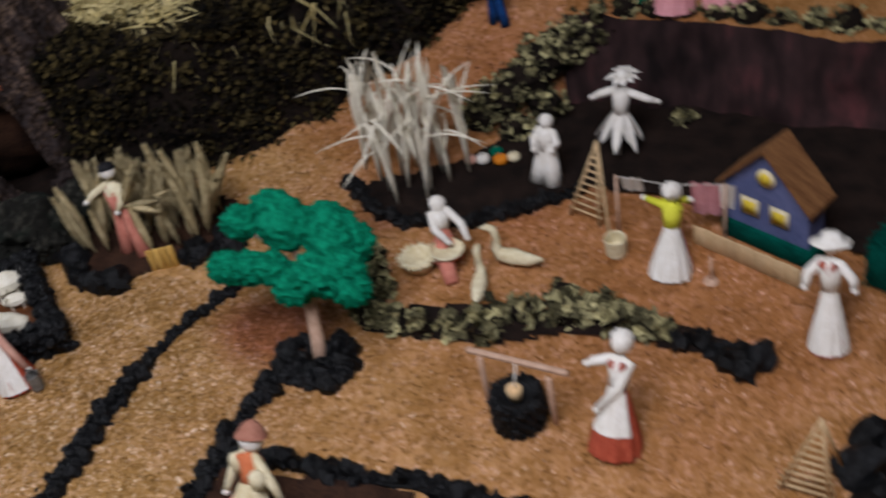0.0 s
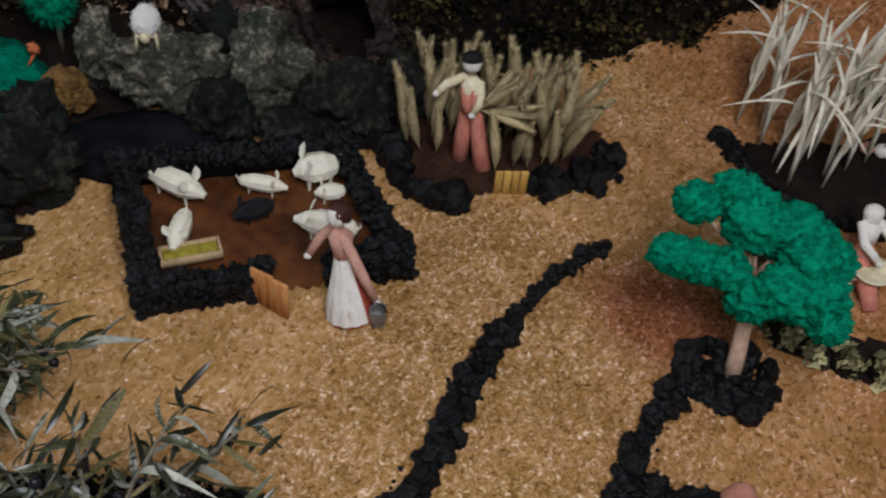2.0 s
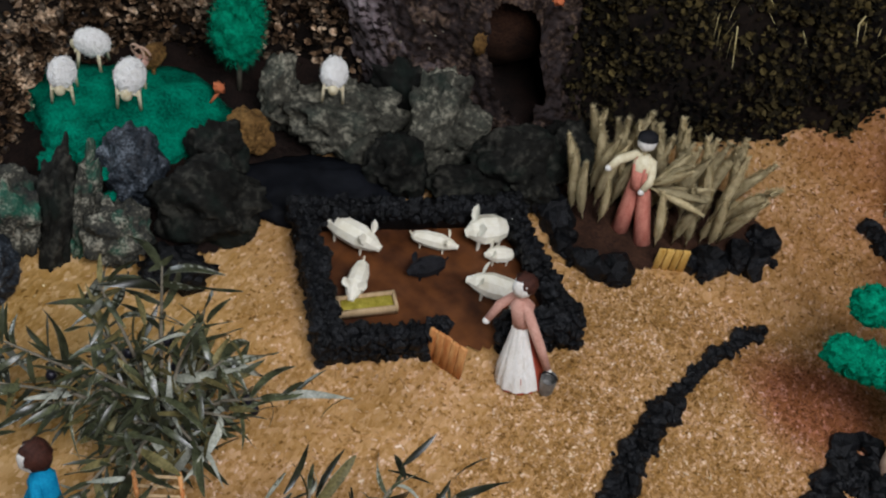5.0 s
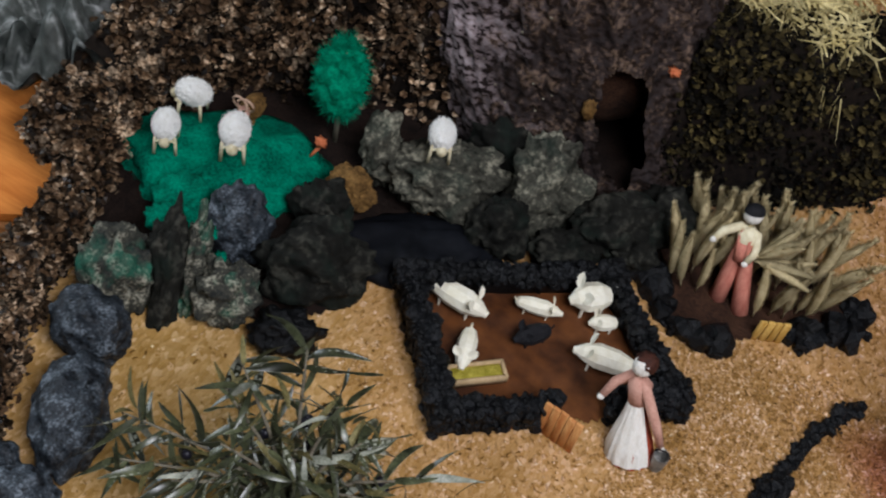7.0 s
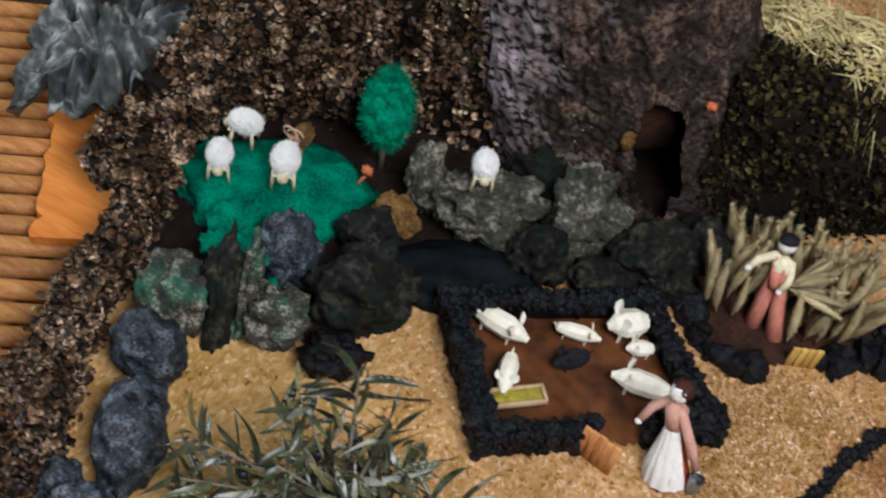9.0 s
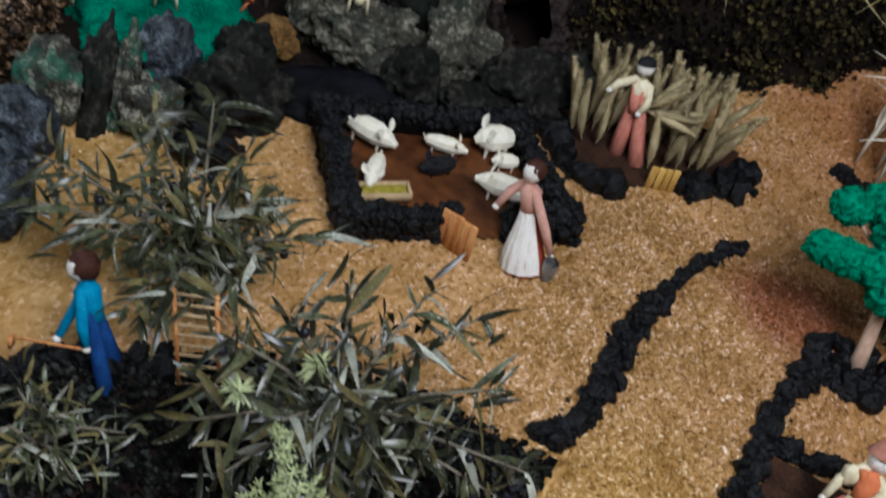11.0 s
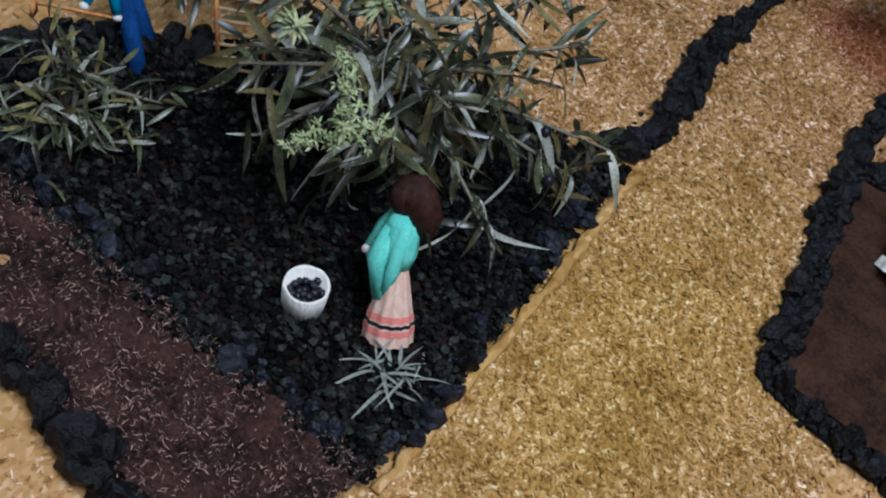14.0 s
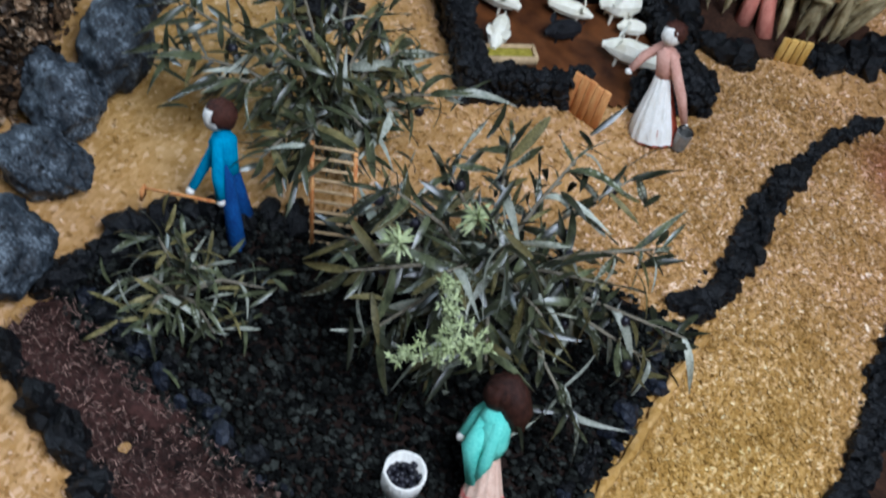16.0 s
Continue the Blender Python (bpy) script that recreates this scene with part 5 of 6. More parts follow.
# scarecrow
def rags(m, mats, b, ax, Ln, fr, sd):
    for k in range(26):
        a = k * 0.785 + 0.3
        p = b + ax * Ln * 0.55
        o = fr * math.cos(a) + sd * math.sin(a)
        m.leaf(p + o * 0.006, -ax * 1.0 + o * rng.uniform(0.25, 0.6), o, Ln * rng.uniform(0.36, 0.5), 0.013, -0.1, 5, slot=8)
    for k in range(12):
        a = k * 0.52
        o = fr * math.cos(a) + sd * math.sin(a)
        m.leaf(b + ax * Ln * 0.95, o + ax * rng.uniform(-0.2, 0.4), ax, 0.026, 0.012, 0.3, 4, slot=8)
    m.tube([b, b + ax * Ln * 0.6], [0.002, 0.002], 5, slot=8)


doll((0.078, 1.828, 0.008), (0.088, 1.852, 0.138), 255, "white straw scarecrow with broad ragged hat", HUSK_WHITE, [(0.046, 1.842, 0.098), (0.134, 1.842, 0.094)], head_r=0.010, extra=rags)
# laundry woman
doll((0.192, 1.590, 0), (0.194, 1.632, 0.118), 60, "doll in lime-yellow top and white skirt hanging laundry", YELLOW, [(0.158, 1.634, 0.088), (0.210, 1.64, 0.085)], hat="scarf", hatmat=HUSK_WHITE, skirt=HUSK_WHITE, hem=0.027, sleeve=YELLOW, apron=PINKPALE, apron_span=1.6)
# woman near the fence
doll((0.392, 1.485, 0), (0.387, 1.528, 0.138), 255, "white husk doll with big bonnet and long apron", HUSK_WHITE, [(0.362, 1.50, 0.085), (0.415, 1.50, 0.085)], hat="brim", hatmat=HUSK_WHITE, skirt=SALMON, hem=0.022, apron=HUSK_WHITE, band=RED, head_r=0.0108)
# seated woman with a tray
def tray(m, mats, b, ax, Ln, fr, sd):
    mats[9] = HUSK_CREAM
    m.lathe(b + fr * 0.026 + ax * 0.028, (0, 0, 1), [(0, 0.0005), (0, 0.020), (0.005, 0.024), (0.006, 0.022)], 18, slot=9)
    m.tube([b + ax * 0.012, b + fr * 0.03 - sd * 0.004 + Vector((0, 0, 0.012)), b + fr * 0.05 - sd * 0.004], [0.013, 0.011, 0.009], 9, slot=0)


doll((-0.108, 1.580, 0.004), (-0.122, 1.617, 0.082), 300, "seated white husk doll with a tray on her lap", HUSK_WHITE, [(-0.098, 1.572, 0.045), (-0.075, 1.585, 0.045)], skirt=SALMON, hem=0.022, head_r=0.0105, hat="cap", hatmat=HUSK_WHITE, extra=tray)
# far dolls on the plateau
doll((-0.149, 2.037, height(-0.149, 2.037)), (-0.154, 2.04, height(-0.149, 2.037) + 0.10), 250, "distant doll in green jacket and blue trousers", AQUA, [(-0.185, 2.035, 0.17), (-0.13, 2.035, 0.16)], hair=HAIR, legs=NAVY, leg_k=0.62)
for px, py in ((0.135, 2.0), (0.205, 2.015)):
    doll((px, py, 0.148), (px, py + 0.02, 0.26), 255, "distant doll in pink skirt on the plateau", HUSK_WHITE, [(px - 0.03, py - 0.01, 0.215), (px + 0.03, py - 0.01, 0.215)], skirt=PINKPALE, hem=0.032, hat="scarf")


# ---- animals of husk and wool ----
def toy_pig(a, b, size, material, label, z=0.006):
    """From tail to snout."""
    a, b = Vector((*a, 0)), Vector((*b, 0))
    d = (b - a).normalized()
    s = Vector((-d.y, d.x, 0))
    Ln = (b - a).length
    m = Mesh()
    hz = z + size * 1.45
    up = Vector((0, 0, 1))
    m.tube([a + up * hz, a + d * Ln * 0.06 + up * hz, a + d * Ln * 0.3 + up * hz, a + d * Ln * 0.62 + up * hz, a + d * Ln * 0.84 + up * (hz - size * 0.05), a + d * Ln * 0.95 + up * (hz - size * 0.15), b + up * (hz - size * 0.2)], [size * 0.25, size * 0.62, size * 0.95, size, size * 0.66, size * 0.34, size * 0.28], 9)
    for t in (0.22, 0.70):
        for q in (-1, 1):
            p = a + d * Ln * t + s * q * size * 0.5
            m.tube([p + up * (hz - size * 0.5), p + up * z], [size * 0.15, size * 0.10], 6)
    for q in (-1, 1):
        e = a + d * Ln * 0.78 + s * q * size * 0.45 + up * (hz + size * 0.45)
        m.leaf(e, Vector((0, 0, 1)) * 0.8 + s * q * 0.6 - d * 0.4, d + Vector((0, 0, 0.6)), size * 1.15, size * 0.85, -0.1, 4)
    m.tube([a + up * (hz + size * 0.2), a - d * size * 0.25 + up * (hz + size * 0.5), a - d * size * 0.15 + up * (hz + size * 0.8)], [size * 0.12, size * 0.08, size * 0.03], 5)
    return thing("toy_pig", m, material, label, "toy pig", "toy pigs in the pen", smooth=False)


PIG = mat("ivory_corn_husk", (0.74, 0.69, 0.53), (0.88, 0.85, 0.73), 30, 0.5, 0.4, fine=5)
toy_pig((-0.902, 1.334), (-0.826, 1.330), 0.0155, PIG, "large cream corn-husk pig in the pen")
toy_pig((-0.834, 1.303), (-0.819, 1.248), 0.0125, PIG, "small cream corn-husk pig near the trough")
toy_pig((-0.808, 1.374), (-0.752, 1.389), 0.0105, PIG, "small slender cream corn-husk pig")
toy_pig((-0.712, 1.44), (-0.752, 1.405), 0.0185, PIG, "fat cream corn-husk pig with big ears")
toy_pig((-0.690, 1.415), (-0.720, 1.396), 0.0105, PIG, "little cream corn-husk piglet")
toy_pig((-0.648, 1.360), (-0.720, 1.346), 0.0155, PIG, "long cream corn-husk pig by the gate")
toy_pig((-0.755, 1.360), (-0.785, 1.322), 0.0125, BLACK, "black corn-husk pig lying in the pen", z=0.002)

trough = group_of("feed_trough", (-0.802, 1.252, 0), "small wooden trough with yellow feed", "trough")
ta = math.atan2(0.04, 0.046)
part("bottom", Mesh().box((-0.802, 1.257, 0.011), (0.062, 0.020, 0.004), ta), WOOD_PALE, trough)
for q in (-1, 1):
    part("side", Mesh().box((-0.802 - math.sin(ta) * 0.0105 * q, 1.257 + math.cos(ta) * 0.0105 * q, 0.016), (0.062, 0.003, 0.014), ta), WOOD_PALE, trough)
    part("end", Mesh().box((-0.802 + math.cos(ta) * 0.0325 * q, 1.257 + math.sin(ta) * 0.0325 * q, 0.016), (0.003, 0.024, 0.014), ta), WOOD_PALE, trough)
part("feed", Mesh().box((-0.802, 1.257, 0.017), (0.060, 0.0178, 0.007), ta, bevel=0.002), TROUGH_FILL, trough, "grainy yellow feed")


def toy_sheep(x, y, z, face, label, horns=False, k=1.0):
    fa = math.radians(face)
    f, s = Vector((math.cos(fa), math.sin(fa), 0)), Vector((-math.sin(fa), math.cos(fa), 0))
    c = Vector((x, y, z + 0.036 * k))
    m = Mesh()
    rot = Matrix.Rotation(fa, 3, "Z")
    m.blob(c, (0.025 * k, 0.0185 * k, 0.0185 * k), 0.12, 5, 4, rot, slot=0, seed=x * 31)
    for i in range(620):
        d = Vector((rng.gauss(0, 1), rng.gauss(0, 1), rng.gauss(0, 1))).normalized()
        p = c + rot @ Vector((d.x * 0.0245 * k, d.y * 0.0182 * k, d.z * 0.0182 * k))
        m.blob(p, [rng.uniform(0.0010, 0.0022) * k for _ in range(3)], 0.4, 3, 1, slot=0, seed=i + x * 7)
    for _ in range(420):
        d = Vector((rng.gauss(0, 1), rng.gauss(0, 1), rng.gauss(0, 1))).normalized()
        p = c + rot @ Vector((d.x * 0.027 * k, d.y * 0.0205 * k, d.z * 0.0205 * k))
        q = d.orthogonal().normalized() * 0.0005
        w = (d * 0.3 + Vector((rng.gauss(0, 1), rng.gauss(0, 1), rng.gauss(0, 1)))) * 0.0015
        m.add([p - q, p + q, p + w], [(0, 1, 2)], 0)
    h = c + f * 0.024 * k - Vector((0, 0, 0.010 * k))
    m.blob(h, (0.009 * k, 0.0075 * k, 0.009 * k), 0.1, 2, 2, rot, slot=1)
    for q in (-1, 1):
        m.leaf(h + s * q * 0.005 * k - f * 0.003, s * q - Vector((0, 0, 0.3)), Vector((0, 0, 1)), 0.009 * k, 0.005 * k, 0.2, 4, slot=1)
        for t in (-0.013, 0.015):
            p = c + f * t * k + s * q * 0.0125 * k
            m.tube([p - Vector((0, 0, 0.010 * k)), Vector((p.x, p.y, z - 0.004)) + f * (0.003 if t > 0 else -0.002) + s * q * 0.002], [0.0027 * k, 0.0020 * k], 6, slot=1)
        if horns:
            pts = [h + s * q * (0.004 + 0.008 * math.sin(t)) * k + Vector((0, 0, 0.006 + 0.007 * (1 - math.cos(t)))) * k - f * 0.002 * t * k for t in [i * 0.65 for i in range(9)]]
            m.tube(pts, [0.0016 * k] * 9, 5, slot=2)
    return thing("toy_sheep", m, [WOOL, HUSK_CREAM, WOOD_PINK], label, "toy sheep", "toy sheep on the meadow")


toy_sheep(-0.976, 1.464, 0.094, 298, "white woolly toy sheep alone on the rock", k=0.86)
toy_sheep(-1.266, 1.314, 0.050, 300, "white woolly toy sheep at the meadow's edge", k=0.88)
toy_sheep(-1.272, 1.378, 0.050, 196, "white woolly toy sheep grazing at the back", k=0.9)
toy_sheep(-1.193, 1.35, 0.054, 296, "largest white woolly toy sheep", k=0.98)
rm = Mesh().blob((-1.212, 1.398, 0.068), (0.008, 0.007, 0.010), 0.2, 2, 3, slot=0)
for q in (-1, 1):
    pts = [(-1.212 + q * (0.004 + 0.011 * math.sin(t)), 1.398 - 0.001 * t, 0.074 + 0.010 * (1 - math.cos(t))) for t in [i * 0.62 for i in range(10)]]
    rm.tube(pts, [0.0017] * 10, 6, slot=1)
rm.blob((-1.212, 1.418, 0.062), (0.014, 0.022, 0.015), 0.25, 4, 3, slot=2)
for q in (-1, 1):
    rm.tube([(-1.212 + q * 0.007, 1.41, 0.058), (-1.212 + q * 0.007, 1.408, 0.034)], [0.003, 0.002], 6, slot=2)
thing("toy_ram", rm, [PINK, WOOD_PINK, BROWN_ROCK], "toy ram with curled pinkish horns behind the sheep", "toy ram")
em = Mesh().blob((-1.112, 1.418, 0.062), (0.007, 0.006, 0.007), 0.7, 3, 3)
em.tube([(-1.112, 1.418, 0.055), (-1.124, 1.412, 0.03)], [0.0025, 0.0015], 5)
thing("red_flower", em, ORANGE, "small coral-red flower head at the meadow's edge", "flower")


def toy_goose(x, y, face, label, k=1.0, tall=0.05):
    fa = math.radians(face)
    f = Vector((math.cos(fa), math.sin(fa), 0))
    m = Mesh()
    c = Vector((x, y, 0.012 * k + 0.003))
    up = Vector((0, 0, 1))
    m.tube([c - f * 0.045 * k + up * 0.006, c - f * 0.025 * k, c, c + f * 0.018 * k, c + f * 0.024 * k + up * 0.010 * k, c + f * 0.020 * k + up * 0.028 * k, c + f * 0.024 * k + up * tall * 0.85, c + f * 0.032 * k + up * tall * 0.86, c + f * 0.044 * k + up * tall * 0.78], [0.002, 0.009 * k, 0.012 * k, 0.010 * k, 0.007 * k, 0.0048 * k, 0.0055 * k, 0.005 * k, 0.0012], 10)
    for q in (-1, 1):
        s = Vector((-f.y, f.x, 0)) * q * 0.005 * k
        m.tube([c + s - up * 0.006, Vector((c.x + s.x, c.y + s.y, 0.001))], [0.002, 0.0018], 5)
    return thing("toy_goose", m, HUSK_CREAM, label, "toy goose", "toy geese in the yard")


toy_goose(-0.015, 1.585, 170, "cream husk goose with long raised neck")
toy_goose(-0.045, 1.528, 100, "cream husk goose seen from behind", 0.9, 0.045)
bk = group_of("straw_basket", (-0.142, 1.562, 0), "pale straw basket beside the seated doll", "basket")
part("body", Mesh().lathe((-0.142, 1.562, 0.002), (0, 0, 1), [(0, 0.001), (0, 0.016), (0.012, 0.021), (0.022, 0.024), (0.023, 0.021), (0.008, 0.017), (0.008, 0.001)], 22, wave=0.05, waves=11), HUSK_CREAM, bk)
fillm = Mesh()
for i in range(26):
    a = i * 2.4
    fillm.leaf((-0.142 + math.cos(a) * 0.008, 1.562 + math.sin(a) * 0.008, 0.012), (math.cos(a), math.sin(a), 0.9), (0, 0, 1), 0.026, 0.006, 0.3, 4)
tagged(part("filling", fillm, HUSK_CREAM, bk, "curled pale husks"), kind="stuff")


# ---- green foam tree ----
def foam_tree():
    root = group_of("foam_tree", (-0.21, 1.371, 0), "miniature tree with bright green foam crown", "tree")
    part("trunk", Mesh().tube([(-0.210, 1.371, 0.004), (-0.214, 1.385, 0.035), (-0.220, 1.402, 0.075), (-0.228, 1.42, 0.115)], [0.0105, 0.009, 0.0075, 0.006], 12), WOOD_PINK, root, "bare pinkish stick trunk")
    tops = [(-0.228, 1.42, 0.115)]
    blobs = [(-0.308, 1.441, 0.168, 0.026), (-0.274, 1.466, 0.172, 0.030), (-0.248, 1.447, 0.165, 0.038), (-0.205, 1.463, 0.148, 0.040), (-0.17, 1.45, 0.142, 0.034), (-0.312, 1.39, 0.138, 0.025), (-0.285, 1.398, 0.132, 0.026), (-0.258, 1.402, 0.132, 0.026), (-0.225, 1.388, 0.116, 0.027), (-0.195, 1.40, 0.130, 0.034), (-0.162, 1.405, 0.135, 0.032), (-0.148, 1.391, 0.120, 0.025), (-0.185, 1.435, 0.15, 0.034)]
    br = Mesh()
    m = Mesh()
    for i, (x, y, z, r) in enumerate(blobs):
        br.tube([tops[0], (x, y, z)], [0.003, 0.002], 5)
        c = Vector((x, y, z))
        m.blob(c, (r * 0.88, r * 0.82, r * 0.78), 0.42, 3.4, 4, seed=i * 1.7 + 0.3)
        for _ in range(900):
            d = Vector((rng.gauss(0, 1), rng.gauss(0, 1), rng.gauss(0, 1))).normalized()
            p = c + Vector((d.x * r, d.y * r * 0.92, d.z * r * 0.85)) * 0.9 * rng.uniform(0.93, 1.05)
            s = d.orthogonal().normalized() * rng.uniform(0.0006, 0.0014)
            t = (d + Vector((rng.gauss(0, 1), rng.gauss(0, 1), rng.gauss(0, 1))) * 0.8) * 0.0024
            m.add([p - s, p + s, p + t], [(0, 1, 2)])
    part("branches", br, WOOD_PINK, root)
    part("crown", m, FOAM, root, "clumps of bright green foam")


foam_tree()
fl = Mesh()
for k in range(9):
    a = k * 0.7
    fl.leaf((-0.774, 1.715, 0.135), (math.cos(a), -0.6, math.sin(a)), (0, -1, 0.3), 0.013, 0.008, 0.2, 4)
thing("orange_flower", fl, PUMPKIN, "small dried orange flower stuck in the bank", "flower")


# ---- wheat, maize, pumpkins ----
def ear_mesh(seed):
    """A soft plume: a tapering core with fine awns."""
    m = Mesh()
    r = random.Random(seed)
    bend = r.uniform(-1, 1)
    path = lambda t: Vector((bend * 0.024 * t * t, 0.006 * t * t, 0.004 + t * 0.108))
    rad = lambda t: 0.0015 if t < 0.12 else 0.0088 * math.sin(math.pi * min(1.0, 0.10 + 0.88 * (t - 0.12) / 0.88)) ** 0.8
    m.tube([path(t / 9) for t in range(10)], [max(0.0012, rad(t / 9) * 0.72) for t in range(10)], 9)
    for i in range(620):
        t = r.uniform(0.14, 1.0)
        a = r.uniform(0, 6.28)
        o = Vector((math.cos(a), math.sin(a), 0))
        c = path(t) + o * rad(t) * 0.66
        d = (Vector((0, 0, 1)) + o * r.uniform(0.25, 0.6)).normalized() * r.uniform(0.005, 0.010)
        s = Vector((-math.sin(a), math.cos(a), 0)) * 0.0006
        m.add([c - s, c + s, c + d], [(0, 1, 2)])
    return m.make("wheat_ear", WHEAT)


def wheat():
    ears = [ear_mesh(k) for k in range(5)]
    spots = []
    for n, x0, x1, y0, y1, s0 in ((14, -0.668, -0.485, 1.588, 1.642, 0.90), (11, -0.655, -0.490, 1.570, 1.630, 0.92), (9, -0.662, -0.495, 1.547, 1.612, 0.86), (6, -0.545, -0.480, 1.540, 1.588, 0.76)):
        for i in range(n):
            t = i / (n - 1)
            spots.append((x0 + (x1 - x0) * t + rng.uniform(-1, 1) * 0.005, y0 + (y1 - y0) * t + rng.uniform(-1, 1) * 0.006, s0 + 0.07 * (i % 3)))
    spots += [(-0.662, 1.528, 0.88), (-0.642, 1.527, 0.84), (-0.625, 1.532, 0.66)]
    for x, y, s in spots:
        if abs(x + 0.583) < 0.022 and y < 1.565:
            continue
        root = group_of("wheat_plant", (x, y, 0.006), "dry tan wheat ear stuck in the soil", "wheat", "wheat ears in the bed")
        ob = new("ear", ears[rng.randrange(5)])
        ob.parent = root
        lean = (x + 0.575) * (0.9 if x > -0.575 else 2.4)
        ob.rotation_euler = (rng.uniform(-0.18, 0.14), lean + rng.uniform(-0.20, 0.20), 0)
        ob.scale = (s * 1.18, s * 1.18, s * 1.04)
    sheaf = group_of("wheat_sheaf", (-0.585, 1.552, 0.082), "sheaf of tan wheat ears held by the reaper", "sheaf")
    for i in range(8):
        ob = new("ear", ears[i % 5])
        ob.parent = sheaf
        d = Vector((0.036, 0.010 * (i % 3), 0.060 - 0.005 * i)) if i < 4 else Vector((0.070, 0.006 * (i % 3), 0.016 - 0.006 * (i - 4)))
        ob.rotation_mode = "QUATERNION"
        ob.rotation_quaternion = d.to_track_quat("Z", "Y")
        ob.scale = (0.85, 0.85, 0.66)
    g = group_of("small_gate", (-0.523, 1.512, 0), "little yellow wooden gate of the wheat bed", "gate")
    a, b = Vector((-0.540, 1.509, 0.019)), Vector((-0.504, 1.527, 0.019))
    for i in range(4):
        c = a.lerp(b, (i + 0.5) / 4)
        part("board", Mesh().box(c, (0.0088, 0.004 + 0.0008 * (i % 2), 0.038), math.atan2(b.y - a.y, b.x - a.x), bevel=0.0006), YELLOW_WOOD, g)


wheat()


def maize():
    spots = [(-0.301, 1.768, 0.9), (-0.264, 1.738, 1.05), (-0.242, 1.717, 1.0), (-0.216, 1.685, 1.05), (-0.214, 1.724, 1.0), (-0.176, 1.700, 1.1), (-0.178, 1.724, 0.95), (-0.175, 1.768, 1.1), (-0.134, 1.772, 1.05), (-0.235, 1.755, 1.05), (-0.20, 1.75, 1.1), (-0.155, 1.745, 0.95), (-0.27, 1.77, 1.0), (-0.22, 1.78, 1.1)]
    for k, (x, y, s) in enumerate(spots):
        root = group_of("maize_plant", (x, y, 0.006), "dried pale maize stalk with curled leaves", "maize plant", "dried maize in the bed")
        h = 0.15 * s
        lx, ly = rng.uniform(-0.025, 0.035), rng.uniform(0.0, 0.03)
        pts = [(x + lx * t * t, y + ly * t, 0.004 + h * t) for t in (0, 0.3, 0.6, 1.0)]
        part("stalk", Mesh().tube(pts, [0.0026, 0.0056, 0.0070, 0.0020], 8, flat=0.6), HUSK_STALK, root)
        for i in range(7):
            t = 0.30 + 0.62 * i / 6
            a = i * 2.5 + k + rng.uniform(-0.4, 0.4)
            b = Vector((x + lx * t * t, y + ly * t, 0.004 + h * t))
            out = Vector((math.cos(a), math.sin(a), 0))
            if i in (3, 6):
                d, n0, L, w, dr = out * 0.9 + Vector((0, 0, 0.8)), Vector((0, 0, 1)), rng.uniform(0.06, 0.09), 0.005, rng.uniform(0.6, 1.1)
            else:
                d, n0, L, w, dr = out * rng.uniform(0.15, 0.4) + Vector((0, 0, 1)), out * 0.9 + Vector((0, 0, 0.3)), rng.uniform(0.05, 0.095), rng.uniform(0.007, 0.012), rng.uniform(-0.2, 0.7)
            part("leaf", Mesh().leaf(b, d, n0, L, w, dr, 9, fold=0.45), HUSK_STALK, root)
    for x, y, r, mt, nm, lb in [(-0.137, 1.790, 0.0095, PINK, "gourd", "pinkish round gourd on the soil"), (-0.118, 1.793, 0.0105, HUSK_WHITE, "gourd", "white round gourd on the soil"), (-0.091, 1.793, 0.011, PUMPKIN, "pumpkin", "bright orange pumpkin on the soil"), (-0.073, 1.802, 0.010, HUSK_CREAM, "gourd", "cream round gourd on the soil"), (-0.103, 1.812, 0.010, GREEN_FELT, "gourd", "dark green gourd on the soil")]:
        root = group_of(nm, (x, y, 0.008), lb, nm, "gourds in the maize bed")
        part("fruit", Mesh().lathe((x, y, 0.008), (0, 0, 1), [(0, 0.001), (0.001, r * 0.6), (r * 0.5, r), (r * 1.0, r * 0.95), (r * 1.5, r * 0.5), (r * 1.45, 0.001)], 24, wave=0.07, waves=8), mt, root)
        part("stalk", Mesh().tube([(x, y, 0.008 + r * 1.4), (x + 0.002, y, 0.008 + r * 1.9)], [0.0014, 0.001], 5), TWIG, root)


maize()


# ---- well, trellises, house, fence, laundry ----
def well():
    root = group_of("well", (0.065, 1.322, 0), "round black stone well with wooden crossbeam", "well")
    part("shaft_core", Mesh().lathe((0.065, 1.322, 0), (0, 0, 1), [(0, 0.028), (0.045, 0.026), (0.046, 0.017), (0.02, 0.016), (0.02, 0.0005)], 26), LAVA, root)
    for r in range(5):
        for i in range(16):
            a = 2 * math.pi * (i + 0.5 * (r % 2)) / 16
            stone(root, 0.065 + math.cos(a) * 0.0275, 1.322 + math.sin(a) * 0.0275, 0.006 + r * 0.0095, 0.0062, flat=0.85)
    for x, y in ((0.020, 1.345), (0.106, 1.325)):
        part("post", Mesh().box((x, y, 0.038), (0.006, 0.006, 0.076), 0.2, bevel=0.0008), WOOD_PINK, root)
    part("beam", Mesh().box((0.064, 1.3435, 0.0775), (0.125, 0.007, 0.0055), -0.155, bevel=0.0008), WOOD_PINK, root)
    part("rope", Mesh().tube([(0.064, 1.340, 0.076), (0.064, 1.325, 0.056)], [0.0012, 0.0012], 5), HUSK_WHITE, root)
    part("pail", Mesh().lathe((0.064, 1.322, 0.040), (0, 0, 1), [(0, 0.0005), (0, 0.0075), (0.016, 0.0095), (0.0165, 0.008), (0.004, 0.0065), (0.004, 0.0005)], 16), WOOD_PALE, root, "small wooden pail")


well()


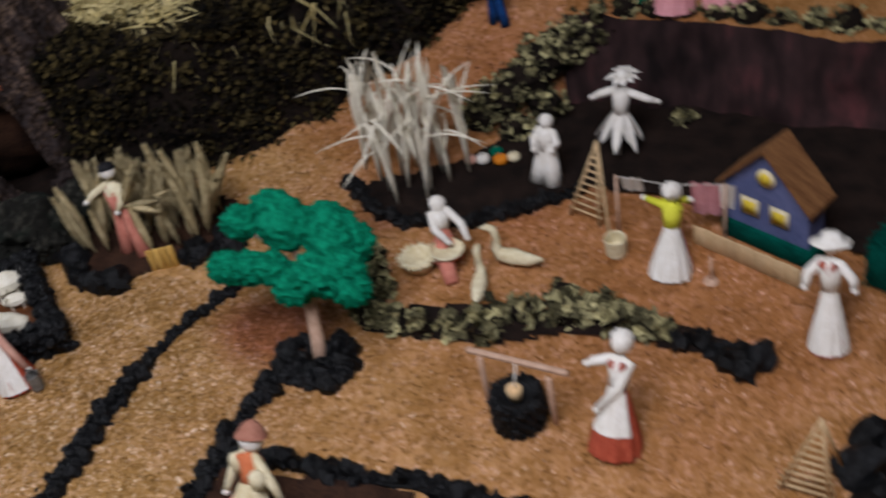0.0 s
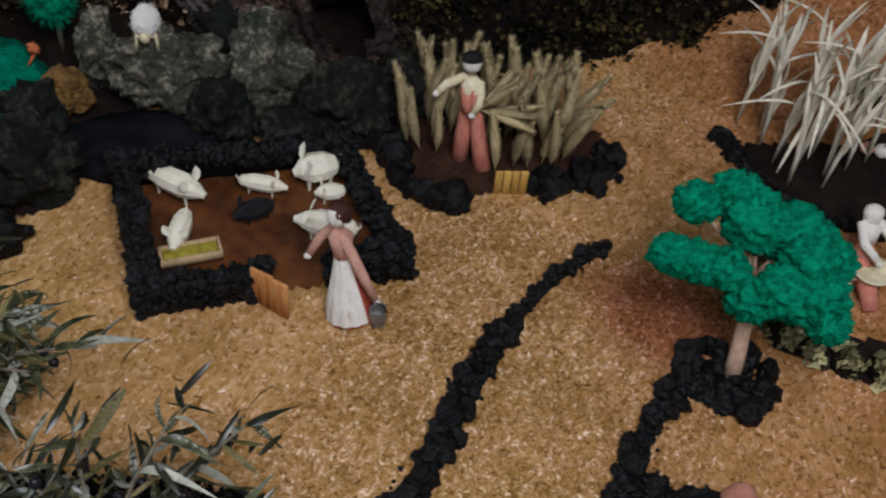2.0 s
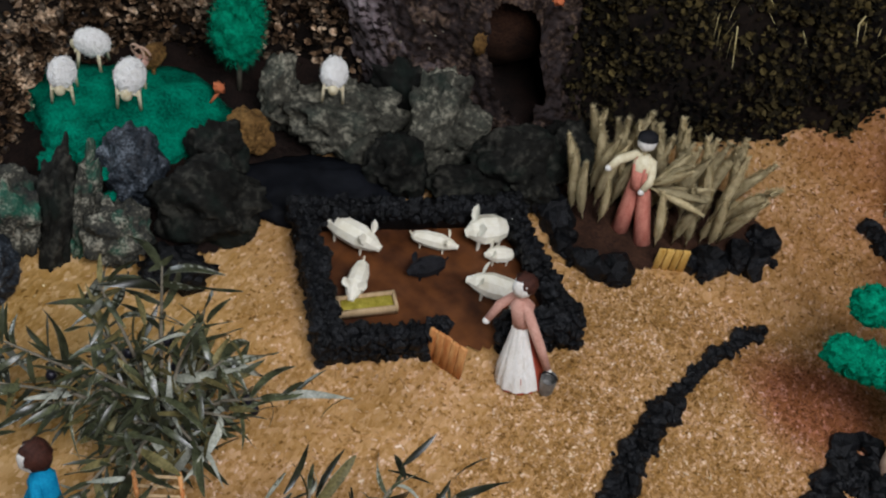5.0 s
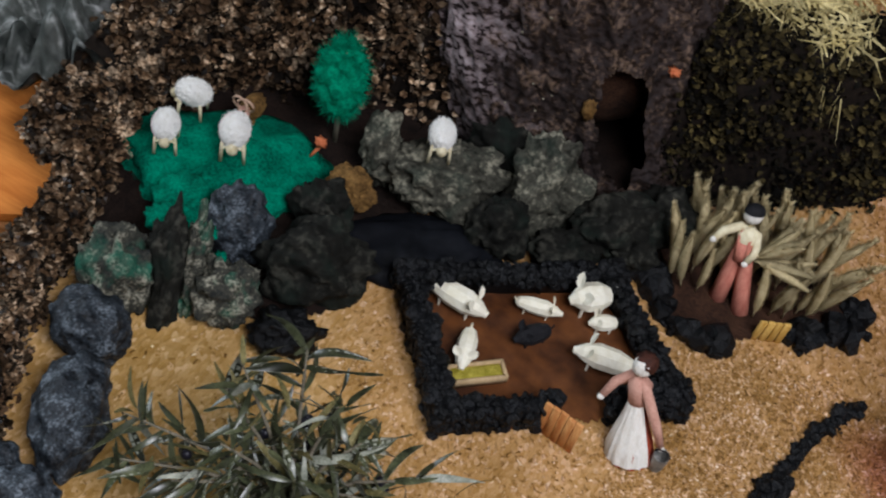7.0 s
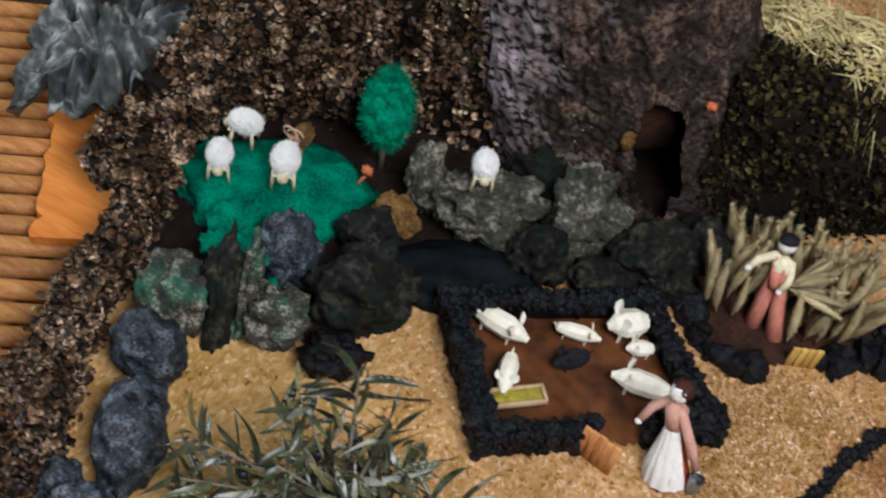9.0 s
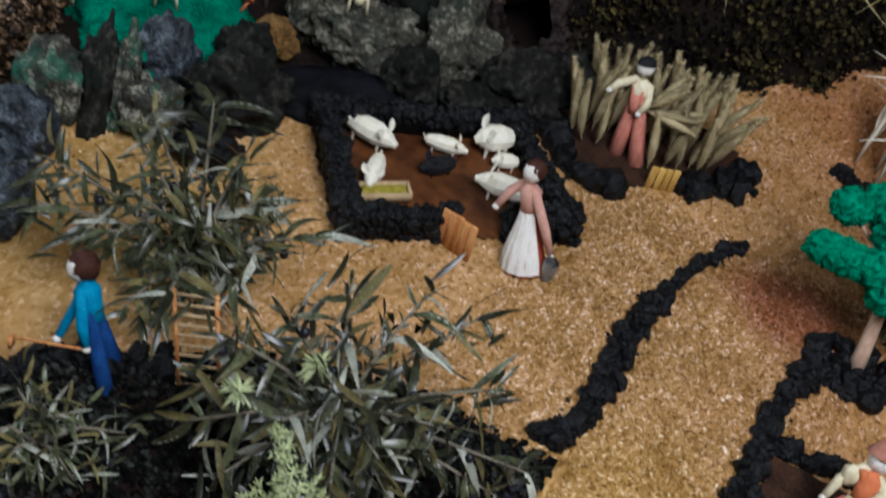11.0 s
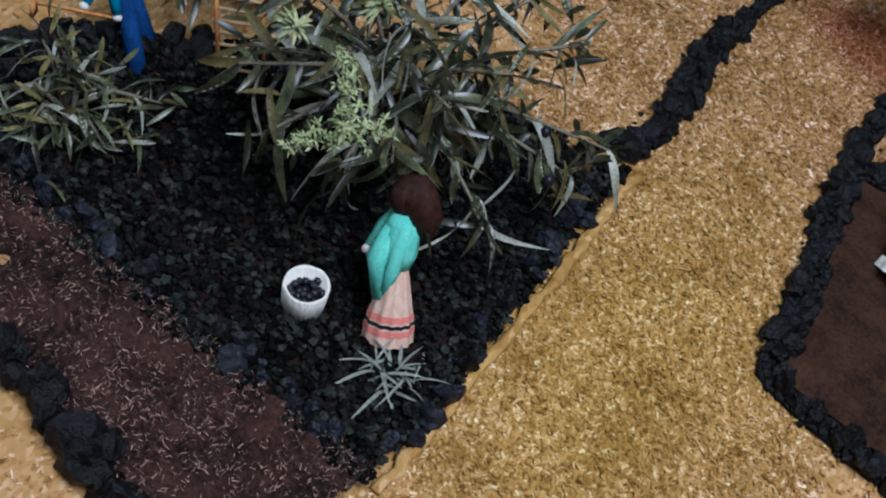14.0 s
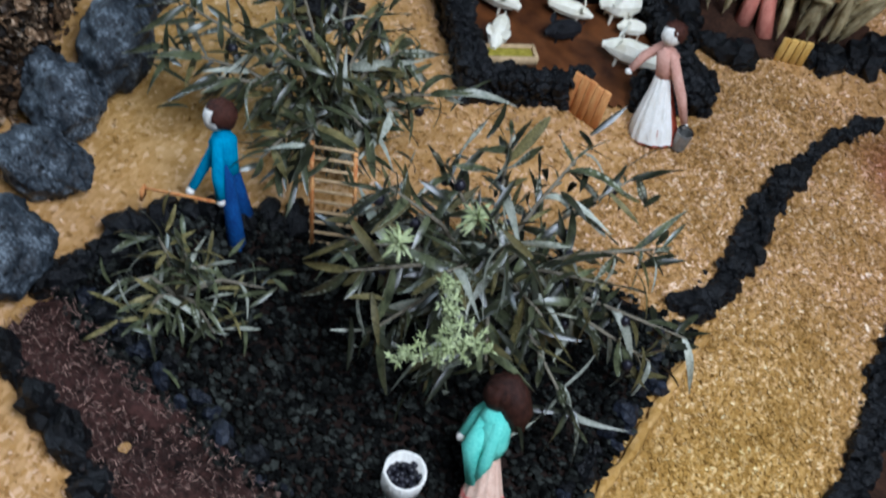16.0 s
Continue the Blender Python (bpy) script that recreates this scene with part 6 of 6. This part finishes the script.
def trellis(tip, feet, label, rungs=9):
    root = group_of("trellis", (tip[0], tip[1], 0), label, "trellis", "wooden trellises")
    tip = Vector(tip)
    feet = [Vector(f) for f in feet]
    for f in feet:
        part("leg", Mesh().tube([f, tip], [0.0024, 0.0018], 6), WOOD_PALE, root)
    for i in range(rungs):
        t = 0.10 + 0.78 * i / rungs
        a, b = feet[0].lerp(tip, t), feet[1].lerp(tip, t)
        e = (b - a) * 0.12
        part("rung", Mesh().tube([a - e, b + e], [0.0017, 0.0017], 5), WOOD_PALE, root)


trellis((0.081, 1.710, 0.118), [(0.037, 1.692, 0.004), (0.082, 1.672, 0.004), (0.104, 1.64, 0.004)], "tapering wooden ladder trellis beside the maize bed")
trellis((0.396, 1.276, 0.118), [(0.357, 1.275, 0.000), (0.409, 1.265, 0.000), (0.42, 1.31, 0)], "tapering wooden ladder trellis near black stones")


def house():
    root = group_of("toy_house", (0.32, 1.67, 0), "small blue card house with yellow windows", "house")
    A, B = Vector((0.252, 1.680, 0)), Vector((0.357, 1.624, 0))
    u = (B - A).normalized()
    v = Vector((-u.y, u.x, 0))
    W, D, zb, eave, apex = (B - A).length, 0.034, 0.028, 0.092, 0.156
    ang = math.atan2(u.y, u.x)
    c = (A + B) / 2 + v * D / 2
    part("plinth", Mesh().box((c.x, c.y, zb / 2), (W + 0.012, D + 0.012, zb), ang, bevel=0.002), DARK_FELT, root, "dark green felt base")
    prof = [(0, zb), (W, zb), (W, eave), (W / 2, apex), (0, eave)]
    vs = [A + u * s + Vector((0, 0, z)) for s, z in prof] + [A + u * s + v * D + Vector((0, 0, z)) for s, z in prof]
    fs = [(4, 3, 2, 1, 0)[::-1], (5, 6, 7, 8, 9)[::-1]] + [(i, i + 5, (i + 1) % 5 + 5, (i + 1) % 5) for i in range(5)]
    part("wall", Mesh().add(vs, fs), HOUSE_BLUE, root, smooth=False)
    for s0, s1 in ((-0.07, 0.5), (1.07, 0.5)):
        def rp(s, off, w):
            k = 1 - abs(s - 0.5) * 2
            return A + u * W * s + v * w + Vector((0, 0, eave + (apex - eave) * k + off))
        q = [rp(s0, 0.002, -0.010), rp(s1, 0.002, -0.010), rp(s1, 0.002, D + 0.010), rp(s0, 0.002, D + 0.010)]
        q += [p + Vector((0, 0, 0.005)) for p in q]
        part("roof_panel", Mesh().add(q, [(0, 3, 2, 1), (4, 5, 6, 7), (0, 1, 5, 4), (1, 2, 6, 5), (2, 3, 7, 6), (3, 0, 4, 7)]), ROOF_BROWN, root, "brown card roof", smooth=False)
    for s in (0.30, 0.66):
        p = A + u * W * s + Vector((0, 0, 0.062)) - v * 0.0015
        w = part("window", Mesh().box(p, (0.026, 0.003, 0.026), ang), HUSK_CREAM, root, "cream frame")
        p2 = p - v * 0.0015
        pane = part("pane", Mesh().box((0, 0, 0), (0.017, 0.003, 0.017), ang), HOUSE_YELLOW, w)
        pane.matrix_parent_inverse = Matrix.Identity(4)
        pane.location = p2
    p = A + u * W * 0.5 + Vector((0, 0, 0.116)) - v * 0.0015
    part("round_window", Mesh().lathe(p, -v, [(0, 0.013), (0.003, 0.013), (0.003, 0.0005)], 22, face=ang), HUSK_CREAM, root)
    part("round_pane", Mesh().lathe(p, -v, [(0.002, 0.0085), (0.0045, 0.0085), (0.0045, 0.0005)], 22, face=ang), HOUSE_YELLOW, root)


house()
fen = group_of("fence", (0.275, 1.62, 0), "low fence of pale wooden slats before the house", "fence")
fa, fb = Vector((0.212, 1.655, 0)), Vector((0.352, 1.583, 0))
for i in range(16):
    p = fa.lerp(fb, (i + 0.5) / 16)
    part("slat", Mesh().box((p.x, p.y, 0.0155), (0.0092, 0.003 + 0.0005 * (i % 2), 0.030 + 0.001 * (i % 3)), math.atan2(fb.y - fa.y, fb.x - fa.x), bevel=0.0005), WOOD_PALE, fen)
gp = group_of("garden_post", (0.244, 1.585, 0), "thin wooden post on a round foot", "post")
part("pole", Mesh().tube([(0.244, 1.585, 0), (0.244, 1.59, 0.035)], [0.0022, 0.0018], 6), WOOD_PINK, gp)
part("foot", Mesh().lathe((0.244, 1.583, 0), (0, 0, 1), [(0, 0.01), (0.003, 0.009), (0.004, 0.0005)], 14), WOOD_PINK, gp)
pa, pb = Vector((0.112, 1.66, 0)), Vector((0.252, 1.655, 0))
ln = group_of("washing_line", pa, "string washing line between two wooden posts", "washing line")
for p in (pa, pb):
    part("post", Mesh().tube([p, p + Vector((0, 0.012, 0.092))], [0.0024, 0.002], 6), WOOD_PINK, ln)
part("line", Mesh().tube([pa + Vector((0, 0.012, 0.090)), (pa + pb) / 2 + Vector((0, 0.012, 0.083)), pb + Vector((0, 0.012, 0.090))], [0.0006] * 3, 5), HUSK_WHITE, ln)


def cloth(t, w, h, material, label):
    p = pa.lerp(pb, t) + Vector((0, 0.012, 0.086))
    m = Mesh()
    n = 8
    vs = [p + Vector((w * (i / n - 0.5), 0.0025 * math.sin(i * 1.7) + 0.002 * j, -h * j / 5 + 0.003)) for j in range(6) for i in range(n + 1)]
    fs = [(j * (n + 1) + i, j * (n + 1) + i + 1, (j + 1) * (n + 1) + i + 1, (j + 1) * (n + 1) + i) for j in range(5) for i in range(n)]
    k = len(vs)
    m.add(vs + [q + Vector((0, 0.0015, 0)) for q in vs], fs + [tuple(a + k for a in f[::-1]) for f in fs])
    thing("laundry", m, material, label, "laundry", "laundry on the line")


cloth(0.14, 0.026, 0.028, HUSK_WHITE, "white cloth hanging on the line")
cloth(0.82, 0.036, 0.058, PINKPALE, "pink dress hanging on the line")
cloth(1.0, 0.024, 0.045, HUSK_WHITE, "white-and-dark cloth hanging on the line")
tin_bucket(0.116, 1.622, 0.002, 0.015, 0.026, HUSK_CREAM, "cream wooden tub beside the trellis")

# ---- ladder, olive branches, plants of the gravel bed ----
lad = group_of("ladder", (-0.80, 0.897, 0), "small wooden ladder leaning into the olive branches", "ladder")
l0, l1 = Vector((-0.806, 0.893, 0.008)), Vector((-0.841, 0.925, 0.108))
sd = Vector((0.018, 0.010, 0))
for q in (-1, 1):
    part("rail", Mesh().tube([l0 + sd * q, l1 + sd * q], [0.0024, 0.0024], 6), WOOD, lad)
for i in range(10):
    p = l0.lerp(l1, (i + 0.5) / 10)
    part("rung", Mesh().tube([p - sd * 1.15, p + sd * 1.15], [0.0017, 0.0017], 6), WOOD_PALE, lad)

LEAVES = []


def olive_leaf(width, droop, twist, upper, under):
    """A leaf one unit long: dark upper side, pale underside, bent and twisted along its length."""
    n, top = 8, []
    for i in range(n + 1):
        t = i / n
        w = width * 0.5 * math.sin(math.pi * min(1.0, 0.05 + t * 0.94)) ** 0.55
        a = twist * t
        side, nor = Vector((0, math.cos(a), math.sin(a))), Vector((0, -math.sin(a), math.cos(a)))
        p = Vector((t * (1 - 0.25 * droop * t), 0, -droop * t * t))
        top += [p - side * w + nor * w * 0.35, p, p + side * w + nor * w * 0.35]
    fs = []
    for i in range(n):
        a = 3 * i
        fs += [(a, a + 1, a + 4, a + 3), (a + 1, a + 2, a + 5, a + 4)]
    m = Mesh().add(top, [f[::-1] for f in fs], 0)
    return m.add([p - Vector((0, 0, 0.008)) for p in top], fs, 1).make("leaf", [upper, under])


for _k in range(9):
    _top = OLIVE_BROWN if _k == 4 else OLIVE_PALE if _k == 7 else OLIVE_LEAF
    LEAVES.append(olive_leaf(0.112 + 0.022 * (_k % 3), 0.05 + 0.30 * (_k % 4), (-1.8, 0.3, 1.3, 2.6, -0.7)[_k % 5], _top, OLIVE_PALE))


def olive(name, foot, crown, ends, label, leaves, length, fruit=8, droop=0.3, broad=1.0, inside=17):
    root = group_of(name, foot, label, "olive branch", "olive branches")
    foot, crown = Vector(foot), Vector(crown)
    part("stem", Mesh().tube([foot, foot.lerp(crown, 0.5) + Vector((0.004, 0.003, 0)), crown], [0.006, 0.005, 0.0035], 8), TWIG, root)
    inner = Mesh()
    per = max(3, leaves // len(ends))
    for e in ends:
        e = Vector(e)
        mid = crown.lerp(e, 0.5) + Vector((0, 0, 0.018))
        pts = [crown, crown.lerp(mid, 0.6), mid, mid.lerp(e, 0.6), e]
        part("twig", Mesh().tube(pts, [0.0026, 0.0022, 0.0019, 0.0015, 0.0008], 6), TWIG, root)
        for i in range(per):
            t = 0.18 + 0.85 * i / per
            t = min(t, 1.0)
            k = min(3, int(t * 4))
            p = Vector(pts[k]).lerp(Vector(pts[k + 1]), t * 4 - k)
            d = (Vector(pts[k + 1]) - Vector(pts[k])).normalized()
            o = d.orthogonal().normalized()
            o = Matrix.Rotation(i * 1.57 + rng.uniform(-0.6, 0.6), 3, d) @ o
            way = (d * rng.uniform(0.3, 1.1) + o * rng.uniform(0.7, 1.1) - Vector((0, 0, droop * rng.random())))
            if p.z < 0.05 and way.z < 0:
                way.z = abs(way.z) * 0.5
            way.normalize()
            ob = new("leaf", LEAVES[rng.randrange(len(LEAVES))])
            ob.parent = root
            L = length * rng.uniform(0.6, 1.25)
            up = Vector((rng.gauss(0, 0.7), rng.gauss(0, 0.7), 1))
            y = up.cross(way).normalized()
            z = way.cross(y)
            R = Matrix((way, y, z)).transposed().to_4x4()
            ob.matrix_basis = Matrix.Translation(p - foot) @ R @ Matrix.Diagonal((L, L * broad * rng.uniform(0.8, 1.2), L, 1))
        for i in range(inside):
            t = rng.uniform(0.1, 1.0)
            p = crown.lerp(e, t) + Vector((rng.gauss(0, 1), rng.gauss(0, 1), rng.gauss(0, 1))) * 0.014
            p.z = max(p.z, 0.02)
            w = (e - crown).normalized() + Vector((rng.gauss(0, 1), rng.gauss(0, 1), rng.gauss(-0.1, 0.8)))
            inner.leaf(p, w, (rng.gauss(0, 0.6), rng.gauss(0, 0.6), 1), length * rng.uniform(0.5, 0.95), length * 0.125, rng.uniform(0.05, 0.7), 5, slot=0 if i % 5 else 1)
        for _ in range(2):
            if fruit > 0:
                fruit -= 1
                p = crown.lerp(e, rng.uniform(0.4, 0.95)) + Vector((rng.gauss(0, 1), rng.gauss(0, 1), rng.gauss(0, 1))) * 0.01
                part("olive", Mesh().blob(p, (0.0052, 0.0052, 0.0065), 0, 1, 2), FRUIT, root)
    tagged(part("inner_leaves", inner, [OLIVE_LEAF, OLIVE_BROWN], root), kind="stuff")
    return root


olive("olive_bush", (-0.875, 0.985, 0.0), (-0.885, 0.99, 0.06),
      [(-1.035, 0.938, 0.160), (-0.965, 0.993, 0.190), (-0.917, 1.049, 0.225), (-0.873, 1.040, 0.180), (-0.778, 1.050, 0.120), (-1.030, 0.913, 0.120), (-0.842, 1.035, 0.150), (-0.981, 0.930, 0.100), (-0.876, 0.974, 0.140), (-0.961, 1.012, 0.210), (-0.905, 0.945, 0.080), (-0.827, 0.972, 0.090), (-0.951, 0.964, 0.150), (-0.859, 1.047, 0.130), (-0.813, 1.014, 0.100), (-0.893, 0.882, 0.085), (-0.855, 0.895, 0.110)],
      "olive branch with narrow grey-green leaves standing in gravel", 240, 0.051, 10, broad=1.25, inside=17)
olive("olive_bush", (-0.66, 0.905, 0.0), (-0.655, 0.885, 0.09),
      [(-0.740, 0.777, 0.150), (-0.743, 0.836, 0.200), (-0.719, 0.889, 0.200), (-0.684, 0.925, 0.230), (-0.633, 0.980, 0.200), (-0.584, 1.021, 0.170), (-0.525, 0.932, 0.200), (-0.476, 0.924, 0.120), (-0.492, 0.906, 0.090), (-0.529, 0.822, 0.080), (-0.608, 0.794, 0.120), (-0.642, 0.777, 0.100), (-0.703, 0.764, 0.110), (-0.632, 0.822, 0.230), (-0.561, 0.868, 0.190), (-0.663, 0.791, 0.200), (-0.586, 0.825, 0.170), (-0.765, 0.870, 0.150), (-0.770, 0.835, 0.110)],
      "large drooping olive branch with dark fruit", 350, 0.049, 18, droop=0.9, broad=1.15, inside=14)
olive("olive_sprig", (-0.885, 0.745, 0.008), (-0.880, 0.745, 0.03),
      [(-0.914, 0.717, 0.050), (-0.909, 0.756, 0.080), (-0.865, 0.771, 0.060), (-0.819, 0.794, 0.040), (-0.829, 0.733, 0.030), (-0.886, 0.704, 0.030), (-0.879, 0.756, 0.080)],
      "low sprig of olive leaves in the gravel", 63, 0.037, 0)


def lichen():
    root = group_of("lichen_tufts", (-0.656, 0.776, 0.215), "pale yellow-green lichen caught in the olive twigs", "lichen")
    a, b, c = Vector((-0.656, 0.776, 0.215)), Vector((-0.628, 0.748, 0.175)), Vector((-0.668, 0.729, 0.155))
    d = Vector((-0.609, 0.769, 0.175))
    for p0, p1, n in ((a, b, 48), (c, b, 30), (b, d, 22)):
        m = Mesh()
        for i in range(n):
            p = p0.lerp(p1, i / n) + Vector((rng.gauss(0, 1), rng.gauss(0, 1), rng.gauss(0, 1))) * 0.0045
            for k in range(9):
                w = Vector((rng.gauss(0, 1), rng.gauss(0, 1), rng.gauss(0.3, 1)))
                m.leaf(p, w, (0.3, 0.2, 1), rng.uniform(0.004, 0.008), 0.0021, 0.3, 2)
        part("tuft", m, LICHEN, root, smooth=False)
    for p in (Vector((-0.710, 0.799, 0.190)), Vector((-0.670, 0.854, 0.200))):
        m = Mesh()
        for k in range(46):
            w = Vector((rng.gauss(0, 1), rng.gauss(0, 1), rng.gauss(0.3, 0.7)))
            m.leaf(p, w, (0.3, 0.2, 1), rng.uniform(0.010, 0.020), 0.003, 0.3, 3)
        part("rosette", m, LICHEN, root, smooth=False)


lichen()


def grey_plant():
    m = Mesh()
    for i in range(34):
        a = i * 2.4
        b = Vector((-0.531 + rng.gauss(0, 0.008), 0.702 + rng.gauss(0, 0.006), 0.011))
        a = rng.uniform(0, 6.28)
        m.leaf(b, (math.cos(a), math.sin(a), rng.uniform(0.3, 1.4)), (rng.gauss(0, 0.4), rng.gauss(0, 0.4), 1), rng.uniform(0.016, 0.036), rng.uniform(0.0018, 0.0036), rng.uniform(0.2, 1.3), 7)
    thing("grey_plant", m, GREYLEAF, "small withered grey-green plant in the gravel", "plant")


grey_plant()


def felt_shrub():
    m = Mesh().box((0.462, 1.605, 0.036), (0.062, 0.05, 0.072), -0.49, bevel=0.008)
    for _ in range(2200):
        x, y, z = rng.uniform(-1, 1), rng.uniform(-1, 1), rng.uniform(-1, 1)
        k = rng.randrange(3)
        x, y, z = (math.copysign(1, x), y, z) if k == 0 else (x, math.copysign(1, y), z) if k == 1 else (x, y, 1)
        p = Vector((0.462, 1.605, 0.036)) + Matrix.Rotation(-0.49, 3, "Z") @ Vector((x * 0.030, y * 0.024, z * 0.035))
        d = Vector((rng.gauss(0, 1), rng.gauss(0, 1), rng.gauss(0, 1))) * 0.003
        w = d.orthogonal().normalized() * 0.0007
        m.add([p - w, p + w, p + d], [(0, 1, 2)])
    thing("felt_shrub", m, DARK_FELT, "dark green clipped felt shrub beside the house", "shrub")


felt_shrub()


def far_cone():
    root = group_of("foam_shrub", (0.085, 2.03, 0.14), "tall dark green foam shrub on the plateau", "shrub")
    m = Mesh()
    for i in range(22):
        t = i / 21
        m.blob((0.085 + 0.006 * math.cos(i * 2.4), 2.03 + 0.006 * math.sin(i * 2.4), 0.165 + 0.20 * t), 0.024 * (1.05 - 0.7 * t), 0.45, 2.4, 3, seed=i)
    part("crown", m, FOAM, root)
    part("stem", Mesh().tube([(0.085, 2.03, 0.135), (0.085, 2.03, 0.20)], [0.005, 0.004], 6), TWIG, root)
    pole = Mesh().tube([(-0.012 + 0.002 * math.sin(k * 2.1), 2.05, 0.12 + 0.05 * k) for k in range(8)], [0.014 - 0.0007 * k for k in range(8)], 12)
    thing("wooden_post", pole, BROWN_ROCK, "thick orange-brown post behind the path", "post")


def dark_backdrop():
    """An added dark sheet that stands in for the darkness behind the plateau."""
    line = [(-0.13, 2.125), (-0.06, 2.085), (0.03, 2.065), (0.12, 2.06), (0.30, 2.06), (0.98, 2.06)]
    pts = lerp_line([(*p, 0) for p in line], 0.01)
    vs, fs, rows = [], [], 10
    for k, p in enumerate(pts):
        for j in range(rows + 1):
            vs.append((p.x, p.y + 0.006 * math.sin(k * 0.9) * (1 - 0.4 * j / rows), 0.10 + 0.5 * j / rows))
    n = rows + 1
    for k in range(len(pts) - 1):
        for j in range(rows):
            fs.append((k * n + j, (k + 1) * n + j, (k + 1) * n + j + 1, k * n + j + 1))
    q = len(vs)
    m = Mesh().add(vs + [(x, y + 0.004, z) for x, y, z in vs], fs + [tuple(i + q for i in f[::-1]) for f in fs])
    thing("curtain", m, ROOM_DARK, "added dark folded backdrop standing in for the darkness behind the plateau", "curtain", kind="structure")


dark_backdrop()
far_cone()
chips()
